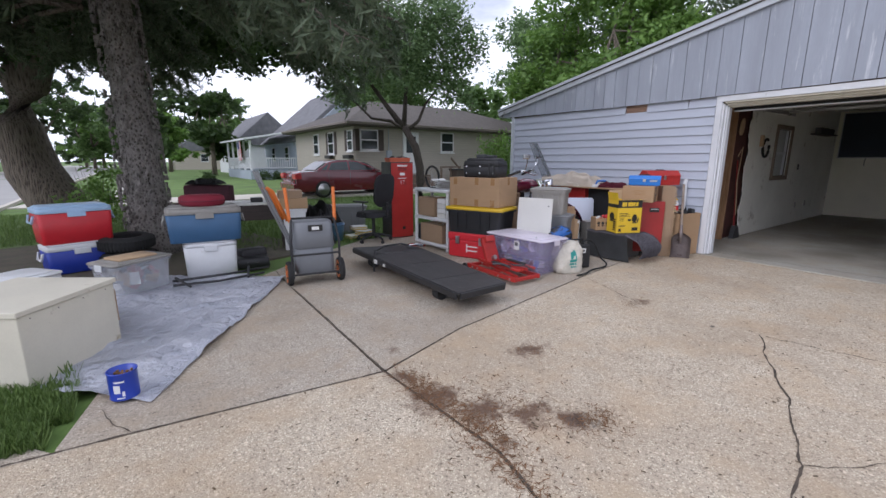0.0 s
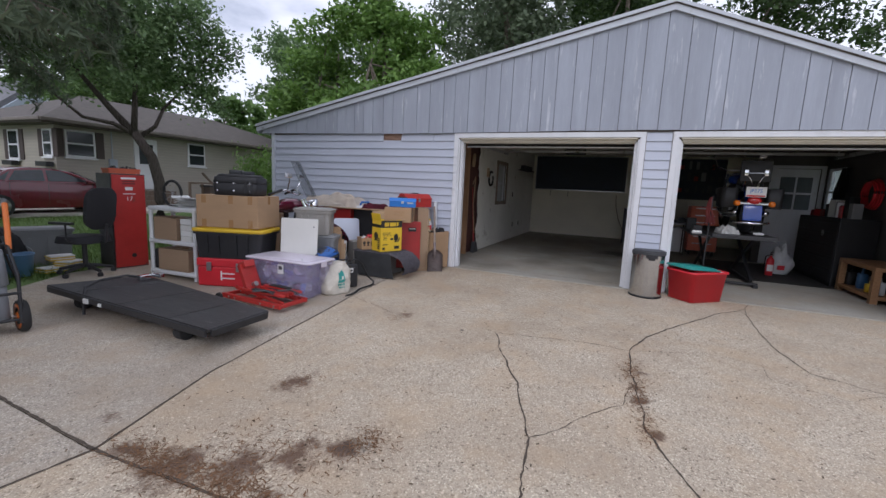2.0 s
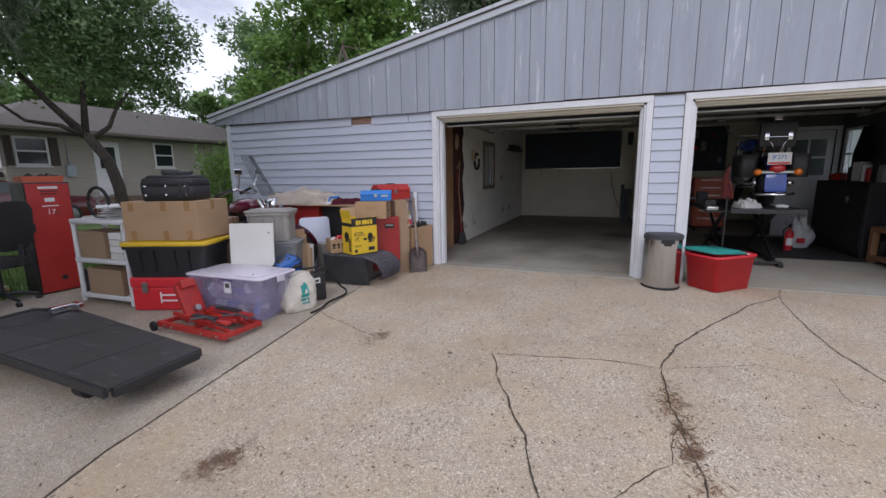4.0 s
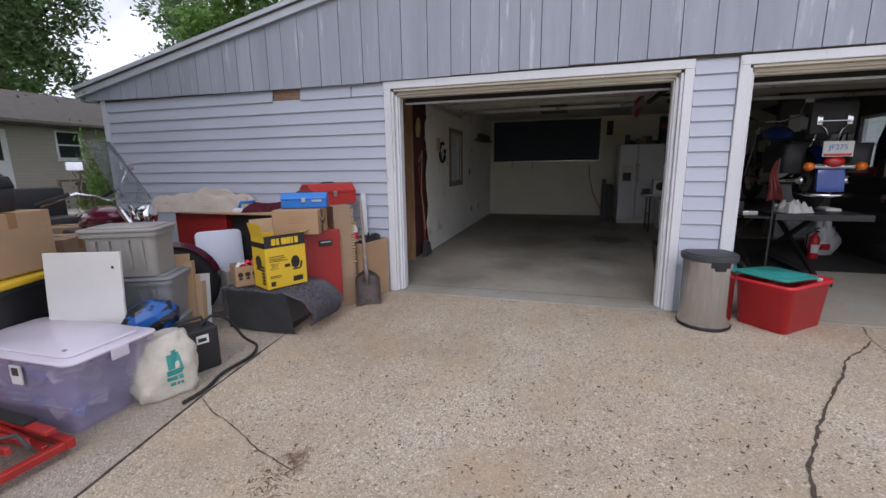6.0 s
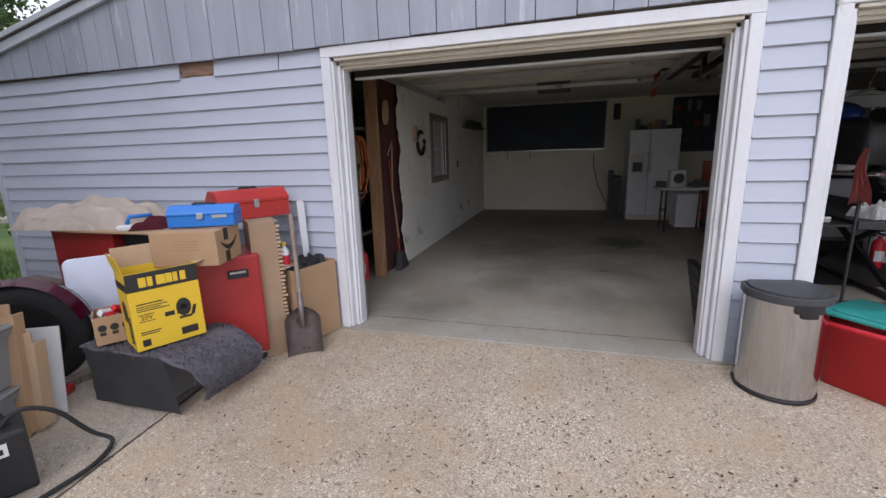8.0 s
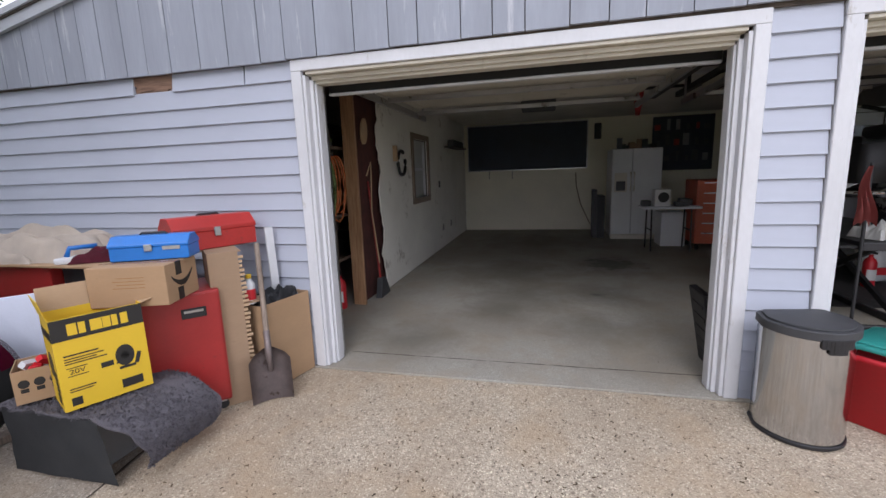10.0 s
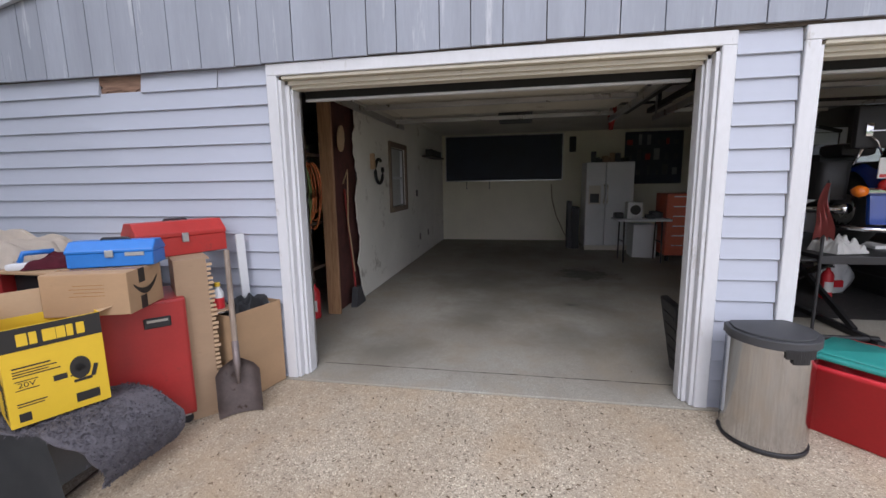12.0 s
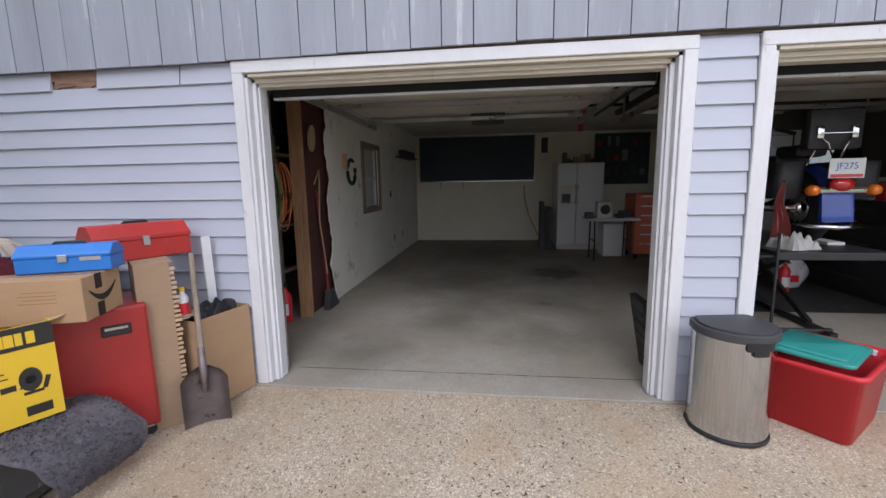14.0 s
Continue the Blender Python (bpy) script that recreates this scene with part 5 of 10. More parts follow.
M_WHITEPL = surf("white_plastic", (0.68, 0.69, 0.70), 0.45, vary=0.07, scale=3, dirt=(0.5, 0.48, 0.44), amount=0.03)
M_WHITEBOARD = surf("white_melamine_board", (0.66, 0.65, 0.61), 0.5, vary=0.06, scale=2, dirt=(0.5, 0.46, 0.4), amount=0.03)
M_OLDWHITE = surf("aged_white_laminate", (0.62, 0.585, 0.48), 0.5, vary=0.10, scale=2, dirt=(0.36, 0.31, 0.22), amount=0.06)
M_STEEL = surf("bare_steel", (0.50, 0.50, 0.50), 0.3, 0.95, vary=0.15, scale=5)
M_CHROME = surf("chrome", (0.75, 0.75, 0.77), 0.08, 1.0, vary=0.05, relief=0)
def tarp_mat():
    m, nt, b = nodes_of("silver_grey_tarp")
    v = coords(nt)
    crease = noise_tex(nt, v, 5.0, 7, 0.55)
    ridge = maths(nt, "ABSOLUTE", maths(nt, "SUBTRACT", crease, 0.5))
    weave = noise_tex(nt, v, 160, 2)
    nt.links.new(mixc(nt, ramp(nt, crease, [(0.3, 0.0), (0.7, 1.0)]), (0.33, 0.345, 0.40), (0.50, 0.51, 0.56)), b.inputs["Base Color"])
    b.inputs["Roughness"].default_value = 0.33
    bump(nt, b, maths(nt, "ADD", maths(nt, "MULTIPLY", ridge, 6.0), maths(nt, "MULTIPLY", weave, 0.05)), 0.9, 0.03)
    return m


M_TARP = tarp_mat()
M_CARPET = surf("grey_carpet_pile", (0.13, 0.122, 0.138), 0.98, vary=0.18, scale=14, grain=170, relief=1.0, dirt=(0.07, 0.066, 0.078), amount=0.30)
M_CARPETBACK = surf("dark_carpet_backing", (0.085, 0.088, 0.092), 0.8, vary=0.25, scale=5, grain=150, relief=0.4)
M_CLOTH = surf("beige_cloth", (0.74, 0.66, 0.56), 0.95, vary=0.12, scale=6, grain=200, relief=0.4)
M_MAROON = surf("maroon_cloth", (0.14, 0.018, 0.035), 0.9, vary=0.25, scale=8, grain=160, relief=0.4)
M_ORANGE = surf("orange_painted_steel", (0.65, 0.16, 0.02), 0.4, vary=0.15)
M_RUBBER = surf("black_rubber", (0.022, 0.022, 0.022), 0.85, vary=0.3, scale=8)
M_LILAC = clear_plastic("lilac_clear_plastic", (0.46, 0.42, 0.62), 0.72, 0.22)
M_LILACLID = surf("milky_lilac_lid", (0.64, 0.59, 0.66), 0.4, vary=0.08, scale=4)
M_CLEAR = clear_plastic("clear_plastic", (0.60, 0.62, 0.66), 0.72, 0.25)
M_TEAL = surf("teal_plastic_lid", (0.03, 0.27, 0.24), 0.4, vary=0.12, scale=4, dirt=(0.1, 0.35, 0.32), amount=0.04)
M_PAPER = surf("white_paper", (0.72, 0.72, 0.70), 0.8, vary=0.06)
M_SHOVEL = surf("worn_brown_steel", (0.26, 0.215, 0.205), 0.5, 0.5, vary=0.3, scale=6, dirt=(0.10, 0.07, 0.055), amount=0.15)
M_HANDLEWOOD = wood("grey_handle_wood", (0.30, 0.24, 0.19), (0.17, 0.13, 0.1))
M_DECK = surf("black_ramp_deck", (0.026, 0.025, 0.026), 0.55, vary=0.5, scale=2.6, grain=40, relief=0.5, stretch=(6, 0.7, 1), dirt=(0.11, 0.10, 0.095), amount=0.14)


def brushed_steel():
    m, nt, b = nodes_of("brushed_stainless_steel")
    v = coords(nt, (40, 40, 0.8))
    n = noise_tex(nt, v, 3, 4)
    nt.links.new(mixc(nt, n, (0.42, 0.43, 0.45), (0.70, 0.71, 0.73)), b.inputs["Base Color"])
    b.inputs["Metallic"].default_value, b.inputs["Roughness"].default_value = 1.0, 0.13
    b.inputs["Anisotropic"].default_value = 0.1
    bump(nt, b, n, 0.012, 0.001)
    return m


M_BRUSHED = brushed_steel()


def facing(x0, y0, x1, y1, z):
    """A pose whose x runs along a thing's front edge from the first point to the second, y inwards, at its middle."""
    a = math.degrees(math.atan2(y1 - y0, x1 - x0))
    return pose((x0 + x1) / 2, (y0 + y1) / 2, z, 0, 0, a), math.hypot(x1 - x0, y1 - y0)


def carton(name, m, w, d, h, label, mat=None, tape=True, group="", open_top=False):
    """A cardboard box; front edge on local x, depth along +y."""
    t = thing(name, m, label, "box", group)
    mat = mat or M_CARD
    if open_top:
        k = 0.004
        for a, b in (((-w / 2, 0, 0), (w / 2, k, h)), ((-w / 2, d - k, 0), (w / 2, d, h)), ((-w / 2, k, 0), (-w / 2 + k, d - k, h)), ((w / 2 - k, k, 0), (w / 2, d - k, h)), ((-w / 2 + k, k, 0), (w / 2 - k, d - k, k))):
            part("panel", bmesh_span(a, b), mat, t)
    else:
        part("body", bmesh_span((-w / 2, 0, 0), (w / 2, d, h)), mat, t, bevel=0.006)
        bm = bmesh.new()
        span(bm, (-w / 2 + 0.003, d / 2 - 0.0015, h - 0.002), (w / 2 - 0.003, d / 2 + 0.0015, h + 0.0012))
        part("seam", bm, M_INK, t)
        if tape:
            bm = bmesh.new()
            span(bm, (-w / 2 - 0.001, d / 2 - 0.03, h), (w / 2 + 0.001, d / 2 + 0.03, h + 0.0016))
            span(bm, (-w / 2 - 0.0016, d / 2 - 0.03, h - 0.10), (-w / 2, d / 2 + 0.03, h))
            span(bm, (w / 2, d / 2 - 0.03, h - 0.10), (w / 2 + 0.0016, d / 2 + 0.03, h))
            part("tape", bm, M_TAPE, t, "brown packing tape")
    return t


def tote(name, m, w, d, h, body, lid, label, lid_h=0.04, lip=0.02, taper=0.12, latches=None, group=""):
    """A storage tote with tapering ribbed sides and an overhanging lid."""
    t = thing(name, m, label, "storage bin", group)
    bm = bmesh.new()
    tub(bm, w - 0.02, d - 0.02, h - lid_h + 0.01, taper, 0.006, lip, 0.05)
    bmesh.ops.translate(bm, vec=(0, d / 2, 0), verts=bm.verts[:])
    part("body", bm, body, t, smooth=True)
    if body.name.startswith(("grey", "cool", "black")):
        for sx in (-1, 1):
            for k in (0.28, 0.12):
                bm = bmesh.new()
                box(bm, (sx * w * k, 0.012 + d * taper * 0.25, h * 0.45), (0.024, 0.016, h * 0.62), Matrix.Rotation(taper * d * 0.5 / h, 3, "X"))
                part("rib", bm, body, t)
    bm = bmesh.new()
    slab_round(bm, w, d, h - lid_h + 0.011, h - 0.006, 0.055, 0.0, 0, d / 2)
    slab_round(bm, w * 0.84, d * 0.8, h - 0.0055, h + 0.006, 0.05, 0.02, 0, d / 2)
    l = part("lid", bm, lid, t, smooth=True)
    if latches:
        for s in (-1, 1):
            bm = bmesh.new()
            span(bm, (s * (w / 2 + 0.001), d / 2 - 0.05, h - lid_h - 0.04), (s * (w / 2 + 0.012), d / 2 + 0.05, h - 0.012))
            part("latch", bm, latches, t, bevel=0.006)
    return t


# ---- the old white cabinet, tarpaulin and coolers ----
def white_cabinet():
    m, w = facing(0.09, 5.0, 0.54, 5.62, -0.02)
    t = thing("cabinet", m, "aged white laminate cabinet lying on its back", "cabinet")
    part("carcass", bmesh_span((-w / 2, 0.0, 0.0), (w / 2, 0.72, 0.50)), M_OLDWHITE, t, bevel=0.004)
    part("top_panel", bmesh_span((-w / 2 - 0.012, -0.012, 0.501), (w / 2 + 0.02, 0.74, 0.535)), M_OLDWHITE, t, bevel=0.003)
    bm = bmesh.new()
    for x in (-0.3, -0.1, 0.1, 0.3):
        rod(bm, (x, -0.002, 0.47), (x, 0.003, 0.47), 0.005, seg=8)
    rod(bm, (-w / 2 + 0.03, -0.003, 0.06), (-w / 2 + 0.03, 0.003, 0.06), 0.007, seg=8)
    part("nail", bm, M_SHOVEL, t)
    bm = bmesh.new()
    span(bm, (-w / 2 + 0.01, -0.006, 0.0), (-w / 2 + 0.035, -0.0005, 0.05))
    part("chipped_edge", bm, M_INK, t, "dark chipped corner")


white_cabinet()
white_lid = tote("plastic_lid_tray", pose(-0.02, 6.05, 0.0, 0, 0, 40), 0.62, 0.40, 0.50, M_WHITEPL, M_WHITEPL, "white plastic bin with a rounded lid")


def tarp():
    """Crumpled groundsheet: heights come from folds running with its length."""
    xy = [(-0.35, 5.4), (0.67, 4.41), (2.12, 6.50), (2.15, 7.15), (0.9, 8.15), (-0.6, 7.4)]
    bm = bmesh.new()
    n = 84
    grid = []
    for i in range(n + 1):
        row = []
        for j in range(n + 1):
            u, v = i / n, j / n
            x = 0.1 + 0.0 + (-0.02 - 0.45) * (1 - u) * (1 - v) + 0.58 * u * (1 - v) + 2.05 * u * v + (0.45) * (1 - u) * v
            y = 5.45 * (1 - u) * (1 - v) + 4.42 * u * (1 - v) + 6.75 * u * v + 8.0 * (1 - u) * v
            e = noise.noise((x * 1.6, y * 1.6, 2.0))
            x += 0.03 * noise.noise((u * 9, v * 9, 4)) * (1 if u > 0.97 or v < 0.03 else 0.3)
            z = 0.006 + 0.05 * max(0, noise.noise((x * 3.1 + y * 2, y * 2.2 - x, 1.0))) + 0.045 * abs(noise.noise((x * 5 - y * 3, y * 5 + x * 4, 5))) ** 1.5 + 0.014 * abs(noise.noise((x * 14, y * 14, 3))) + 0.012 * max(0, e)
            row.append(bm.verts.new((x, y, z)))
        grid.append(row)
    for i in range(n):
        for j in range(n):
            bm.faces.new((grid[i][j], grid[i + 1][j], grid[i + 1][j + 1], grid[i][j + 1]))
    bmesh.ops.recalc_face_normals(bm, faces=bm.faces[:])
    bmesh.ops.solidify(bm, geom=bm.faces[:], thickness=0.003)
    return plain("tarpaulin", bm, M_TARP, "crumpled silver-grey tarpaulin spread on the ground", "tarpaulin", smooth=True)


tarp()


def coffee_can():
    t = thing("paint_can", pose(0.56, 4.58, 0.016, 0, 0, 30), "open blue tin can with rusty scraps inside", "can")
    blue = surf("blue_tin_print", (0.02, 0.05, 0.36), 0.3, vary=0.1)
    bm = bmesh.new()
    lathe(bm, [(0.074, 0), (0.077, 0.004), (0.075, 0.012), (0.075, 0.158), (0.078, 0.163), (0.078, 0.17), (0.073, 0.17), (0.072, 0.11), (0.0, 0.11)], 30)
    part("body", bm, blue, t, smooth=True)
    bm = bmesh.new()
    for i in range(26):
        a, r = random.uniform(0, 6.28), random.uniform(0, 0.055)
        box(bm, (math.cos(a) * r, math.sin(a) * r, 0.12 + random.uniform(0, 0.03)), (0.03, 0.012, 0.012), Euler((random.random() * 3, random.random() * 3, random.random() * 3)).to_matrix())
    tagged(part("scraps", bm, M_STRAW, t, "rusty scraps filling the can"), kind="stuff")
    bm = bmesh.new()
    for a0, z0, z1, w in ((200, 0.05, 0.10, 26), (232, 0.03, 0.06, 10), (205, 0.115, 0.125, 40), (210, 0.015, 0.023, 30)):
        pts = [(0.0757 * math.cos(radians(a0 + k * w / 6)), 0.0757 * math.sin(radians(a0 + k * w / 6))) for k in range(7)]
        for (xa, ya), (xb, yb) in zip(pts, pts[1:]):
            bm.faces.new([bm.verts.new(q) for q in ((xa, ya, z0), (xb, yb, z0), (xb, yb, z1), (xa, ya, z1))])
    part("print", bm, M_WHITEPL, t, "white printed marks")


coffee_can()
carton("cardboard_box", pose(0.42, 5.95, 0.02, 0, 0, 50), 0.34, 0.24, 0.30, "plain cardboard box behind the white cabinet", M_CARD2)


def junk(parent, w, d, h, n, seed, mats):
    """Loose goods seen through a clear bin."""
    rnd = random.Random(seed)
    for mt in mats:
        bm = bmesh.new()
        for i in range(n):
            s = [rnd.uniform(0.04, 0.13) for _ in range(3)]
            box(bm, (rnd.uniform(-w / 2 + 0.1, w / 2 - 0.1), rnd.uniform(0.1, d - 0.1), rnd.uniform(0.07, h * 0.62)), s, Euler((rnd.random(), rnd.random(), rnd.random() * 3)).to_matrix())
        tagged(part("contents", bm, mt, parent, "loose goods inside"), kind="stuff")


clr = tote("clear_tote", facing(0.52, 6.78, 1.05, 7.15, 0.02)[0], 0.66, 0.44, 0.36, M_CLEAR, M_GREYPL, "clear plastic tote full of mixed goods, grey lid", latches=M_WHITEPL)
junk(clr, 0.6, 0.4, 0.34, 5, 3, [M_DKGREY, M_PAPER, M_REDDARK, M_CARD])
bm = bmesh.new()
slab_round(bm, 0.40, 0.30, 0, 0.022, 0.03, 0.03)
for v in bm.verts:
    v.co.z += 0.008 * noise.noise((v.co.x * 9, v.co.y * 9, 0))
plain("folded_cloth", bm, M_CARDIN, "folded beige cloth on the clear tote", "cloth", at=pose(0.66, 7.13, 0.388, 0, 0, 30), smooth=True)


def cooler(m, w, d, h, body, lid, label, lid_h=0.09, handles=True, drain=False):
    t = thing("cooler", m, label, "cooler", "picnic coolers")
    bm = bmesh.new()
    slab_round(bm, w * 0.94, d * 0.92, 0, h - lid_h, 0.05, -0.05, 0, d / 2)
    part("body", bm, body, t, smooth=True)
    bm = bmesh.new()
    slab_round(bm, w, d, h - lid_h + 0.001, h - 0.025, 0.06, 0.0, 0, d / 2)
    slab_round(bm, w * 0.94, d * 0.92, h - 0.0245, h, 0.05, 0.05, 0, d / 2)
    part("lid", bm, lid, t, smooth=True)
    if handles:
        for s in (-1, 1):
            bm = bmesh.new()
            x = s * (w / 2 + 0.012)
            tube(bm, [(x, d * 0.25, h - lid_h - 0.02), (x + s * 0.02, d * 0.27, h - lid_h - 0.11), (x + s * 0.02, d * 0.73, h - lid_h - 0.11), (x, d * 0.75, h - lid_h - 0.02)], 0.014, 8)
            part("handle", bm, lid, t, smooth=True)
    bm = bmesh.new()
    span(bm, (-w * 0.12, -0.012, h - lid_h - 0.05), (w * 0.12, 0.012, h - lid_h + 0.02))
    part("catch", bm, lid, t, bevel=0.006)
    return t


M_LIDBLUE = surf("pale_blue_lid", (0.44, 0.62, 0.84), 0.4, vary=0.06)
M_COOLBLUE = surf("blue_cooler_plastic", (0.045, 0.12, 0.24), 0.45, vary=0.1)
M_COOLROYAL = surf("royal_blue_cooler_plastic", (0.02, 0.045, 0.35), 0.45, vary=0.1)
m, _ = facing(-0.30, 8.42, 0.52, 8.66, 0.0)
cooler(m @ pose(0.06, 0, 0), 0.70, 0.46, 0.38, M_COOLROYAL, M_WHITEPL, "royal blue cooler with a white lid under a red one")
cooler(m @ pose(0.06, 0.0, 0.381), 0.75, 0.48, 0.47, M_REDPL, M_LIDBLUE, "red cooler with a pale blue lid")
m, _ = facing(1.15, 7.30, 1.74, 7.25, 0.02)
cooler(m, 0.58, 0.42, 0.43, M_WHITEPL, M_WHITEPL, "plain white foam cooler", 0.07, False)
cooler(m @ pose(-0.03, -0.03, 0.431), 0.80, 0.46, 0.42, M_COOLBLUE, M_GREYPL, "slate blue cooler with a grey lid")
rb = thing("round_bag", m @ pose(-0.03, 0.2, 0.853), "flat round red zip bag on a cooler", "bag")
bm = bmesh.new()
lathe(bm, [(0.0, 0), (0.22, 0.0), (0.245, 0.02), (0.25, 0.06), (0.245, 0.10), (0.22, 0.12), (0.0, 0.13)], 28)
part("body", bm, surf("red_bag_fabric", (0.22, 0.012, 0.03), 0.75, grain=150), rb, smooth=True)
bm = bmesh.new()
lathe(bm, [(0.252, 0.055), (0.256, 0.06), (0.252, 0.065)], 28)
part("zip", bm, M_MAROON, rb)


def tyre(m, r, w, label):
    bm = bmesh.new()
    prof = []
    for k in range(15):
        a = radians(-110 + 220 * k / 14)
        prof.append((r - w * 0.5 + w * 0.5 * math.cos(a), w * 0.5 * math.sin(a)))
    lathe(bm, prof + [(prof[-1][0] - 0.01, prof[-1][1] - 0.02), (r - w * 0.62, 0.0), (prof[0][0] - 0.01, prof[0][1] + 0.02), prof[0]], 36, pose(0, 0, w / 2))
    for k in range(48):
        a = k * math.pi / 24
        box(bm, (math.cos(a) * (r - 0.004), math.sin(a) * (r - 0.004), w / 2), (0.014, 0.02, w * 0.6), Matrix.Rotation(a, 3, "Z"))
    return plain("tyre", bm, M_RUBBER, label, "tyre", at=m, smooth=True)


tyre(pose(0.62, 8.72, 0.0), 0.33, 0.20, "old black car tyre lying on the ground")
tyre(pose(0.62, 8.72, 0.21, 3, 0, 0), 0.33, 0.20, "old black car tyre stacked on another")
# flat black cases and straps on the tarp by the coolers
for x, y, a, w, d, h in ((1.95, 7.55, -8, 0.42, 0.3, 0.12), (2.0, 7.75, 10, 0.36, 0.2, 0.2)):
    bc = thing("tool_case", pose(x, y, 0.02, 0, 0, a), "flat black plastic tool case", "case", "black cases")
    bm = bmesh.new()
    slab_round(bm, w, d, 0, h, 0.03, 0.04)
    part("body", bm, M_BLACKPL, bc, smooth=True)
    bm = bmesh.new()
    tube(bm, [(-0.06, -d / 2, h * 0.6), (-0.06, -d / 2 - 0.035, h * 0.6), (0.06, -d / 2 - 0.035, h * 0.6), (0.06, -d / 2, h * 0.6)], 0.008)
    part("handle", bm, M_BLACKPL, bc)
rk = thing("bike_rack", pose(1.45, 6.95, 0.03), "folded black steel rack lying on the tarp", "rack")
for pts in ([(-0.45, 0.0, 0.02), (0.0, -0.12, 0.03), (0.5, -0.02, 0.03)], [(-0.45, 0.08, 0.05), (0.1, 0.03, 0.06), (0.6, 0.16, 0.05)], [(-0.3, -0.16, 0.02), (-0.42, 0.0, 0.1), (-0.40, 0.12, 0.03)], [(0.3, -0.1, 0.02), (0.35, 0.1, 0.1)]):
    bm = bmesh.new()
    tube(bm, pts, 0.014)
    part("bar", bm, M_BLACKMETAL, rk)


# ---- armchair, desk, boxes on the grass ----
ac = thing("armchair", pose(1.80, 10.75, -0.03, 0, 0, -35), "maroon upholstered armchair on the lawn", "armchair")
M_UPH = surf("maroon_upholstery", (0.085, 0.03, 0.04), 0.9, vary=0.25, scale=5, grain=120, relief=0.4)
for nm, c, s in (("seat", (0, -0.05, 0.32), (0.62, 0.7, 0.24)), ("backrest", (0, 0.36, 0.62), (0.90, 0.24, 0.70)), ("armrest", (-0.42, -0.02, 0.36), (0.2, 0.8, 0.56)), ("armrest", (0.42, -0.02, 0.36), (0.2, 0.8, 0.56))):
    bm = bmesh.new()
    box(bm, c, s)
    part(nm, bm, M_UPH, ac, bevel=0.07, smooth=True)
bm = bmesh.new()
box(bm, (0, 0.05, 0.05), (0.7, 0.7, 0.1))
part("base", bm, M_BLACKMETAL, ac)


def drape(name, w, d, h, mat, label, at, seed, category="cloth", n=34, amp=1.0):
    """A crumpled heap of cloth with hanging, uneven edges."""
    bm = bmesh.new()
    rows = []
    for i in range(n + 1):
        row = []
        for j in range(n + 1):
            u, v = i / n * 2 - 1, j / n * 2 - 1
            r = max(abs(u), abs(v))
            k = 1 + 0.16 * noise.noise((u * 2 + seed, v * 2, 0.7)) + 0.08 * noise.noise((u * 6 + seed, v * 6, 2))
            q = noise.noise((u * 1.6 + seed, v * 1.9, 1.0))
            fold = 0.5 + 0.5 * math.sin(5.5 * u + 3.0 * v + 6.0 * q + seed) * (0.6 + 0.4 * math.sin(4 * v - 2 * u + seed))
            fold = fold * 0.75 + 0.35 * noise.noise((u * 3 + seed, v * 3, 4.0))
            z = max(0.004, h * (1 - r ** 6) * (0.40 + 0.75 * amp * fold))
            row.append(bm.verts.new((u * w / 2 * k, v * d / 2 * k, z)))
        rows.append(row)
    for i in range(n):
        for j in range(n):
            bm.faces.new((rows[i][j], rows[i + 1][j], rows[i + 1][j + 1], rows[i][j + 1]))
    bmesh.ops.solidify(bm, geom=bm.faces[:], thickness=0.004)
    return plain(name, bm, mat, label, category, at=at, smooth=True)


drape("jacket", 0.6, 0.34, 0.12, M_BLACKPL, "dark jacket thrown over the armchair back", pose(1.96, 11.0, 0.95, 0, 0, -35), 3)
dk = thing("desk", pose(2.42, 9.0, -0.03, 0, 0, -14), "dark wooden desk with a pale top", "desk")
part("tabletop", bmesh_span((-0.55, -0.3, 0.74), (0.40, 0.32, 0.775)), M_WHITEBOARD, dk, bevel=0.004)
M_DKWOOD = wood("dark_brown_veneer", (0.045, 0.03, 0.025), (0.025, 0.018, 0.015), axis=0)
part("front_panel", bmesh_span((-0.52, -0.28, 0.5), (0.37, -0.26, 0.739)), M_DKWOOD, dk)
for x in (-0.52, 0.33):
    for y in (-0.28, 0.26):
        bm = bmesh.new()
        rod(bm, (x + 0.02, y + 0.02, 0), (x + 0.02, y + 0.02, 0.5 if y < 0 else 0.739), 0.018, 0.024)
        part("leg", bm, M_DKWOOD, dk)
sb = thing("desk_gadget", pose(2.38, 8.9, 0.746, 0, 0, -10), "small black gadget box on the desk", "box")
part("body", bmesh_span((-0.09, -0.06, 0), (0.09, 0.06, 0.075)), M_BLACKPL, sb, bevel=0.01)
carton("cardboard_box", pose(2.80, 8.35, 0.66, 0, 0, -18), 0.42, 0.34, 0.16, "small cardboard box on a white crate", M_CARD)
tote("crate", pose(2.80, 8.35, -0.02, 0, 0, -18), 0.40, 0.34, 0.675, M_WHITEPL, M_WHITEPL, "white plastic crate on the grass")
carton("cardboard_box", pose(2.76, 8.36, 0.825, 0, 0, -12), 0.36, 0.30, 0.12, "flat cardboard box on top of another", M_CARD2)
tote("grey_tote", pose(4.15, 9.4, -0.02, 0, 0, -14), 0.85, 0.5, 0.55, M_GREYPL2, M_GREYPL2, "long grey tote standing on the grass")
bk = thing("bucket", pose(3.7, 8.9, -0.02), "small translucent blue bucket on the grass", "bucket")
bm = bmesh.new()
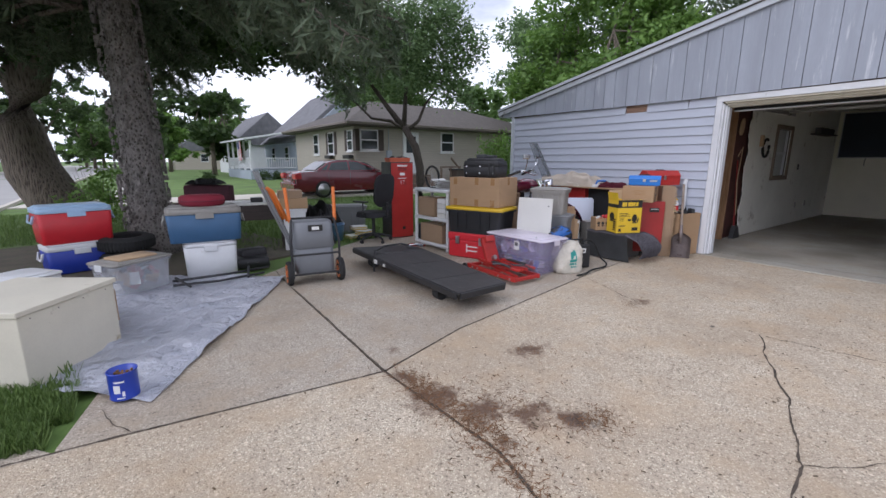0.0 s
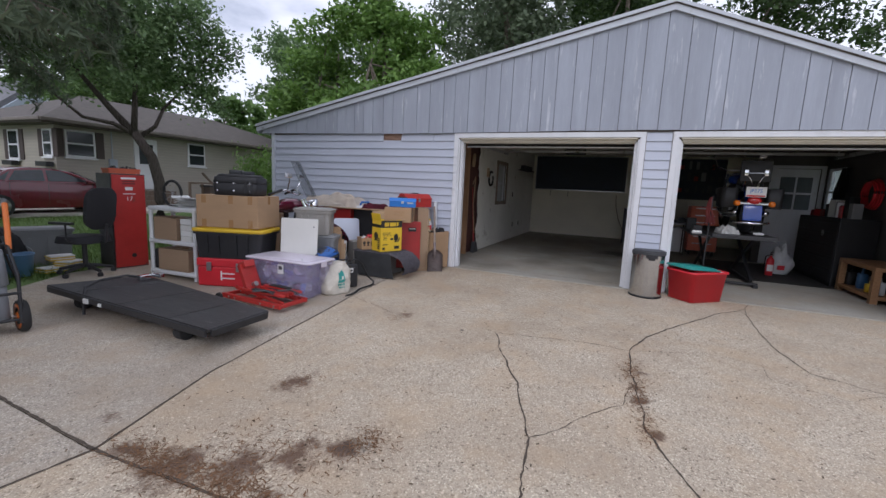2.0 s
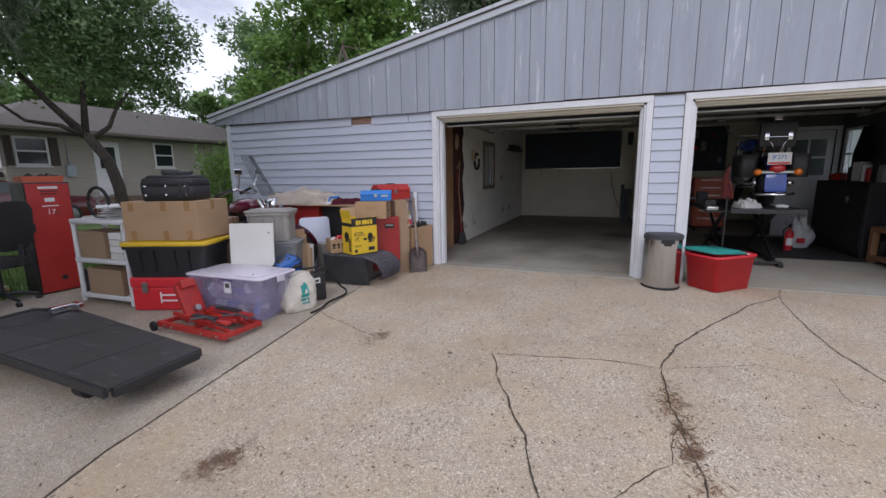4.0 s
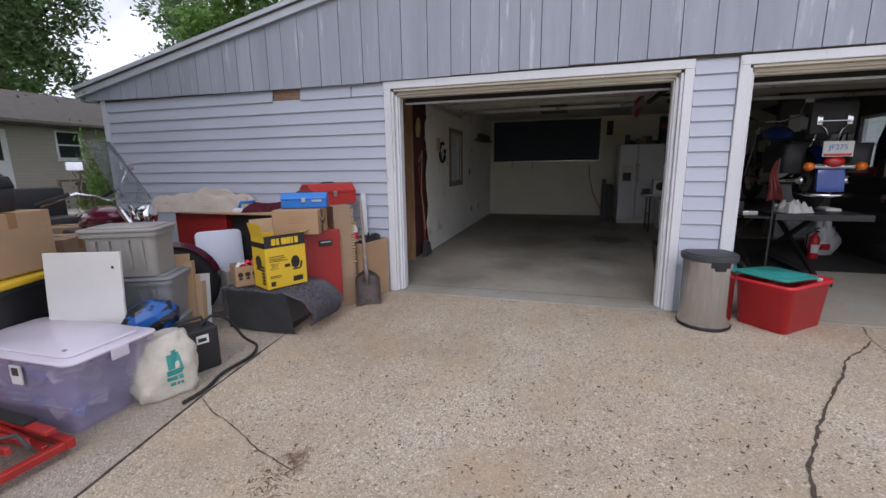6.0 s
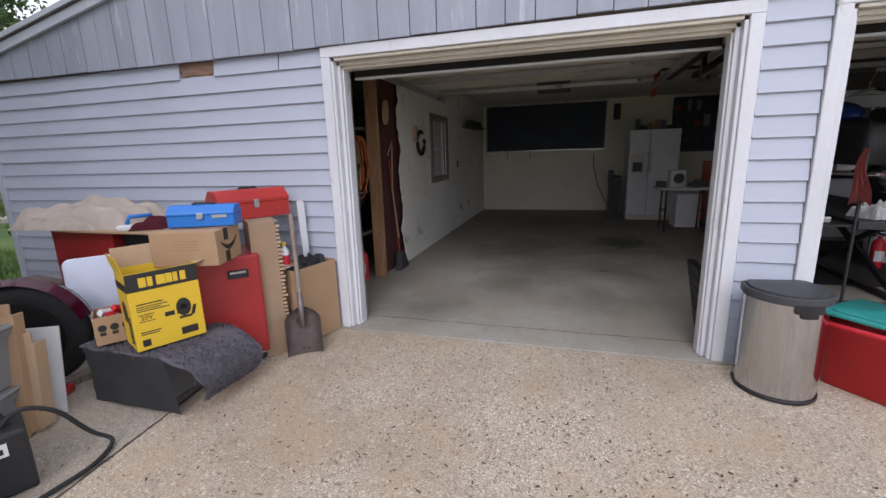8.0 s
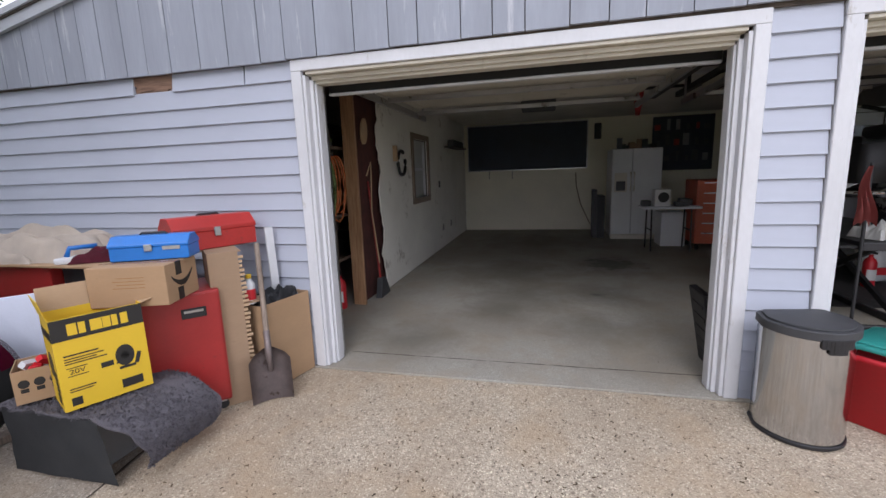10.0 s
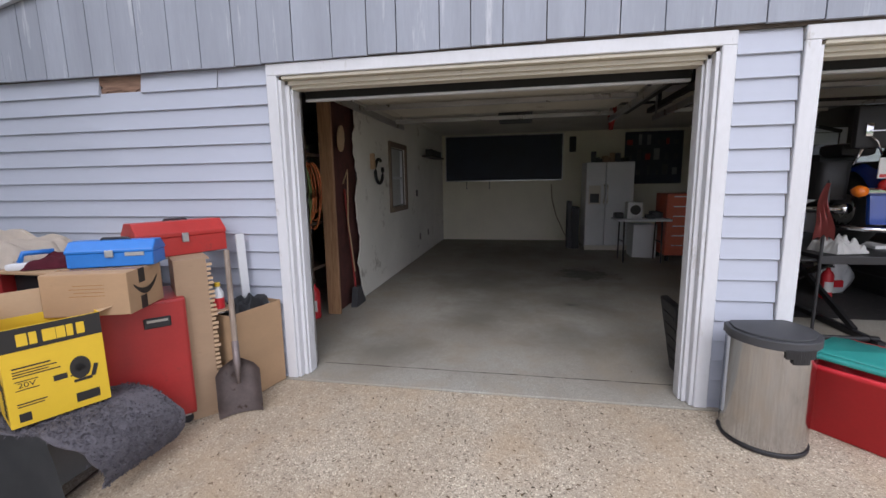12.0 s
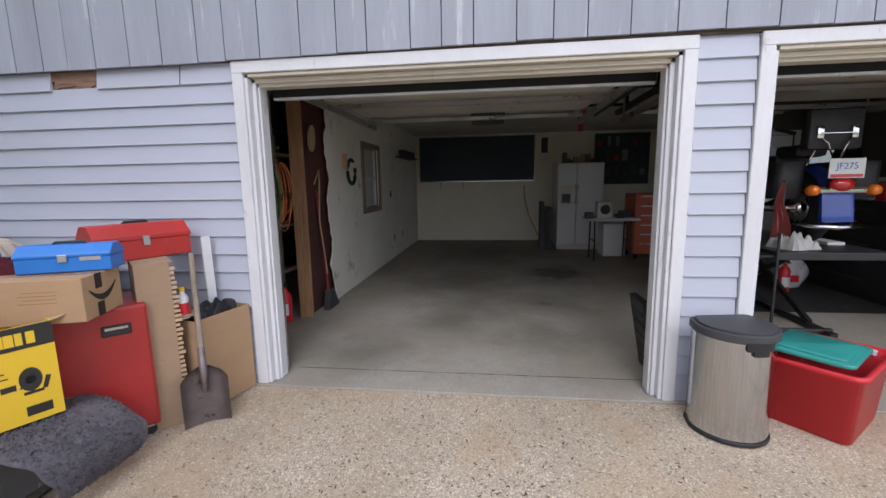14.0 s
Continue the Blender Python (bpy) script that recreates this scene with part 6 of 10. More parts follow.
lathe(bm, [(0.13, 0), (0.16, 0.28), (0.17, 0.29), (0.165, 0.3), (0.15, 0.29), (0.12, 0.02), (0.0, 0.02)], 24)
part("body", bm, surf("pale_blue_bucket", (0.13, 0.25, 0.42), 0.4), bk, smooth=True)
bm = bmesh.new()
tube(bm, [(0.17 * math.cos(radians(a)), 0.02, 0.28 + 0.13 * math.sin(radians(a))) for a in range(0, 181, 20)], 0.004, 6)
part("handle", bm, M_STEEL, bk)
drape("garment_bag", 0.42, 0.6, 0.55, M_BLACKPL, "black cloth bag heaped on a stand", pose(3.35, 8.75, 0.35, 0, 0, 20), 9, "bag", amp=0.5)
bm = bmesh.new()
for x in (-0.15, 0.15):
    for y in (-0.2, 0.2):
        rod(bm, (x, y, 0), (x * 0.6, y * 0.6, 0.4), 0.015)
plain("bag_stand", bm, M_BLACKMETAL, "black folding stand under the cloth bag", "stand", at=pose(3.35, 8.75, -0.03, 0, 0, 20))
for i, (x, y, a) in enumerate(((4.05, 8.9, 5), (4.25, 8.85, 20), (4.2, 9.0, -10))):
    mg = thing("magazine_stack", pose(x, y, -0.02 + i * 0.07, 0, 0, a), "stack of old magazines behind the locker", "magazines", "magazine stacks")
    for k in range(4):
        part("magazine", bmesh_span((-0.14 + 0.01 * (k % 2), -0.11, k * 0.017), (0.14, 0.11 + 0.01 * (k % 3), k * 0.017 + 0.015)), M_PAPER if k % 2 else M_YELLOWPL, mg)


# ---- wheeled tank cart and leaning crutch ----
def tank_cart():
    m, w = facing(2.10, 6.42, 2.64, 6.08, 0.0)
    m = m @ pose(0, 0, 0, 0, 0, 22)
    t = thing("tank_cart", m, "grey wheeled tank cart with orange handles and wheels", "cart")
    bm = bmesh.new()
    slab_round(bm, 0.44, 0.32, 0.12, 0.42, 0.06, 0.03, 0, 0.2)
    slab_round(bm, 0.46, 0.34, 0.4201, 0.72, 0.07, 0.08, 0, 0.2)
    part("tank", bm, surf("grey_tank_plastic", (0.19, 0.20, 0.215), 0.5, vary=0.1), t, smooth=True)
    part("label", bmesh_span((-0.07, 0.018, 0.62), (0.09, 0.033, 0.69)), M_INK, t, "black maker's label with a white mark")
    part("label_mark", bmesh_span((-0.03, 0.0165, 0.635), (0.05, 0.0178, 0.672)), M_PAPER, t)
    for s in (-1, 1):
        bm = bmesh.new()
        tube(bm, [(s * 0.26, -0.02, 0.1), (s * 0.27, 0.02, 0.5), (s * 0.24, 0.1, 0.74), (s * 0.25, 0.3, 0.8)], 0.014)
        part("frame", bm, M_BLACKMETAL, t)
        bm = bmesh.new()
        tube(bm, [(s * 0.25, 0.12, 0.72), (s * 0.26, 0.16, 0.88), (s * 0.27, 0.22, 1.10)], 0.02)
        part("handle", bm, M_ORANGE, t, "orange handle tube")
        wm = pose(s * 0.29, 0.1, 0.135, 0, 90, 0)
        bm = bmesh.new()
        lathe(bm, [(0.105, -0.03), (0.128, -0.032), (0.14, -0.015), (0.14, 0.015), (0.128, 0.032), (0.105, 0.03)], 24, wm)
        wh = part("wheel", bm, M_RUBBER, t, smooth=True)
        bm = bmesh.new()
        lathe(bm, [(0.0, 0.03), (0.03, 0.042), (0.04, 0.026), (0.108, 0.034), (0.108, -0.034), (0.04, -0.026), (0.03, -0.042), (0.0, -0.03)], 24, wm)
        part("rim", bm, M_ORANGE, wh, smooth=True)
    for z, y in ((0.13, 0.0), (0.36, -0.01), (0.76, 0.14)):
        bm = bmesh.new()
        rod(bm, (-0.27, y, z), (0.27, y, z), 0.012)
        part("crossbar", bm, M_BLACKMETAL, t)
    bm = bmesh.new()
    rod(bm, (-0.3, 0.1, 0.135), (0.3, 0.1, 0.135), 0.01)
    part("axle", bm, M_STEEL, t)


tank_cart()
cr = thing("leaning_frame", pose(2.1, 6.75, 0.0), "pale aluminium hand truck frame with orange grips leaning by the cart", "hand truck")
for y in (0.0, 0.16):
    bm = bmesh.new()
    tube(bm, [(0.30, y, 0.02), (0.15, y, 0.44), (-0.01, y, 0.82), (-0.14, y, 1.16), (-0.18, y, 1.29)], 0.017)
    rl = part("rail", bm, M_GREYPL2, cr, smooth=True)
    bm = bmesh.new()
    tube(bm, [(0.11, y - 0.03, 0.70), (0.02, y - 0.03, 0.92), (-0.04, y - 0.03, 1.06), (-0.10, y - 0.02, 1.10)], 0.019)
    part("grip", bm, M_ORANGE, rl, "orange grip tube", smooth=True)
for x, z in ((0.22, 0.25), (0.06, 0.65), (-0.14, 1.16)):
    bm = bmesh.new()
    rod(bm, (x, 0.0, z), (x, 0.16, z), 0.012)
    part("rung", bm, M_GREYPL2, cr)


# ---- office chair, locker, shelf ----
def office_chair():
    t = thing("office_chair", pose(4.12, 8.22, 0.015, 0, 0, 200), "black office chair with a tall padded back", "chair")
    M_FAB = surf("black_chair_fabric", (0.022, 0.022, 0.025), 0.9, grain=160, relief=0.3)
    for k in range(5):
        a = k * 72
        bm = bmesh.new()
        tube(bm, [(0, 0, 0.13), (0.15, 0, 0.11), (0.3, 0, 0.075)], [0.03, 0.024, 0.018])
        leg = part("leg", bm, M_BLACKPL, t, m=pose(0, 0, 0, 0, 0, a))
        bm = bmesh.new()
        rod(bm, (0.3, -0.02, 0.03), (0.3, 0.02, 0.03), 0.03, seg=14)
        part("caster", bm, M_BLACKPL, leg)
    bm = bmesh.new()
    rod(bm, (0, 0, 0.1), (0, 0, 0.44), 0.03, seg=14)
    part("column", bm, M_BLACKMETAL, t)
    bm = bmesh.new()
    slab_round(bm, 0.5, 0.48, 0.44, 0.53, 0.12, 0.06)
    part("seat", bm, M_FAB, t, bevel=0.02, smooth=True)
    bm = bmesh.new()
    slab_round(bm, 0.46, 0.56, 0, 0.07, 0.15, 0.06)
    part("backrest", bm, M_FAB, t, bevel=0.015, smooth=True, m=pose(0, 0.29, 0.90, 82, 0, 0))
    bm = bmesh.new()
    tube(bm, [(0, 0.1, 0.44), (0, 0.3, 0.46), (0, 0.33, 0.7)], 0.022)
    part("back_stem", bm, M_BLACKPL, t)
    for s in (-1, 1):
        bm = bmesh.new()
        tube(bm, [(s * 0.22, 0.05, 0.45), (s * 0.30, 0.05, 0.52), (s * 0.30, 0.05, 0.70)], 0.014)
        box(bm, (s * 0.30, 0.0, 0.715), (0.07, 0.28, 0.03))
        part("armrest", bm, M_BLACKPL, t)


office_chair()


def locker():
    m, w = facing(4.50, 8.22, 4.90, 8.16, 0.03)
    m = m @ Matrix.Scale(1.035, 4)
    t = thing("locker", m, "tall red sports locker with black sides", "locker")
    w = 0.42
    part("carcass", bmesh_span((-w / 2, 0.012, 0.0), (w / 2, 0.46, 1.31)), M_BLACKMETAL, t, bevel=0.004)
    d = part("door", bmesh_span((-w / 2 + 0.012, -0.008, 0.015), (w / 2 - 0.012, 0.011, 1.295)), M_REDSTEEL, t, "red steel locker door", bevel=0.003)
    for z in (1.2, 1.17):
        part("vent", bmesh_span((-0.08, -0.0105, z), (0.08, -0.0075, z + 0.012)), M_INK, d)
    part("name_bar", bmesh_span((-0.09, -0.0105, 1.235), (0.09, -0.0075, 1.262)), M_PAPER, d, "pale lettering bar")
    part("name_bar", bmesh_span((-0.045, -0.0105, 1.085), (0.045, -0.0075, 1.13)), M_PAPER, d)
    part("name_bar", bmesh_span((-0.075, -0.0105, 1.03), (0.075, -0.0075, 1.042)), M_PAPER, d)
    writing("number", "17", 0.085, pose(0, -0.009, 0.965, 90, 0, 0), M_PAPER, d)
    part("latch", bmesh_span((-w / 2 + 0.02, -0.02, 0.74), (-w / 2 + 0.04, -0.009, 0.84)), M_INK, d)
    bm = bmesh.new()
    lathe(bm, [(0.0, 0.0), (0.03, 0.0), (0.03, 0.006), (0.0, 0.006)], 20, pose(0.02, -0.008, 0.17, 90, 0, 0))
    part("badge", bm, M_INK, d, "round dark badge")
    tr = thing("toolbox_tray", m @ pose(0, 0.2, 1.311), "orange-red open tool tray full of bits", "tray")
    bm = bmesh.new()
    tub(bm, 0.40, 0.24, 0.07, 0.05, 0.005, 0.006, 0.02)
    part("tray", bm, surf("orange_red_tray", (0.50, 0.10, 0.04), 0.5), tr)
    bm = bmesh.new()
    rnd = random.Random(2)
    for i in range(22):
        box(bm, (rnd.uniform(-0.16, 0.16), rnd.uniform(-0.08, 0.08), 0.05 + rnd.uniform(0, 0.03)), (rnd.uniform(0.02, 0.09), 0.02, 0.02), Euler((rnd.random(), rnd.random(), rnd.random() * 3)).to_matrix())
    tagged(part("bits", bm, M_DKGREY, tr, "loose hardware"), kind="stuff")


locker()


def shelf_unit():
    m, w = facing(4.50, 7.48, 4.54, 6.63, 0.03)
    t = thing("shelf_unit", m, "white plastic two-tier shelf packed with cartons", "shelf")
    W, D = 0.86, 0.38
    for z in (0.05, 0.46, 0.90):
        bm = bmesh.new()
        slab_round(bm, W, D, z, z + 0.05, 0.02, 0, 0, D / 2)
        part("shelf", bm, M_WHITEPL, t, smooth=True)
    for x in (-W / 2 + 0.03, W / 2 - 0.03):
        for y in (0.03, D - 0.03):
            for a, b in ((0.0, 0.049), (0.101, 0.459), (0.511, 0.899)):
                bm = bmesh.new()
                rod(bm, (x, y, a), (x, y, b), 0.026, seg=12)
                part("post", bm, M_WHITEPL, t, smooth=True)
    for x, z, bw, h, mt in ((-0.13, 0.512, 0.42, 0.30, M_CARD2), (0.0, 0.102, 0.55, 0.29, M_CARD2)):
        carton("cardboard_box", m @ pose(x, 0.02, z), bw, 0.32, h, "cardboard carton on the white shelf", mt, group="shelf cartons")
    for i in range(4):
        carton("small_carton", m @ pose(0.24, 0.03, 0.512 + i * 0.075), 0.20, 0.2, 0.07, "small white and red carton stacked on the shelf", M_PAPER if i % 2 else M_WHITEBOARD, False, "small cartons")
    bb_ = thing("black_box", m @ pose(-0.36, 0.05, 0.102), "black box on the lower shelf", "box")
    part("body", bmesh_span((-0.05, 0, 0), (0.06, 0.25, 0.26)), M_BLACKPL, bb_, bevel=0.01)
    rnd = random.Random(6)
    pp = thing("paper_pile", m @ pose(0.05, 0.18, 0.951), "loose white papers heaped on the shelf", "papers")
    for i in range(12):
        bm = bmesh.new()
        box(bm, (rnd.uniform(-0.15, 0.25), rnd.uniform(-0.05, 0.05), 0.006 + i * 0.012), (0.28, 0.21, 0.003), Euler((rnd.uniform(-0.06, 0.06), rnd.uniform(-0.09, 0.09), rnd.random() * 3)).to_matrix())
        part("sheet", bm, M_PAPER, pp)
    fn = thing("black_fan", m @ pose(-0.2, 0.2, 0.951, 0, 0, 0), "black bicycle wheel and parts on the shelf", "parts")
    bm = bmesh.new()
    tube(bm, [(0.17 * math.cos(a), 0.0, 0.17 + 0.17 * math.sin(a)) for a in [k * math.pi / 14 for k in range(28)]], 0.018, 8, True)
    part("rim", bm, M_RUBBER, fn, smooth=True)
    bm = bmesh.new()
    for k in range(10):
        a = k * math.pi / 5
        rod(bm, (0, 0, 0.17), (0.16 * math.cos(a), 0, 0.17 + 0.16 * math.sin(a)), 0.003, seg=5)
    part("spokes", bm, M_STEEL, fn)


shelf_unit()


# ---- ramp platform ----
def loading_platform():
    t = thing("loading_platform", pose(0, 0, 0), "low black steel loading platform with a worn deck", "platform")
    A, B, C, D = (3.17, 7.02), (3.06, 4.50), (3.68, 4.50), (3.98, 6.72)
    bm = bmesh.new()
    prism(bm, [A, B, C, D], 0.185, 0.212)
    part("deck", bm, M_DECK, t, bevel=0.004)
    for p, q in ((A, B), (B, C), (C, D), (D, A)):
        bm = bmesh.new()
        v = Vector((q[0] - p[0], q[1] - p[1], 0))
        box(bm, ((p[0] + q[0]) / 2, (p[1] + q[1]) / 2, 0.1725), (v.length - 0.05, 0.03, 0.06), Matrix.Rotation(math.atan2(v.y, v.x), 3, "Z"))
        part("edge_rail", bm, M_BLACKMETAL, t, bevel=0.004)
    for i in range(3):
        k = (i + 0.7) / 3.4
        bm = bmesh.new()
        p, q = Vector((*A, 0)).lerp(Vector((*B, 0)), k), Vector((*D, 0)).lerp(Vector((*C, 0)), k)
        box(bm, ((p.x + q.x) / 2, (p.y + q.y) / 2, 0.2132), ((q - p).length * 0.97, 0.006, 0.0022), Matrix.Rotation(math.atan2(q.y - p.y, q.x - p.x), 3, "Z"))
        part("deck_seam", bm, M_INK, t)
    for x, y in ((3.2, 4.98), (3.6, 4.95), (3.28, 6.6), (3.75, 6.5)):
        bm = bmesh.new()
        rod(bm, (x, y - 0.05, 0.07), (x, y + 0.05, 0.07), 0.07, seg=18)
        part("wheel", bm, M_RUBBER, t, bevel=0.01)
        part("bracket", bmesh_span((x - 0.03, y - 0.07, 0.1), (x + 0.03, y + 0.07, 0.184)), M_BLACKMETAL, t)
    part("sticker", bmesh_span((3.105, 6.2, 0.145), (3.125, 6.27, 0.19)), M_PAPER, t, "small white sticker")
    part("sticker", bmesh_span((3.098, 5.98, 0.15), (3.118, 6.02, 0.18)), M_PAPER, t)
    w = thing("winch_strap", pose(3.72, 6.45, 0.214), "black ratchet strap with chrome buckle on the platform", "strap")
    bm = bmesh.new()
    tube(bm, [(0.12, 0.05, 0.02), (-0.05, 0.1, 0.07), (-0.3, 0.12, 0.06), (-0.52, -0.05, 0.05), (-0.58, -0.12, -0.05), (-0.60, -0.16, -0.19)], 0.013)
    part("strap", bm, M_BLACKPL, w)
    bm = bmesh.new()
    box(bm, (0.1, 0.02, 0.035), (0.16, 0.07, 0.06))
    box(bm, (0.2, -0.05, 0.05), (0.05, 0.12, 0.05))
    part("buckle", bm, M_CHROME, w, bevel=0.008)


loading_platform()


# ---- stacked toolbox, tote, carton, top case ----
def stack():
    m, w = facing(4.46, 6.50, 4.72, 5.80, 0.03)
    t = thing("tool_chest", m, "red lockable job box with black latches", "tool chest")
    part("body", bmesh_span((-0.36, 0.0, 0.0), (0.40, 0.42, 0.25)), M_REDPL, t, bevel=0.02)
    part("lid", bmesh_span((-0.37, -0.01, 0.251), (0.41, 0.43, 0.36)), M_REDPL, t, bevel=0.02)
    for x in (-0.2, 0.18):
        part("latch", bmesh_span((x - 0.03, -0.03, 0.2), (x + 0.03, -0.011, 0.31)), M_STEEL, t, bevel=0.005)
    for z in (0.10, 0.16):
        part("mark", bmesh_span((-0.04, -0.006, z), (0.12, 0.002, z + 0.016)), M_PAPER, t)
    part("mark", bmesh_span((-0.06, -0.006, 0.08), (-0.045, 0.002, 0.2)), M_PAPER, t)
    m2 = m @ pose(0.04, -0.04, 0.362)
    tote("black_tote", m2, 0.92, 0.56, 0.38, M_BLACKPL, M_YELLOWPL, "black tote with a bright yellow lid", 0.06)
    m3 = m @ pose(0.04, 0.0, 0.752, 0, 0, -2)
    c = carton("cardboard_box", m3, 0.80, 0.56, 0.40, "large brown cardboard carton on the black tote", M_CARD)
    for x in (-0.3, 0.05, 0.3):
        for z0, z1 in ((0.0, 0.10), (0.30, 0.40)):
            part("tape", bmesh_span((x - 0.03, -0.0016, z0), (x + 0.03, -0.0002, z1)), M_TAPE, c)
    tc = thing("top_case", m3 @ pose(0.04, 0.26, 0.402, 0, 0, 8), "black motorcycle top case with chrome studs", "case")
    bm = bmesh.new()
    slab_round(bm, 0.52, 0.42, 0.0, 0.15, 0.06, -0.04)
    part("base", bm, M_BLACKPL, tc, smooth=True)
    bm = bmesh.new()
    slab_round(bm, 0.54, 0.44, 0.151, 0.23, 0.06, 0.05)
    slab_round(bm, 0.48, 0.38, 0.2305, 0.265, 0.06, 0.1)
    part("lid", bm, M_BLACKPL, tc, smooth=True)
    for x in (-0.2, 0.0, 0.14, 0.2):
        for z in (0.06, 0.15):
            bm = bmesh.new()
            lathe(bm, [(0.013, 0), (0.011, 0.006), (0, 0.008)], 10, pose(x, -0.215, z, 90, 0, 0))
            part("stud", bm, M_CHROME, tc)
    for x in (0.14, 0.21):
        part("strap", bmesh_span((x - 0.014, -0.226, 0.03), (x + 0.014, -0.206, 0.2)), M_BLACKMETAL, tc, bevel=0.004)
    gl_ = thing("gloves", m3 @ pose(0.02, 0.3, 0.668), "black gloves and grey pouch on the top case", "gloves")
    bm = bmesh.new()
    for p, s in (((-0.06, 0, 0.025), (0.16, 0.09, 0.05)), ((0.08, 0.03, 0.02), (0.13, 0.1, 0.04))):
        box(bm, p, s)
    part("body", bm, M_DKGREY, gl_, bevel=0.015, smooth=True)


stack()


# ---- lilac bins, red jack, white panel, grey totes ----
m, w = facing(4.52, 5.74, 4.54, 4.80, 0.03)
low = tote("lilac_bin", m @ pose(0.0, 0.03, 0), 0.84, 0.44, 0.20, M_LILAC, M_LILAC, "low clear lilac bin under a larger one", 0.03)
junk(low, 0.75, 0.4, 0.2, 5, 8, [M_PAPER, M_BLUESTEEL, M_REDDARK])
big_bin = tote("lilac_bin", m @ pose(0.0, 0.0, 0.201), 0.98, 0.52, 0.255, M_LILAC, M_LILACLID, "large clear lilac bin with a milky lid", 0.035, latches=M_LILACLID)
junk(big_bin, 0.9, 0.5, 0.3, 7, 9, [M_LILACLID, M_COOLROYAL, M_GREYPL2])
part("label", bmesh_span((0.03, 0.012, 0.09), (0.11, 0.02, 0.20)), M_PAPER, big_bin, "white paper label with print")
part("label_print", bmesh_span((0.045, 0.010, 0.14), (0.095, 0.0115, 0.185)), M_DKGREY, big_bin)

def lift_jack():
    """Low red motorcycle jack: frame, scissor arms and a raised toe plate."""
    t = thing("motorcycle_jack", facing(4.18, 5.72, 4.13, 4.82, 0.02)[0], "red steel motorcycle jack lying folded", "jack")
    R = M_REDSTEEL
    for y in (0.0, 0.36):
        bm = bmesh.new()
        span(bm, (-0.42, y - 0.02, 0.04), (0.48, y + 0.02, 0.09))
        part("frame_rail", bm, R, t, bevel=0.005)
    for x in (-0.4, 0.02, 0.46):
        bm = bmesh.new()
        span(bm, (x - 0.02, 0.021, 0.045), (x + 0.02, 0.339, 0.085))
        part("cross_rail", bm, R, t, bevel=0.004)
    for y, a in ((0.08, 6), (0.28, 6), (0.15, -6), (0.22, -6)):
        bm = bmesh.new()
        box(bm, (0.06, y, 0.115), (0.74, 0.025, 0.035), Matrix.Rotation(radians(a), 3, "Y"))
        part("scissor_arm", bm, R, t, bevel=0.004)
    for y in (0.06, 0.30):
        bm = bmesh.new()
        span(bm, (-0.1, y - 0.025, 0.15), (0.46, y + 0.025, 0.175))
        part("lift_bar", bm, R, t, bevel=0.004)
        part("pad", bmesh_span((0.0, y - 0.03, 0.176), (0.3, y + 0.03, 0.188)), M_RUBBER, t)
    bm = bmesh.new()
    box(bm, (-0.22, 0.2, 0.24), (0.05, 0.2, 0.36), Matrix.Rotation(radians(-24), 3, "Y"))
    part("toe_plate", bm, R, t, bevel=0.006)
    bm = bmesh.new()
    box(bm, (-0.28, 0.2, 0.40), (0.12, 0.14, 0.08), Matrix.Rotation(radians(-24), 3, "Y"))
    part("saddle", bm, R, t, bevel=0.01)
    bm = bmesh.new()
    rod(bm, (-0.36, 0.2, 0.08), (-0.12, 0.2, 0.2), 0.03, seg=14)
    part("hydraulic_ram", bm, M_STEEL, t)
    for y in (-0.04, 0.40):
        bm = bmesh.new()
        rod(bm, (-0.44, y - 0.015, 0.045), (-0.44, y + 0.015, 0.045), 0.045, seg=18)
        part("wheel", bm, M_RUBBER, t, bevel=0.006)
    bm = bmesh.new()
    for x in (-0.3, -0.2, 0.2, 0.4):
        rod(bm, (x, -0.023, 0.065), (x, -0.029, 0.065), 0.012, seg=8)
    part("bolt", bm, M_STEEL, t)
    bm = bmesh.new()
    for x, y, r in ((0.12, -0.05, 20), (0.3, 0.12, 60)):
        tube(bm, [(x, y, 0.19), (x + 0.1, y + 0.08, 0.2), (x + 0.25, y + 0.05, 0.19)], 0.01)
    part("chain", bm, M_DKGREY, t)


lift_jack()
m, _ = facing(4.93, 5.60, 5.09, 5.14, 0.04)
wp = thing("cupboard_door", m @ pose(0, 0, 0, -5, 0, 0), "white melamine cupboard door leaning on totes", "panel")
part("board", bmesh_span((-0.24, 0, 0), (0.24, 0.018, 0.89)), M_WHITEBOARD, wp, bevel=0.002)
bm = bmesh.new()
lathe(bm, [(0.009, 0), (0.009, 0.004), (0, 0.005)], 10, pose(0.19, 0, 0.79, 90, 0, 0))
part("hinge_hole", bm, M_DKGREY, wp)
m, _ = facing(5.20, 5.62, 5.43, 5.15, 0.05)
tote("grey_tote", m, 0.60, 0.42, 0.30, M_GREYPL2, M_GREYPL2, "grey lidded tote at the bottom of a stack")
tote("grey_tote", m @ pose(0.01, 0, 0.307), 0.60, 0.42, 0.33, M_GREYPL2, M_GREYPL2, "cool grey lidded tote in a stack")
tote("grey_tote", m @ pose(-0.01, 0.0, 0.645), 0.52, 0.38, 0.35, M_GREYPL, M_GREYPL, "warm grey lidded tote on top of the stack")
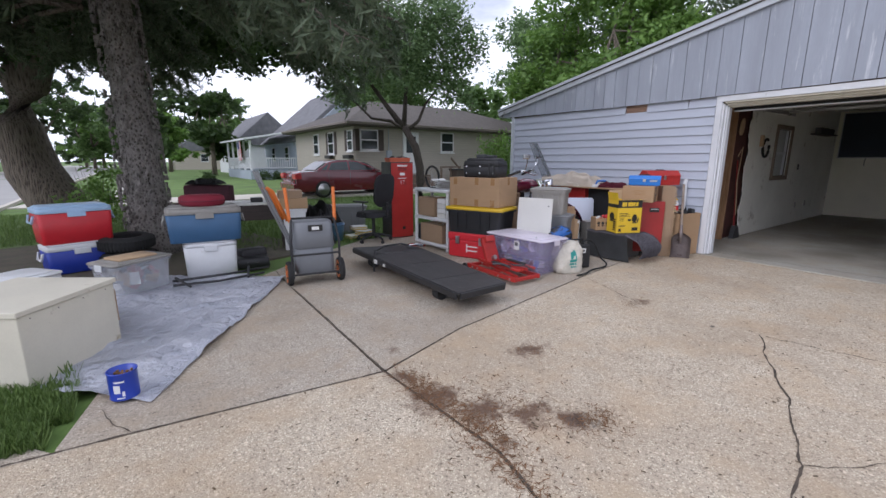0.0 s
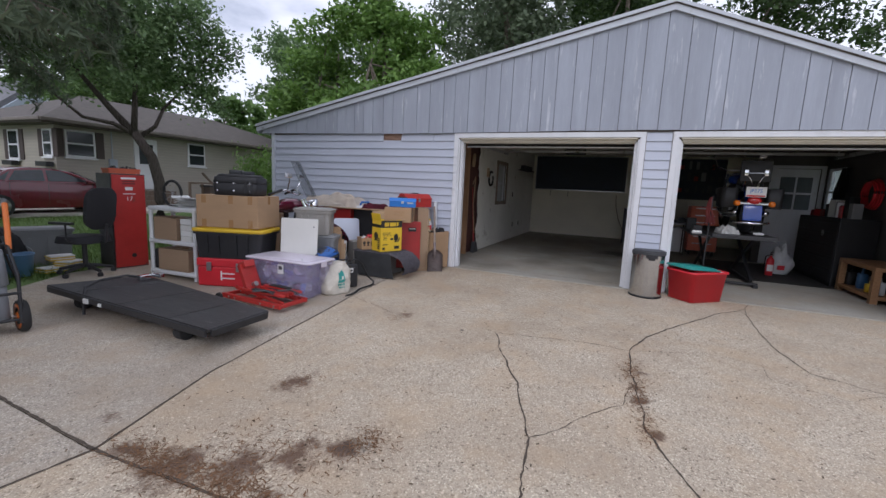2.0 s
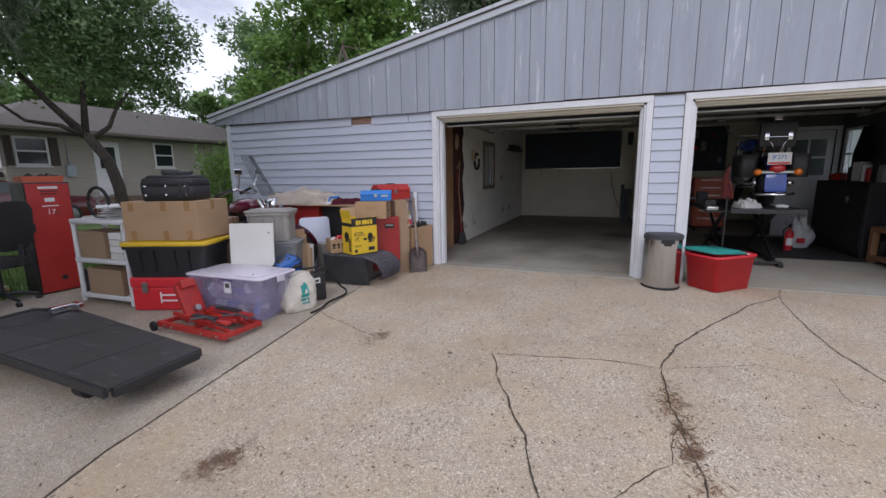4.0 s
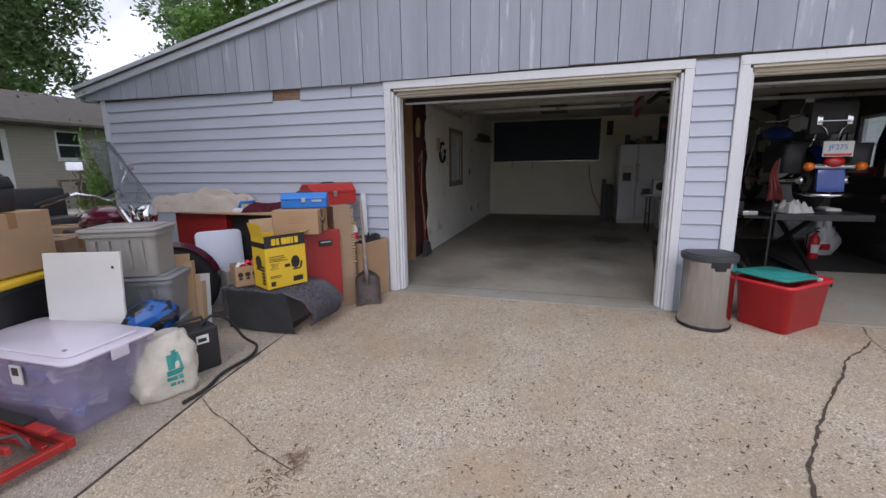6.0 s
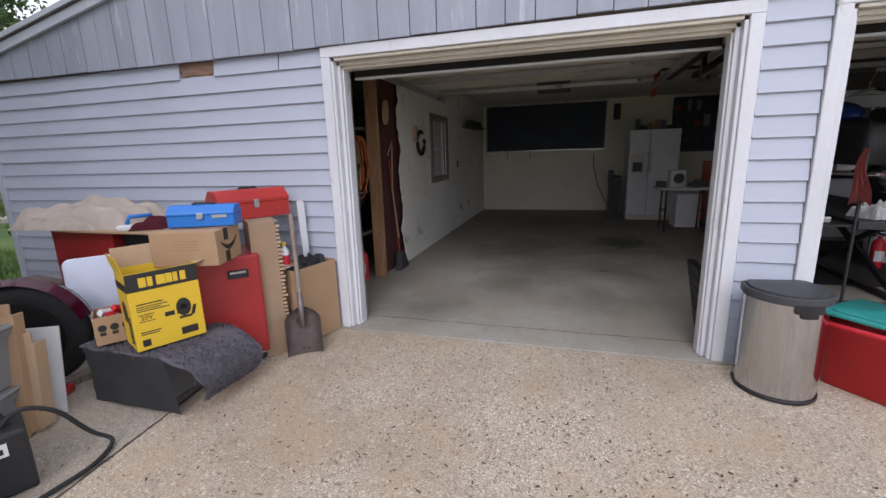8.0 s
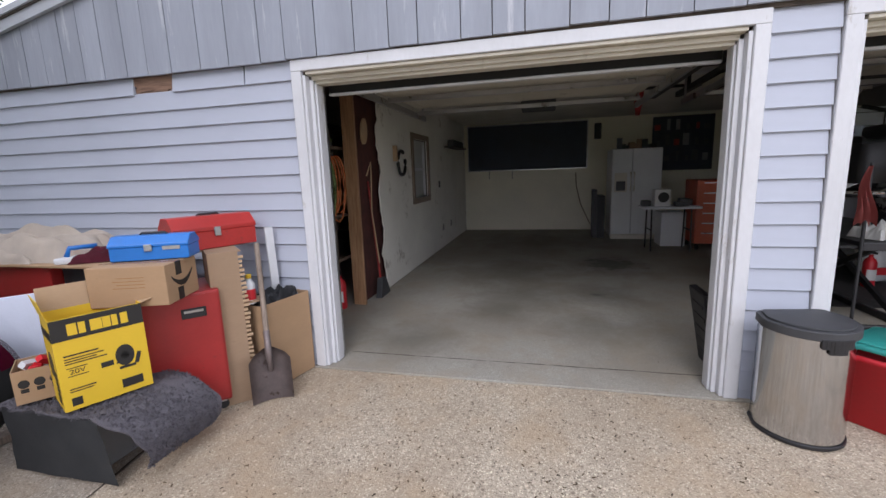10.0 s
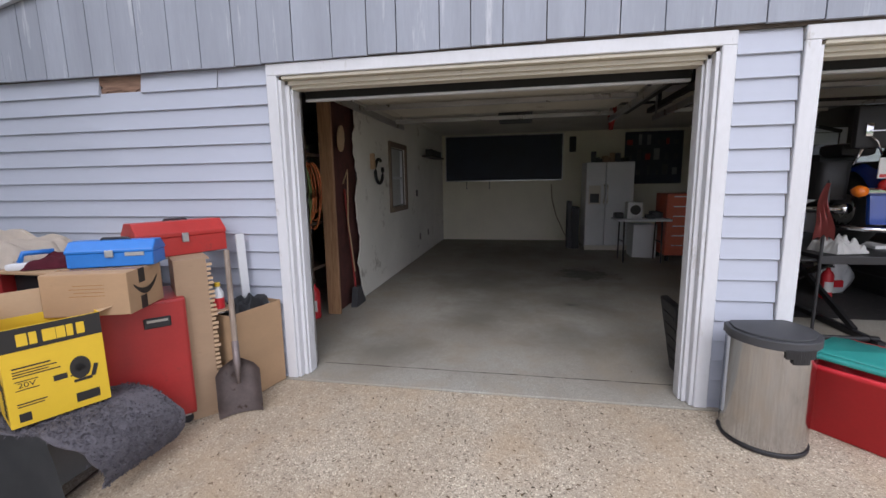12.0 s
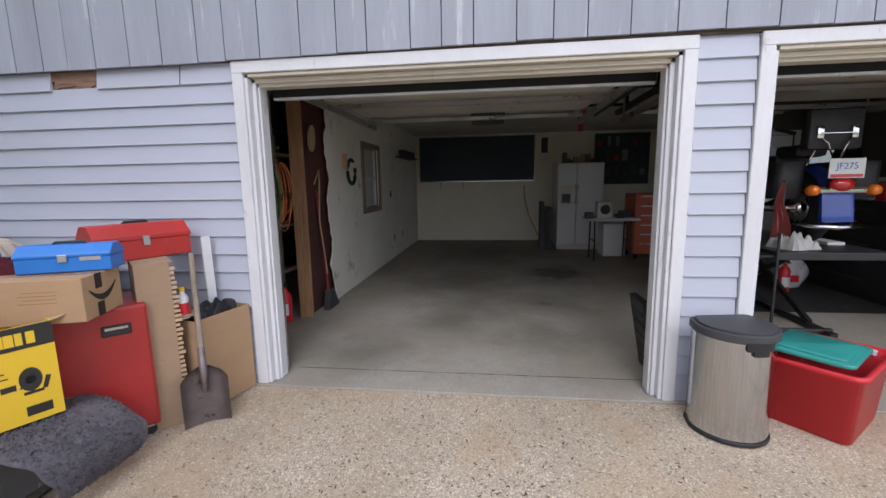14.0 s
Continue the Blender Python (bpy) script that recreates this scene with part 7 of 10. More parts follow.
for x, y, a, h, w_, mt, lb in ((5.64, 5.32, -58, 0.74, 0.22, M_CARD, "brown cardboard sheet standing on edge"), (5.72, 5.30, -66, 0.56, 0.18, M_CARDIN, "pale folded carton standing on edge")):
    cs = thing("cardboard_sheet", pose(x, y, 0.05, -7, 0, a), lb, "cardboard")
    part("sheet", bmesh_span((-w_ / 2, 0, 0), (w_ / 2, 0.012, h)), mt, cs)
    part("flap", bmesh_span((w_ / 2, 0.0, 0.02), (w_ / 2 + 0.012, 0.08, h - 0.06)), mt, cs)
ws = thing("white_sheet", pose(5.86, 5.42, 0.05, -10, 0, -62), "white board beside the motorcycle wheel", "board")
part("board", bmesh_span((-0.1, 0, 0), (0.14, 0.01, 0.52)), M_PAPER, ws)
carton("cardboard_box", pose(5.3, 6.55, 0.05, 0, 0, -62), 0.80, 0.4, 0.86, "tall brown carton behind the totes", M_CARD2)
carton("cardboard_box", pose(5.9, 6.9, 0.05, 0, 0, -62), 0.6, 0.3, 0.88, "brown carton beside the motorcycle", M_CARD2)


# ---- sacks, cord, helmet ----
def two_tone(name, a, b, scale):
    """Gloss paint in two colours with ragged, slanting flashes."""
    m, nt, bs_ = nodes_of(name)
    n = noise_tex(nt, coords(nt, (1.0, 1.0, 3.5)), scale, 3, 0.6)
    nt.links.new(mixc(nt, ramp(nt, n, [(0.50, 0.0), (0.54, 1.0)]), a, b), bs_.inputs["Base Color"])
    bs_.inputs["Roughness"].default_value = 0.3
    return m


M_HELMET = two_tone("blue_and_black_gloss", (0.015, 0.10, 0.36), (0.012, 0.012, 0.015), 5.0)


def helmet():
    t = thing("helmet", pose(5.26, 5.12, 0.415, 10, -20, -40) @ Matrix.Scale(1.12, 4), "blue and black motorcycle helmet", "helmet")
    bm = bmesh.new()
    bmesh.ops.create_uvsphere(bm, u_segments=9, v_segments=6, radius=0.14)
    for v in bm.verts:
        v.co = Vector((v.co.x * 1.25, v.co.y * 0.8, v.co.z * (1.0 if v.co.z > 0 else 0.85)))
    part("shell", bm, M_HELMET, t, bevel=0.006)
    for i, (x, z, w_, a_) in enumerate(((-0.07, 0.06, 0.16, 0.5), (0.06, 0.02, 0.14, 0.3), (-0.02, -0.04, 0.2, 0.1))):
        bm = bmesh.new()
        box(bm, (x, -0.088 + 0.03 * abs(z) * 10, z), (w_, 0.03, 0.022), Matrix.Rotation(a_, 3, "Y"))
        part("black_flash", bm, M_BLACKPL, t, bevel=0.004)


helmet()
bs = thing("tool_bag", pose(5.38, 4.92, 0.045, 0, 0, -25), "black battery charger case with a cord", "case")
part("body", bmesh_span((-0.15, -0.1, 0), (0.15, 0.12, 0.30)), M_BLACKPL, bs, bevel=0.015)
part("label", bmesh_span((0.0, -0.106, 0.20), (0.08, -0.099, 0.26)), M_PAPER, bs, "worn white label")
part("label_print", bmesh_span((0.01, -0.108, 0.215), (0.065, -0.1065, 0.24)), M_INK, bs)
bm = bmesh.new()
tube(bm, [(-0.1, 0, 0.3), (-0.08, 0, 0.36), (0.08, 0, 0.36), (0.1, 0, 0.3)], 0.012)
part("handle", bm, M_BLACKPL, bs)
st = thing("support_crate", pose(5.26, 5.12, 0.045, 0, 0, -60), "grey crate under the helmet", "crate")
part("body", bmesh_span((-0.11, -0.11, 0), (0.11, 0.11, 0.265)), M_GREYPL2, st, bevel=0.01)


def sack():
    t = thing("sack", pose(5.10, 4.85, 0.035, 0, 0, -28) @ Matrix.Scale(0.90, 4), "slumped white woven plastic sack with teal print", "sack")

    def skin(a, z, out=0.0):
        """Slumped bag: boxy below, pinched and creased towards its rolled mouth."""
        e = 0.62
        c, s = math.cos(a), math.sin(a)
        k = 1 + 0.12 * noise.noise((c * 1.6, s * 1.6, z * 5)) + 0.13 * noise.noise((c * 4, s * 4, z * 12)) + 0.05 * noise.noise((c * 9, s * 9, z * 30)) + 0.025 * math.sin(9 * a + z * 20)
        w = (0.19 + 0.03 * math.sin(z * 8)) * (1 - 0.22 * (z / 0.4) ** 2)
        d = (0.15 + 0.02 * math.sin(z * 8)) * (1 - 0.55 * (z / 0.4) ** 2)
        return Vector((math.copysign(abs(c) ** e, c) * w * k * (1 + out), math.copysign(abs(s) ** e, s) * d * k * (1 + out), z * (1.08 + 0.10 * noise.noise((c, s, 3)))))
    bm = bmesh.new()
    rings = [[bm.verts.new(skin(2 * math.pi * i / 40, 0.40 * j / 18)) for i in range(40)] for j in range(19)]
    for a, b in zip(rings, rings[1:]):
        for i in range(40):
            bm.faces.new((a[i], a[(i + 1) % 40], b[(i + 1) % 40], b[i]))
    bm.faces.new(rings[0][::-1])
    tip = bm.verts.new((0, 0, 0.38))
    for i in range(40):
        bm.faces.new((rings[-1][i], rings[-1][(i + 1) % 40], tip))
    part("body", bm, surf("white_woven_plastic", (0.58, 0.54, 0.46), 0.55, vary=0.2, scale=9, grain=220, relief=0.5, dirt=(0.42, 0.34, 0.24), amount=0.08), t, smooth=True)
    bm = bmesh.new()
    for z0, z1, a0, a1 in ((0.19, 0.28, -100, -72), (0.27, 0.30, -94, -80), (0.15, 0.185, -102, -70), (0.115, 0.14, -103, -90), (0.115, 0.14, -87, -70), (0.08, 0.10, -100, -95), (0.08, 0.10, -92, -86), (0.08, 0.10, -83, -76)):
        n = 6
        q = [[bm.verts.new(skin(radians(-84 + 0.45 * (a0 + (a1 - a0) * i / n + 86)), z, 0.025)) for i in range(n + 1)] for z in (z0, (z0 + z1) / 2, z1)]
        for r0, r1 in zip(q, q[1:]):
            for i in range(n):
                bm.faces.new((r0[i], r0[i + 1], r1[i + 1], r1[i]))
    part("print", bm, M_TEAL, t, "teal printed picture and bars")


sack()
bm = bmesh.new()
pts = [(5.40, 4.90, 0.3), (5.50, 4.85, 0.42), (5.62, 4.80, 0.34), (5.72, 4.78, 0.14), (5.80, 4.72, 0.065), (5.62, 4.62, 0.062), (5.35, 4.66, 0.057), (5.15, 4.58, 0.053), (4.95, 4.60, 0.05)]
fine = []
for i in range(len(pts) - 1):
    for k in range(6):
        fine.append(tuple(Vector(pts[i]).lerp(Vector(pts[i + 1]), k / 6)))
for _ in range(6):
    fine = [fine[0]] + [tuple((Vector(fine[i - 1]) + Vector(fine[i]) * 2 + Vector(fine[i + 1])) / 4) for i in range(1, len(fine) - 1)] + [fine[-1]]
tube(bm, fine, 0.011, 8)
plain("power_cord", bm, M_RUBBER, "thick black power cord trailing over the slab", "cord", smooth=True)
bm = bmesh.new()
span(bm, (-0.6, -0.045, 0), (0.6, 0.045, 0.045))
plain("timber_offcut", bm, M_HANDLEWOOD, "bare timber offcut on the slab", "timber", at=pose(6.28, 5.60, 0.06, 0, 0, -6), bevel=0.003)
bl = thing("timber_pile", pose(7.0, 7.0, 0.08, 0, 0, 80), "pile of weathered split boards by the wall", "timber")
rnd = random.Random(11)
for i in range(14):
    bm = bmesh.new()
    box(bm, (rnd.uniform(-0.2, 0.2), rnd.uniform(-0.2, 0.2), 0.03 + 0.025 * i), (0.8, 0.1, 0.024), Euler((0, rnd.uniform(-0.04, 0.04), rnd.uniform(-0.3, 0.3))).to_matrix())
    part("board", bm, M_BROWNWOOD, bl)


# ---- motorcycle by the wall ----
def spoked_wheel(parent, m, r, tw, mat_rim, name="wheel"):
    bm = bmesh.new()
    prof = [(r - tw * 0.75 + tw * 0.75 * math.cos(radians(a)), tw * 0.55 * math.sin(radians(a))) for a in range(-120, 121, 20)]
    lathe(bm, prof + [prof[0]], 36, m)
    w_ = part(name, bm, M_RUBBER, parent, smooth=True)
    bm = bmesh.new()
    lathe(bm, [(r - tw - 0.03, -0.03), (r - tw + 0.006, -0.035), (r - tw + 0.006, 0.035), (r - tw - 0.03, 0.03), (r - tw - 0.03, -0.03)], 36, m)
    part("rim", bm, mat_rim, w_, smooth=True)
    bm = bmesh.new()
    for k in range(28):
        a, b_ = k * math.pi / 14, k * math.pi / 14 + (0.35 if k % 2 else -0.35)
        s = 0.04 if k % 4 < 2 else -0.04
        rod(bm, m @ Vector((0.04 * math.cos(b_), 0.04 * math.sin(b_), s)), m @ Vector(((r - tw - 0.03) * math.cos(a), (r - tw - 0.03) * math.sin(a), 0)), 0.0022, seg=4)
    part("spokes", bm, M_CHROME, w_)
    bm = bmesh.new()
    lathe(bm, [(0.0, -0.06), (0.045, -0.06), (0.03, -0.02), (0.03, 0.02), (0.045, 0.06), (0.0, 0.06)], 16, m)
    lathe(bm, [(0.10, 0.05), (0.13, 0.05), (0.13, 0.055), (0.10, 0.055)], 24, m)
    part("hub", bm, M_STEEL, w_, smooth=True)
    return w_


def motorcycle(name, m, paint, label, steer=0.0, shield=True, bags=False, plate=False):
    """Cruiser, nose along -y, front axle above the origin."""
    t = thing(name, m, label, "motorcycle")
    sm = pose(0, 0.35, 0, 0, 0, steer) @ pose(0, -0.35, 0)
    R = 0.325
    spoked_wheel(t, sm @ pose(0, 0, R, 0, 90, 0), R, 0.10, M_CHROME)
    spoked_wheel(t, pose(0, 1.55, 0.31, 0, 90, 0), 0.31, 0.14, M_CHROME)
    for s in (-1, 1):
        bm = bmesh.new()
        rod(bm, sm @ Vector((s * 0.09, 0, R)), sm @ Vector((s * 0.09, 0.30, 0.98)), 0.024, 0.020)
        part("fork", bm, M_CHROME, t)
    bm = bmesh.new()
    pts = [sm @ Vector((0, 0.345 * math.cos(radians(a)), R + 0.345 * math.sin(radians(a)))) for a in range(55, 166, 10)]
    prev = None
    for p in pts:
        d = (p - sm @ Vector((0, 0, R)))
        side = (sm.to_3x3() @ Vector((1, 0, 0))) * 0.075
        cur = (bm.verts.new(p + side - d * 0.06), bm.verts.new(p + d * 0.02), bm.verts.new(p - side - d * 0.06))
        if prev:
            bm.faces.new((prev[0], prev[1], cur[1], cur[0]))
            bm.faces.new((prev[1], prev[2], cur[2], cur[1]))
        prev = cur
    bmesh.ops.solidify(bm, geom=bm.faces[:], thickness=0.004)
    part("front_mudguard", bm, paint, t, smooth=True)
    bm = bmesh.new()
    tube(bm, [sm @ Vector(p) for p in ((-0.42, 0.62, 1.03), (-0.30, 0.46, 1.10), (-0.12, 0.34, 1.04), (0.12, 0.34, 1.04), (0.30, 0.46, 1.10), (0.42, 0.62, 1.03))], 0.013)
    hb = part("handlebar", bm, M_CHROME, t, smooth=True)
    for s in (-1, 1):
        bm = bmesh.new()
        rod(bm, sm @ Vector((s * 0.32, 0.49, 1.095)), sm @ Vector((s * 0.43, 0.64, 1.03)), 0.018)
        part("grip", bm, M_RUBBER, hb)
        bm = bmesh.new()
        tube(bm, [sm @ Vector(p) for p in ((s * 0.28, 0.44, 1.1), (s * 0.32, 0.40, 1.22), (s * 0.36, 0.40, 1.27))], 0.006)
        box(bm, sm @ Vector((s * 0.38, 0.40, 1.29)), (0.10, 0.02, 0.06))
        part("mirror", bm, M_CHROME, hb, bevel=0.006)
    bm = bmesh.new()
    lathe(bm, [(0.0, -0.12), (0.06, -0.1), (0.088, -0.02), (0.092, 0.02), (0.086, 0.03), (0.05, 0.045), (0, 0.05)], 22, sm @ pose(0, 0.14, 0.90, 90, 0, 0))
    part("headlight", bm, M_CHROME, t, "chrome headlight", smooth=True)
    if shield:
        bm = bmesh.new()
        rows = []
        for i in range(7):
            z = i / 6
            w_ = 0.24 - 0.10 * z * z
            rows.append([bm.verts.new(sm @ Vector((w_ * k / 3, 0.12 + 0.22 * z + 0.09 * (k / 3) ** 2, 1.02 + 0.46 * z))) for k in range(-3, 4)])
        for a, b_ in zip(rows, rows[1:]):
            for k in range(6):
                bm.faces.new((a[k], a[k + 1], b_[k + 1], b_[k]))
        bmesh.ops.solidify(bm, geom=bm.faces[:], thickness=0.004)
        part("windshield", bm, clear_plastic("smoked_screen", (0.10, 0.11, 0.12), 0.45, 0.1), t, "smoked windshield", smooth=True)
    bm = bmesh.new()
    bmesh.ops.create_uvsphere(bm, u_segments=18, v_segments=12, radius=1)
    for v in bm.verts:
        v.co = Vector((v.co.x * 0.145, 0.60 + v.co.y * 0.30, 0.86 + v.co.z * (0.12 if v.co.z > 0 else 0.09) - v.co.y * 0.04))
    part("tank", bm, paint, t, smooth=True)
    for nm, c, s, mt in (("seat", (0, 1.06, 0.72), (0.30, 0.56, 0.12), M_BLACKPL), ("pillion_seat", (0, 1.42, 0.80), (0.26, 0.30, 0.11), M_BLACKPL)):
        bm = bmesh.new()
        box(bm, c, s)
        part(nm, bm, mt, t, bevel=0.045, smooth=True)
    bm = bmesh.new()
    box(bm, (0, 1.78, 0.95), (0.40, 0.07, 0.32))
    br_ = part("backrest", bm, M_BLACKPL, t, bevel=0.034, smooth=True)
    for s in (-1, 1):
        bm = bmesh.new()
        box(bm, (s * 0.125, 1.826, 0.93), (0.05, 0.018, 0.10))
        part("guard", bm, M_CHROME, br_, "polished oval guard", bevel=0.008, smooth=True)
        bm = bmesh.new()
        tube(bm, [(s * 0.11, 1.83, 0.88), (s * 0.07, 1.84, 0.84), (s * 0.03, 1.84, 0.74)], 0.007)
        part("guard_arm", bm, M_CHROME, br_, smooth=True)
    bm = bmesh.new()
    rod(bm, (-0.125, 1.838, 0.92), (0.125, 1.838, 0.92), 0.006)
    part("guard_rod", bm, M_CHROME, br_)
    for s in (-1, 1):
        bm = bmesh.new()
        tube(bm, [(s * 0.12, 1.5, 0.62), (s * 0.12, 1.70, 0.68), (s * 0.11, 1.78, 0.82)], 0.01)
        part("sissy_bar", bm, M_CHROME, t)
    for a in (-24, 24):
        bm = bmesh.new()
        rot = Matrix.Rotation(radians(a), 3, "X")
        box(bm, (0, 0.72 + 0.16 * (1 if a < 0 else -1), 0.56), (0.15, 0.14, 0.26), rot)
        cyl = part("cylinder", bm, M_STEEL, t, bevel=0.004)
        for i in range(6):
            bm = bmesh.new()
            box(bm, rot @ Vector((0, 0, -0.1 + i * 0.04)) + Vector((0, 0.72 + 0.16 * (1 if a < 0 else -1), 0.56)), (0.19, 0.18, 0.012), rot)
            part("fin", bm, M_STEEL, cyl)
    bm = bmesh.new()
    box(bm, (0, 0.74, 0.34), (0.26, 0.44, 0.22))
    part("crankcase", bm, M_STEEL, t, bevel=0.02)
    for s in (-1, 1):
        bm = bmesh.new()
        tube(bm, [(s * 0.10, 0.28, 0.88), (s * 0.14, 0.34, 0.30), (s * 0.14, 1.1, 0.28), (s * 0.12, 1.5, 0.42)], 0.018)
        part("frame", bm, M_BLACKMETAL, t)
    for s in (-1, 1):
        bm = bmesh.new()
        tube(bm, [(s * 0.12, 0.52, 0.5), (s * 0.2, 0.46, 0.34), (s * 0.2, 0.9, 0.28), (s * 0.19, 1.8, 0.33)], [0.022, 0.024, 0.034, 0.042], 12)
        part("exhaust", bm, M_CHROME, t, smooth=True)
    bm = bmesh.new()
    prev = None
    for a in range(0, 151, 12):
        y, z = 1.55 + 0.37 * math.cos(radians(a)), 0.31 + 0.36 * math.sin(radians(a))
        cur = (bm.verts.new((-0.10, y, z - 0.02)), bm.verts.new((0, y, z + 0.02)), bm.verts.new((0.10, y, z - 0.02)))
        if prev:
            bm.faces.new((prev[0], prev[1], cur[1], cur[0]))
            bm.faces.new((prev[1], prev[2], cur[2], cur[1]))
        prev = cur
    bmesh.ops.solidify(bm, geom=bm.faces[:], thickness=0.004)
    part("rear_mudguard", bm, paint, t, smooth=True)
    amber, redl = surf("amber_lens", (0.75, 0.18, 0.01), 0.2, relief=0, coat=0.5), surf("red_lens", (0.5, 0.015, 0.015), 0.2, relief=0, coat=0.5)
    bm = bmesh.new()
    rod(bm, (-0.18, 1.92, 0.47), (0.18, 1.92, 0.47), 0.026, seg=14)
    part("light_bar", bm, M_CHROME, t)
    for s in (-1, 1):
        bm = bmesh.new()
        lathe(bm, [(0.0, -0.05), (0.035, -0.045), (0.045, 0.0), (0.035, 0.04), (0, 0.05)], 16, pose(s * 0.215, 1.94, 0.47, 90, 0, 0))
        part("turn_signal", bm, amber, t, "amber turn signal", smooth=True)
    bm = bmesh.new()
    bmesh.ops.create_uvsphere(bm, u_segments=16, v_segments=10, radius=0.07, matrix=pose(0, 1.93, 0.515) @ Matrix.Diagonal((1.3, 0.7, 0.8, 1)))
    part("tail_light", bm, redl, t, smooth=True)
    if plate:
        p = part("number_plate", bmesh_span((-0.125, 1.955, 0.565), (0.125, 1.963, 0.715)), M_PAPER, t, "white number plate", m=None)
        writing("plate_text", "JF275", 0.07, pose(0, 1.9645, 0.655, 90, 0, 180), M_BLUESTEEL, p)
        part("plate_band", bmesh_span((-0.115, 1.9632, 0.57), (0.115, 1.9645, 0.595)), redl, p)
        bm = bmesh.new()
        box(bm, (0, 1.90, 0.33), (0.24, 0.05, 0.24), Matrix.Rotation(radians(8), 3, "X"))
        part("mudguard_tail", bm, paint, t, bevel=0.02, smooth=True)
        bm = bmesh.new()
        tube(bm, [(-0.24, 1.80, 0.19), (-0.16, 1.95, 0.185), (0, 1.975, 0.18), (0.16, 1.95, 0.185), (0.24, 1.80, 0.19)], 0.018)
        part("bumper", bm, M_CHROME, t, smooth=True)
    if bags:
        for s in (-1, 1):
            bm = bmesh.new()
            slab_round(bm, 0.22, 0.48, 0.40, 0.70, 0.06, -0.04, s * 0.28, 1.55)
            part("saddlebag", bm, M_BLACKPL, t, smooth=True)
    return t


motorcycle("motorcycle", pose(5.84, 5.78, 0.055, 0, 0, -12) @ Matrix.Scale(1.1, 4), surf("maroon_tank_paint", (0.12, 0.008, 0.03), 0.2, relief=0, coat=0.6), "maroon cruiser motorcycle with a smoked windshield", 42)

# ---- pile beside the doorway ----
def carpet():
    """A stiff carpet offcut laid over a crate: flap in front, flat on top, curling down at one side."""
    t = thing("carpet_offcut", pose(0, 0, 0), "grey carpet offcut draped over a crate, curling at one end", "carpet")
    n, k = 18, 26
    bm = bmesh.new()
    rows = []
    for i in range(n + 1):
        x = 6.03 + 0.50 * i / n
        row = []
        for j in range(k + 1):
            s = j / k
            wob = 0.03 * noise.noise((x * 6, s * 7, 1)) + 0.012 * noise.noise((x * 40, s * 40, 1))
            if s < 0.5:
                y, z = 5.24 - 0.60 * s / 0.5, 0.43 + 0.012 * noise.noise((x * 4, s * 5, 0))
            else:
                a = (s - 0.5) / 0.5 * radians(128)
                y, z = 4.64 - 0.235 * math.sin(a) * (1 + 0.1 * i / n), 0.43 - 0.19 * (1 - math.cos(a))
            row.append(bm.verts.new((x + wob + (0.05 * max(0, s - 0.5) * math.sin(s * 9) if i in (0, n) else 0) + 0.22 * max(0, s - 0.62) * (1 - i / n), y, z + 0.3 * wob)))
        rows.append(row)
    for a, b in zip(rows, rows[1:]):
        for j in range(k):
            bm.faces.new((a[j], b[j], b[j + 1], a[j + 1]))
    bmesh.ops.recalc_face_normals(bm, faces=bm.faces[:])
    if sum(f.normal.z for f in bm.faces[: k // 2]) < 0:
        bmesh.ops.reverse_faces(bm, faces=bm.faces[:])
    bmesh.ops.solidify(bm, geom=bm.faces[:], thickness=0.010)
    part("carpet_sheet", bm, M_CARPET, t, smooth=True)
    bm = bmesh.new()
    rows = []
    for i in range(13):
        u = i / 12
        y0 = 5.22 - 0.62 * u
        col = []
        for j in range(9):
            v = j / 8
            col.append(bm.verts.new((6.035 + 0.03 * v - 0.02 * v * v + 0.012 * noise.noise((u * 4, v * 3, 0)), y0 - 0.05 * v * v * u, 0.425 - 0.355 * v)))
        rows.append(col)
    for a, b in zip(rows, rows[1:]):
        for j in range(8):
            bm.faces.new((a[j], a[j + 1], b[j + 1], b[j]))
    bmesh.ops.solidify(bm, geom=bm.faces[:], thickness=-0.008)
    part("flap", bm, M_CARPETBACK, t, "dark rubbery backing hanging in front", smooth=True)
    rnd = np.random.RandomState(3)
    out = []
    for i in range(520):
        s = rnd.uniform(0, 1)
        if s < 0.55:
            p = np.array((6.03, 5.22 - 0.6 * s / 0.55, 0.425))
        else:
            p = np.array((6.04 + rnd.uniform(0, 0.48), 4.64 - 0.24 * math.sin((s - 0.5) * 3.3), 0.43 - 0.19 * (1 - math.cos((s - 0.5) * 3.3))))
        d = rnd.normal(0, 0.012, 3)
        w = rnd.normal(0, 0.0015, 3)
        out.append([p, p + w, p + d + w, p + d])
    pile = []
    for i in range(9000):
        s, x = rnd.uniform(0, 1), 6.035 + 0.49 * rnd.uniform(0, 1)
        if s < 0.5:
            p, up = np.array((x, 5.24 - 1.2 * s, 0.43)), np.array((0, 0, 1.0))
        else:
            a = (s - 0.5) / 0.5 * radians(128)
            p = np.array((x + 0.22 * max(0, s - 0.62) * (1 - (x - 6.03) / 0.5), 4.64 - 0.235 * math.sin(a) * (1 + 0.1 * (x - 6.03) / 0.5), 0.43 - 0.19 * (1 - math.cos(a))))
            up = np.array((0, -math.sin(a), math.cos(a)))
        d = up * rnd.uniform(0.002, 0.007) + rnd.normal(0, 0.003, 3)
        w = rnd.normal(0, 0.0022, 3)
        pile.append([p - w, p + w, p + d + w, p + d - w])
    quads("nap", pile, M_CARPET, t, "stuff", "matted carpet pile")
    quads("frayed_edge", out, M_CARPET, t, "stuff", "frayed carpet fibres")
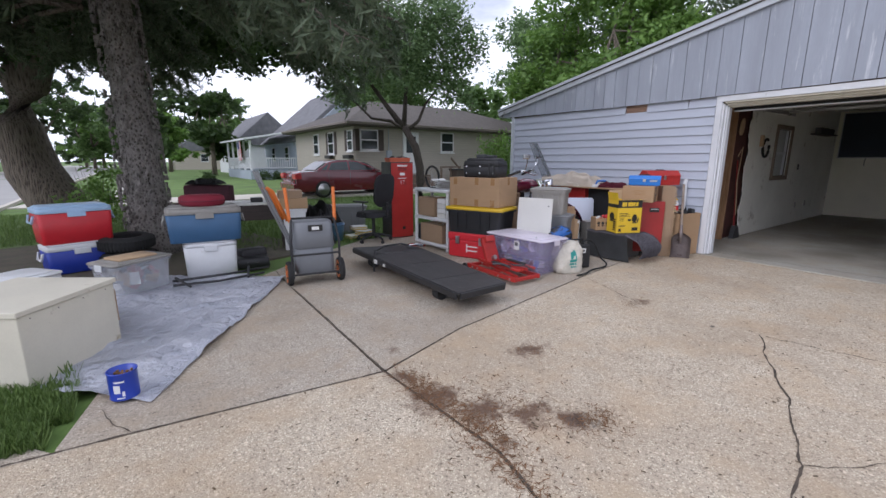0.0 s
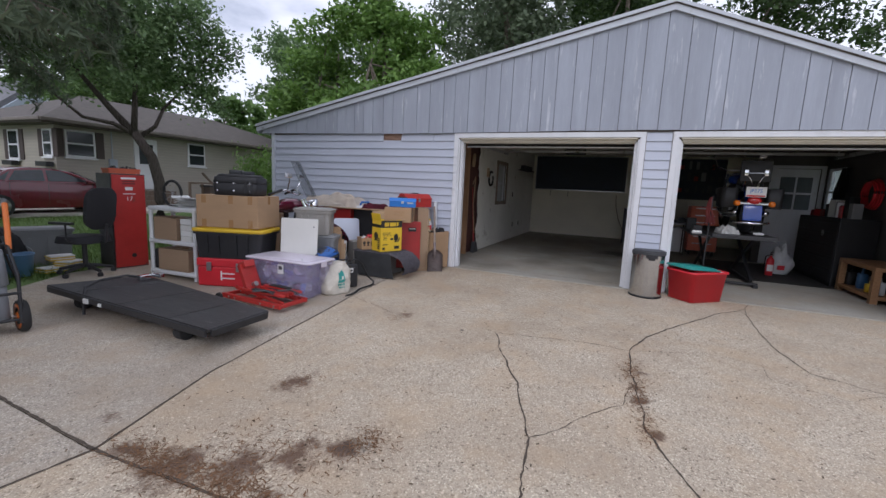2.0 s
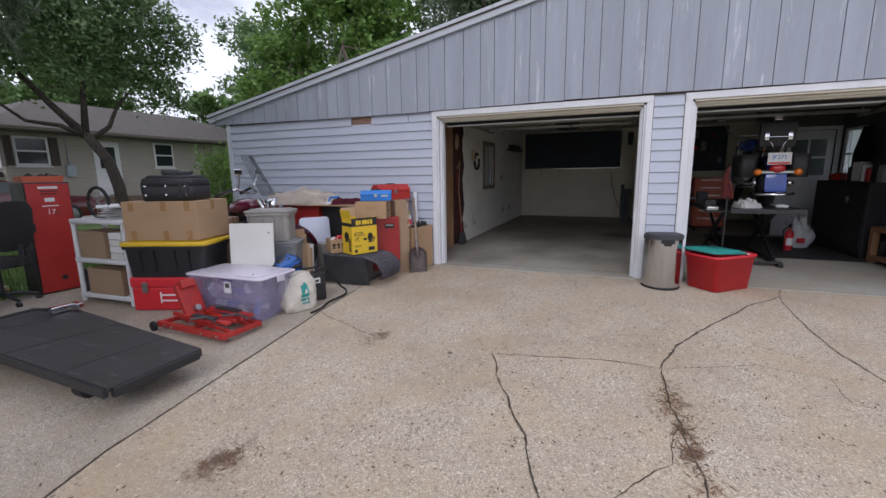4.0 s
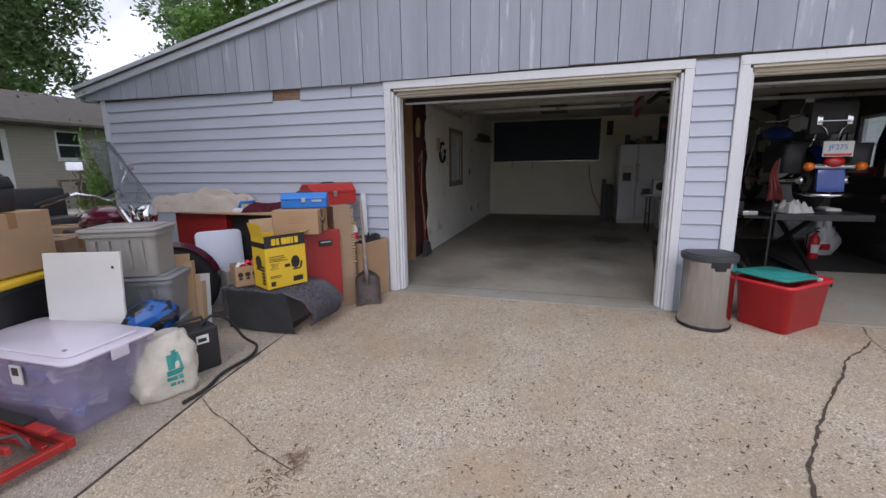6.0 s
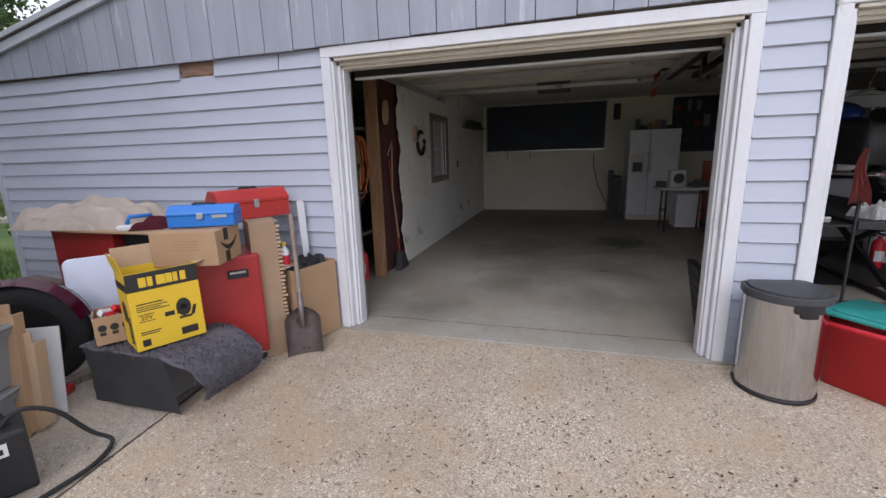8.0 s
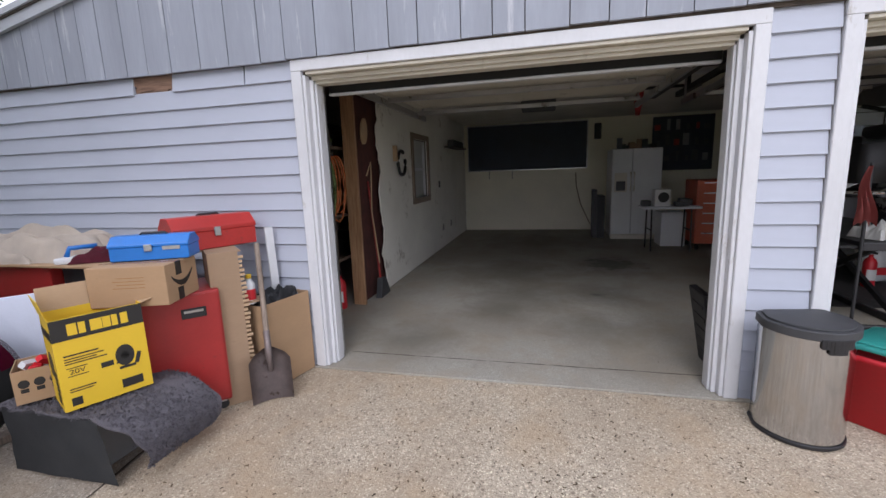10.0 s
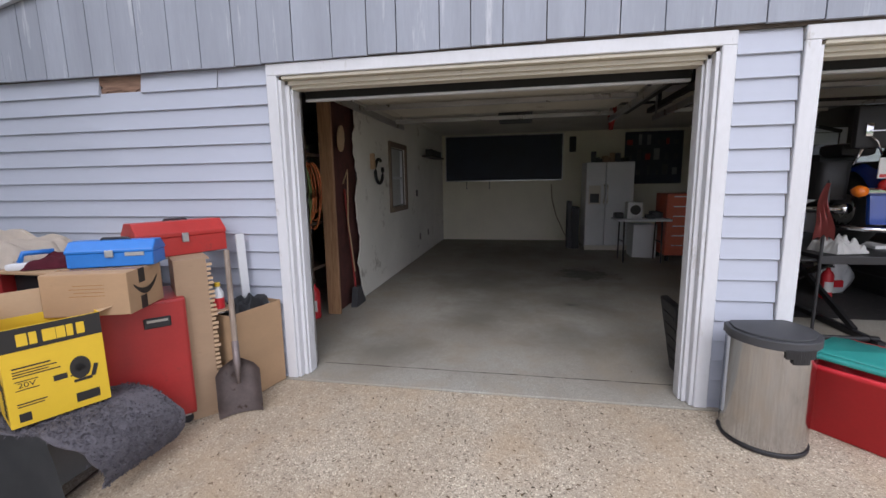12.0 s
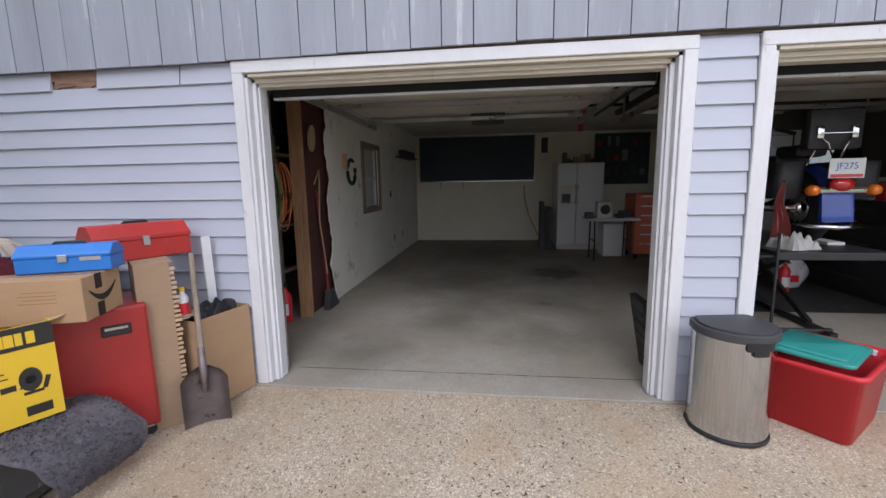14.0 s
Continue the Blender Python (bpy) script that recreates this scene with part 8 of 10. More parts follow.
    cr_ = thing("crate", pose(6.36, 4.95, 0.062), "plain crate hidden under the carpet", "crate")
    part("body", bmesh_span((-0.26, -0.20, 0), (0.3, 0.24, 0.35)), M_GREYPL2, cr_, bevel=0.01)


carpet()


def power_tool_box():
    """Open yellow and black tool carton with print on two faces."""
    m, _ = facing(6.02, 4.76, 6.345, 4.60, 0.447)
    t = thing("tool_carton", m, "open yellow and black power tool carton", "box")
    w, d, h, k = 0.36, 0.24, 0.45, 0.004
    for nm, a, b in (("panel", (-w / 2, 0, 0), (w / 2, k, h)), ("panel", (-w / 2, d - k, 0), (w / 2, d, h)), ("panel", (-w / 2, k, 0), (-w / 2 + k, d - k, h)), ("panel", (w / 2 - k, k, 0), (w / 2, d - k, h)), ("panel", (-w / 2 + k, k, 0), (w / 2 - k, d - k, k))):
        part(nm, bmesh_span(a, b), M_YELLOW, t)
    e = 0.0012
    part("print_band", bmesh_span((-w / 2, -e, h - 0.105), (w / 2, -0.0001, h - 0.002)), M_INK, t, "black printed band")
    part("print_band", bmesh_span((-w / 2 - e, 0.0, h - 0.105), (-w / 2 - 0.0001, d, h - 0.06)), M_INK, t)
    # maker's mark as plain slanted bars in yellow
    bm = bmesh.new()
    for i, (x, ww) in enumerate(((-0.12, 0.036), (-0.078, 0.026), (-0.034, 0.046), (0.014, 0.032), (0.050, 0.024), (0.086, 0.030))):
        span(bm, (x, -0.0026, h - 0.085), (x + ww, -0.0014, h - 0.03))
    tagged(part("maker_mark", bm, M_YELLOW, t, "yellow maker's mark on black"), kind="stuff")
    bm = bmesh.new()
    for i in range(6):
        span(bm, (-w / 2 - 0.0026, 0.03, 0.035 + 0.028 * i), (-w / 2 - 0.0012, 0.085, 0.054 + 0.028 * i))
    part("side_mark", bm, M_INK, t)
    for ox, oy, face in ((0.08, 0.20, "f"), (0.13, 0.22, "s")):
        bm = bmesh.new()
        if face == "f":
            lathe(bm, [(0.034, 0), (0.05, 0), (0.05, 0.0012), (0.034, 0.0012)], 22, pose(ox, -0.0002, oy, 90, 0, 0) @ Matrix.Diagonal((0.8, 1.1, 1, 1)))
            lathe(bm, [(0.0, 0), (0.02, 0), (0.02, 0.0012), (0, 0.0012)], 14, pose(ox, -0.0002, oy, 90, 0, 0))
            for a in range(0, 360, 60):
                c = Vector((ox + 0.026 * math.cos(radians(a)), -0.0008, oy + 0.03 * math.sin(radians(a))))
                box(bm, c, (0.022, 0.001, 0.006), Matrix.Rotation(-radians(a), 3, "Y"))
            box(bm, (ox + 0.052, -0.0008, oy - 0.03), (0.018, 0.001, 0.06), Matrix.Rotation(0.3, 3, "Y"))
            box(bm, (ox + 0.005, -0.0008, oy - 0.062), (0.07, 0.001, 0.014))
        else:
            lathe(bm, [(0.03, 0), (0.055, 0), (0.055, 0.0012), (0.03, 0.0012)], 22, pose(-w / 2 - 0.0002, ox, oy, 90, 0, -90))
            box(bm, (-w / 2 - 0.0008, ox, oy - 0.06), (0.001, 0.09, 0.02))
        part("picture", bm, M_INK, t, "printed fan picture")
    bm = bmesh.new()
    for x0, x1, z0, z1 in ((-0.15, -0.02, 0.265, 0.272), (-0.15, 0.0, 0.250, 0.255), (-0.15, -0.03, 0.238, 0.243), (-0.15, 0.01, 0.226, 0.231), (-0.02, 0.03, 0.165, 0.192), (0.04, 0.06, 0.165, 0.172), (-0.15, -0.05, 0.10, 0.106), (-0.15, -0.06, 0.088, 0.093), (0.05, 0.14, 0.03, 0.075), (-0.15, -0.11, 0.02, 0.06)):
        span(bm, (x0, -e, z0), (x1, -0.0001, z1))
    span(bm, (-0.148, -e, 0.165), (-0.07, -0.0001, 0.169))
    span(bm, (-0.148, -e, 0.205), (-0.07, -0.0001, 0.209))
    tagged(part("small_print", bm, M_INK, t, "lines of small black print"), kind="stuff")
    writing("voltage_text", "20V", 0.034, pose(-0.109, -0.0006, 0.187, 90, 0, 0), M_INK, t, 0.0006, 1.1)
    for a, b, rx, at in (((-w / 2, 0, 0), (w / 2, 0.003, 0.12), 4, (0, d - 0.004, h)),):
        part("flap", bmesh_span(a, b), M_CARDIN, t, "bare cardboard flap", m=pose(*at, -rx if rx < 90 else rx, 0, 0) if rx < 90 else pose(at[0], at[1], at[2], 105, 0, 0))
    part("flap", bmesh_span((-0.003, 0, 0), (0, d, 0.10)), M_YELLOW, t, "upright yellow flap", m=pose(-w / 2, 0, h, 0, -12, 0))
    part("flap", bmesh_span((0, 0, 0), (0.003, d, 0.12)), M_CARDIN, t, "", m=pose(w / 2, 0, h, 0, 75, 0))


power_tool_box()
sc = carton("cardboard_box", facing(6.03, 5.08, 6.23, 4.93, 0.447)[0], 0.26, 0.22, 0.17, "small cardboard box of red and white odds", M_CARD, open_top=True)
bm = bmesh.new()
for i in range(4):
    lathe(bm, [(0.012, 0), (0.022, 0), (0.022, 0.001), (0.012, 0.001)], 12, pose(-0.09 + i * 0.058, -0.0004, 0.10, 90, 0, 0))
    span(bm, (-0.105 + i * 0.058, -0.0012, 0.055), (-0.075 + i * 0.058, -0.0002, 0.075))
part("print", bm, M_INK, sc, "row of small printed pictures")
rnd = random.Random(4)
for mt, lb in ((M_REDPL, "red odds"), (M_WHITEPL, "white odds")):
    bm = bmesh.new()
    for i in range(7):
        box(bm, (rnd.uniform(-0.08, 0.08), rnd.uniform(0.05, 0.17), rnd.uniform(0.13, 0.19)), (0.07, 0.03, 0.03), Euler((rnd.random(), rnd.random(), rnd.random() * 3)).to_matrix())
    tagged(part("contents", bm, mt, sc, lb), kind="stuff")


def red_cart():
    m, _ = facing(6.42, 4.80, 6.76, 4.49, 0.07)
    t = thing("tool_cart", m, "red rolling tool cabinet with a recessed handle", "tool cabinet")
    w = 0.46
    part("carcass", bmesh_span((-w / 2, 0, 0.07), (w / 2, 0.42, 0.79)), M_REDDARK, t, bevel=0.012)
    part("front_panel", bmesh_span((-w / 2 + 0.012, -0.006, 0.09), (w / 2 - 0.012, -0.0002, 0.775)), M_REDDARK, t, bevel=0.002)
    h = part("handle", bmesh_span((0.02, -0.012, 0.64), (0.15, -0.0062, 0.70)), M_BLACKPL, t, "black recessed handle", bevel=0.004)
    part("grip", bmesh_span((0.035, -0.02, 0.675), (0.135, -0.0125, 0.688)), M_STEEL, h)
    for x in (-w / 2 + 0.05, w / 2 - 0.05):
        for y in (0.05, 0.37):
            bm = bmesh.new()
            rod(bm, (x, y - 0.016, 0.032), (x, y + 0.016, 0.032), 0.031, seg=16)
            part("caster", bm, M_RUBBER, t)
            part("fork", bmesh_span((x - 0.02, y - 0.02, 0.05), (x + 0.02, y + 0.02, 0.0695)), M_STEEL, t)
    # parcel on top
    m2 = facing(6.30, 4.88, 6.42, 4.50, 0.862)[0]
    p = carton("parcel_box", m2, 0.40, 0.32, 0.215, "brown parcel box with black tape and printed arc", M_CARD, False)
    e = 0.0012
    w2 = 0.2
    for c in (0.10,):
        part("tape", bmesh_span((w2, c, 0.14), (w2 + e, c + 0.055, 0.215)), M_INK, p, "black printed tape")
        part("tape", bmesh_span((w2, c, 0.0), (w2 + e, c + 0.055, 0.07)), M_INK, p)
        part("tape", bmesh_span((-w2, c, 0.2155), (w2, c + 0.055, 0.2165)), M_TAPE, p)
    bm = bmesh.new()
    prev = None
    for k in range(15):
        u = k / 14
        y, z = 0.05 + 0.22 * u, 0.085 + 0.055 * (2 * u - 1) ** 2 + 0.01 * u
        th = 0.006 + 0.010 * math.sin(u * math.pi)
        cur = (bm.verts.new((w2 + 0.0014, y, z - th)), bm.verts.new((w2 + 0.0014, y, z + th)))
        if prev:
            bm.faces.new((prev[0], cur[0], cur[1], prev[1]))
        prev = cur
    part("printed_arc", bm, M_INK, p, "dark printed arc")
    bm = bmesh.new()
    for i in range(4):
        span(bm, (-0.05 - 0.02 * (i % 2), -0.0012, 0.155 - 0.018 * i), (0.09, -0.0002, 0.158 - 0.018 * i))
    part("handwriting", bm, M_TAPE, p, "faint pen marks")


red_cart()


def hinged_toolbox(m, w, d, h, mat, label, peak=0.05):
    t = thing("toolbox", m, label, "toolbox", "steel toolboxes")
    bm = bmesh.new()
    span(bm, (-w / 2, -d / 2, 0), (w / 2, d / 2, h * 0.55))
    part("body", bm, mat, t, bevel=0.004)
    bm = bmesh.new()
    prism(bm, [(-d / 2 - 0.004, h * 0.552), (d / 2 + 0.004, h * 0.552), (d / 2 + 0.004, h * 0.68), (d * 0.22, h), (-d * 0.22, h), (-d / 2 - 0.004, h * 0.68)], -w / 2 - 0.004, w / 2 + 0.004, "x")
    part("lid", bm, mat, t, bevel=0.004)
    bm = bmesh.new()
    tube(bm, [(-0.07, 0, h - 0.001), (-0.06, 0, h + 0.009), (0.06, 0, h + 0.009), (0.07, 0, h - 0.001)], 0.007)
    part("handle", bm, M_BLACKPL, t)
    part("latch", bmesh_span((-0.02, -d / 2 - 0.014, h * 0.38), (0.02, -d / 2 - 0.005, h * 0.66)), M_STEEL, t, bevel=0.003)
    return t


m, _ = facing(6.66, 4.80, 7.24, 4.53, 1.072)
hinged_toolbox(m @ pose(0.04, 0.12, 0, 0, 0, 0), 0.52, 0.23, 0.21, M_REDSTEEL, "red steel toolbox with a peaked lid")
m, _ = facing(6.40, 4.90, 6.56, 4.52, 1.081)
bt = hinged_toolbox(m @ pose(0.02, 0.13, 0, 0, 0, 2), 0.40, 0.17, 0.135, M_BLUESTEEL, "small blue steel toolbox on a parcel box")
part("name_plate", bmesh_span((0.07, -0.0895, 0.055), (0.16, -0.0855, 0.075)), M_STEEL, bt, "small metal nameplate")

# tall carton whose torn edge shows its fluting, and the lower one beside it
def tall_carton():
    m, _ = facing(6.79, 4.47, 6.90, 4.36, 0.07)
    t = thing("tall_carton", pose(6.90, 4.56, 0.07, 0, 0, -42), "tall open carton with a torn corrugated edge", "box")
    w, d, h = 0.19, 0.30, 1.0
    k = 0.008
    for a, b in (((-w / 2, -0.1, 0), (w / 2 - 0.02, -0.1 + k, h)), ((-w / 2, -0.1 + k, 0), (-w / 2 + k, d - 0.1, h)), ((-w / 2 + k, d - 0.1 - k, 0), (w / 2, d - 0.1, h)), ((-w / 2 + k, -0.1 + k, 0.0), (w / 2, d - 0.1 - k, k)), ((-w / 2 + k, -0.1 + k, h - 0.35), (w / 2 + 0.1, d - 0.1 - k, h - 0.342)), ((-w / 2 + k, -0.1 + k, h - k), (w / 2, d - 0.1 - k, h))):
        part("panel", bmesh_span(a, b), M_CARD2, t)
    bm = bmesh.new()
    n = 34
    for i in range(n):
        z = 0.01 + (h - 0.03) * i / n
        rr = random.Random(i)
        span(bm, (w / 2 - 0.020, -0.104, z), (w / 2 + 0.006 + rr.uniform(-0.006, 0.01), -0.088, z + 0.016))
    part("torn_edge", bm, M_CARDIN, t, "pale torn corrugation")
    part("dark_lining", bmesh_span((w / 2 - 0.05, -0.08, h - 0.33), (w / 2 - 0.03, d - 0.12, h - 0.02)), M_BLACKPL, t, "black case inside")


tall_carton()
lc = carton("cardboard_box", facing(6.98, 4.36, 7.34, 4.27, 0.085)[0], 0.42, 0.20, 0.60, "open cardboard box full of black scraps by the doorway", M_CARD, open_top=True)
drape("scrap_cloth", 0.36, 0.17, 0.16, M_DKGREY, "dark scrap cloth heaped in the carton", pose(7.19, 4.42, 0.60, 0, 0, -14), 5)
bm = bmesh.new()
span(bm, (-0.2, 0.03, 0.3), (0.2, 0.17, 0.52))
part("contents", bm, M_DKGREY, lc, "dark contents")
bo = thing("spray_bottle", pose(6.98, 4.45, 0.70), "white and red bottle with a yellow cap", "bottle")
bm = bmesh.new()
lathe(bm, [(0.03, 0), (0.034, 0.005), (0.034, 0.13), (0.016, 0.16), (0.016, 0.17), (0, 0.17)], 18)
part("body", bm, M_WHITEPL, bo, smooth=True)
bm = bmesh.new()
lathe(bm, [(0.0345, 0.03), (0.0345, 0.10)], 18)
part("label", bm, M_REDPL, bo)
bm = bmesh.new()
lathe(bm, [(0.018, 0.171), (0.018, 0.195), (0, 0.197)], 14)
part("cap", bm, M_YELLOWPL, bo)


def shovel():
    t = thing("shovel", pose(6.85, 4.26, 0.078, 0, 0, -52), "worn square-mouth shovel with a grey wooden handle", "shovel")
    bm = bmesh.new()
    rows = []
    for i in range(11):
        v = i / 10
        z = 0.345 * v
        hw = 0.125 if v < 0.8 else 0.125 - 0.085 * ((v - 0.8) / 0.2) ** 1.5
        rows.append([bm.verts.new((hw * k / 5, 0.02 + 0.05 * v + 0.035 * (1 - (k / 5) ** 2) - (0.025 if abs(k) == 5 and 0.1 < v < 0.9 else 0), z)) for k in range(-5, 6)])
    for a, b in zip(rows, rows[1:]):
        for k in range(10):
            bm.faces.new((a[k], a[k + 1], b[k + 1], b[k]))
    bmesh.ops.solidify(bm, geom=bm.faces[:], thickness=0.004)
    part("blade", bm, M_SHOVEL, t, smooth=True)
    bm = bmesh.new()
    tube(bm, [(0, 0.045, 0.20), (0, 0.07, 0.33), (0, 0.10, 0.46)], [0.012, 0.022, 0.02], 12)
    part("socket", bm, M_SHOVEL, t, smooth=True)
    bm = bmesh.new()
    rod(bm, (0, 0.10, 0.455), (0, 0.215, 1.02), 0.018, 0.016, 12)
    part("handle", bm, M_HANDLEWOOD, t)


shovel()
wst = thing("white_strip", pose(7.30, 4.47, 0.085, 0, 0, -20), "white plastic trim strip leaning on the siding", "strip")
part("strip", bmesh_span((-0.03, -0.004, 0), (0.03, 0.008, 1.08)), M_WHITEPL, wst, m=pose(0, 0, 0, -2, 0, 0))

# ---- red bench cabinet with cloth, folding table ----
def red_bench():
    t = thing("tool_cabinet", pose(0, 0, 0), "red steel tool cabinet with a board top", "tool cabinet")
    part("carcass", bmesh_span((6.74, 5.80, 0.15), (7.28, 6.46, 0.985)), M_REDDARK, t, bevel=0.008)
    for x in (6.80, 7.22):
        for y in (5.86, 6.40):
            bm = bmesh.new()
            rod(bm, (x, y - 0.02, 0.118), (x, y + 0.02, 0.118), 0.036, seg=14)
            part("caster", bm, M_RUBBER, t)
            part("caster_fork", bmesh_span((x - 0.02, y - 0.025, 0.12), (x + 0.02, y + 0.025, 0.1495)), M_STEEL, t)
    u = thing("black_cabinet", pose(0, 0, 0), "black cabinet under the board top", "cabinet")
    part("carcass", bmesh_span((6.80, 5.22, 0.075), (7.28, 5.78, 0.985)), M_BLACKPL, u, bevel=0.01)
    bm = bmesh.new()
    span(bm, (6.66, 5.05, 0.987), (7.30, 6.30, 1.003))
    plain("board_top", bm, M_CARD, "thin brown board laid across the cabinets", "board", bevel=0.002)


red_bench()
drape("crumpled_cloth", 0.64, 1.05, 0.26, M_CLOTH, "beige cloth heaped on the red cabinet", pose(6.98, 6.22, 1.0, 0, 0, 8), 1.7, amp=0.85)
drape("drop_cloth", 0.26, 0.8, 0.14, M_CLOTH, "beige cloth hanging over the cabinet edge", pose(6.78, 6.3, 1.0, 0, 0, 5), 4.4)
drape("cap", 0.30, 0.44, 0.13, M_MAROON, "maroon cap lying on the board", pose(6.92, 5.42, 1.004, 0, 0, 30), 6.2, "cap", amp=0.5)
ir = thing("clothes_iron", pose(6.78, 5.56, 1.004, 0, 0, 60), "white and blue clothes iron", "iron")
bm = bmesh.new()
prism(bm, [(-0.06, -0.11), (0.06, -0.11), (0.055, 0.02), (0.0, 0.14), (-0.055, 0.02)], 0.0, 0.045)
part("body", bm, M_WHITEPL, ir, bevel=0.012, smooth=True)
bm = bmesh.new()
tube(bm, [(0, -0.09, 0.045), (0, -0.09, 0.10), (0, 0.05, 0.10), (0, 0.07, 0.045)], 0.016)
part("handle", bm, M_BLUESTEEL, ir, smooth=True)
ft = thing("folding_table", facing(6.42, 5.84, 6.70, 5.62, 0.065)[0] @ pose(0, 0, 0, -6, 0, 0), "white folding table top leaning on edge", "table")
bm = bmesh.new()
slab_round(bm, 0.42, 0.76, 0, 0.045, 0.05)
part("tabletop", bm, surf("blue_white_blow_moulded_plastic", (0.60, 0.64, 0.74), 0.5, vary=0.05), ft, m=pose(0, 0, 0.39, 90, 0, 0), smooth=True)
sbx = thing("small_crate", pose(6.36, 5.38, 0.062, 0, 0, -30), "pale grey crate beside the carpet", "crate")
part("body", bmesh_span((-0.12, -0.1, 0), (0.14, 0.12, 0.46)), M_GREYPL, sbx, bevel=0.008)
rr_ = thing("red_jack_stand", pose(5.95, 5.5, 0.055, 0, 0, 20), "small red jack under the motorcycle wheel", "jack")
part("base", bmesh_span((-0.16, -0.05, 0), (0.16, 0.05, 0.05)), M_REDSTEEL, rr_, bevel=0.008)
bm = bmesh.new()
rod(bm, (0.1, 0, 0.05), (-0.25, -0.12, 0.07), 0.018)
part("handle", bm, M_STEEL, rr_)
part("lift_arm", bmesh_span((-0.06, -0.03, 0.051), (0.1, 0.03, 0.11)), M_REDSTEEL, rr_, bevel=0.006)
bm = bmesh.new()
tube(bm, [(7.36, 7.05, 1.05), (7.2, 7.1, 1.12), (7.15, 6.9, 1.12), (7.2, 6.75, 0.9)], 0.008)
plain("wire_hook", bm, M_STEEL, "thin bent wire standing by the siding", "wire")

# ---- bin and red tub by the pillar ----
def steel_bin():
    t = thing("waste_bin", pose(7.12, 1.237, 0.075, 0, 0, 8), "semi-round stainless steel waste bin with a black lid", "waste bin")
    def outline(k, n=28):
        pts = []
        for i in range(n + 1):
            a = radians(90 + 180 * i / n)
            pts.append((0.03 + 0.215 * k * math.cos(a), 0.20 * k * math.sin(a)))
        pts += [(0.03 + 0.10 * k, -0.20 * k + 0.03), (0.03 + 0.12 * k, -0.15 * k), (0.03 + 0.12 * k, 0.15 * k), (0.03 + 0.10 * k, 0.20 * k - 0.03)]
        return pts
    for nm, k, a, b, mt, lb in (("base_ring", 1.04, 0.0, 0.022, M_BLACKPL, "black base ring"), ("body", 1.0, 0.0225, 0.575, M_BRUSHED, ""), ("lid", 1.06, 0.572, 0.618, M_DKGREY, "dark grey lid")):
        bm = bmesh.new()
        prism(bm, outline(k), a, b)
        part(nm, bm, mt, t, lb, bevel=0.004, smooth=True)
    bm = bmesh.new()
    prism(bm, outline(0.95), 0.6155, 0.63)
    part("lid_dome", bm, M_DKGREY, t, bevel=0.006, smooth=True)
    bm = bmesh.new()
    for i in range(9):
        a = radians(180 - 17 + 34 * i / 8)
        depth = 0.075 if 1 < i < 7 else 0.05
        box(bm, (0.03 + 0.226 * math.cos(a), 0.21 * math.sin(a), 0.585 - depth / 2), (0.012, 0.018, depth), Matrix.Rotation(a, 3, "Z"))
    part("catch", bm, M_BLACKPL, t, "black lid catch", bevel=0.002)


steel_bin()


def red_tub():
    m = pose(7.30, 0.63, 0.08, 0, 0, -49)
    t = thing("red_tub", m, "red plastic tub with a teal lid askew", "storage bin")
    bm = bmesh.new()
    tub(bm, 0.64, 0.46, 0.40, 0.17, 0.006, 0.014, 0.06)
    part("body", bm, M_REDPL, t, smooth=True)
    bm = bmesh.new()
    for s in (-1, 1):
        tube(bm, [(s * 0.2, -0.185, 0.06), (s * 0.22, -0.202, 0.26), (s * 0.1, -0.204, 0.28), (0, -0.204, 0.28)], 0.006, 6)
    part("moulding", bm, M_REDPL, t)
    bm = bmesh.new()
    slab_round(bm, 0.60, 0.40, 0, 0.025, 0.05)
    slab_round(bm, 0.52, 0.32, 0.0255, 0.036, 0.05, 0.03)
    lid = thing("tub_lid", m @ pose(-0.03, 0.04, 0.41, 2, 5, 4), "teal lid lying loosely on the red tub", "lid")
    part("lid", bm, M_TEAL, lid, smooth=True)
    part("clip", bmesh_span((0.26, -0.215, -0.012), (0.30, -0.19, 0.014)), M_WHITEPL, lid)


red_tub()

# ---- inside the garage ----
M_FRIDGE = surf("off_white_enamel", (0.66, 0.67, 0.66), 0.35, vary=0.05, scale=2)
M_DARKBOARD = surf("dark_blue_black_board", (0.020, 0.030, 0.052), 0.55, vary=0.3, scale=2)
M_ORANGERED = surf("orange_red_cabinet", (0.52, 0.09, 0.03), 0.4, vary=0.12)


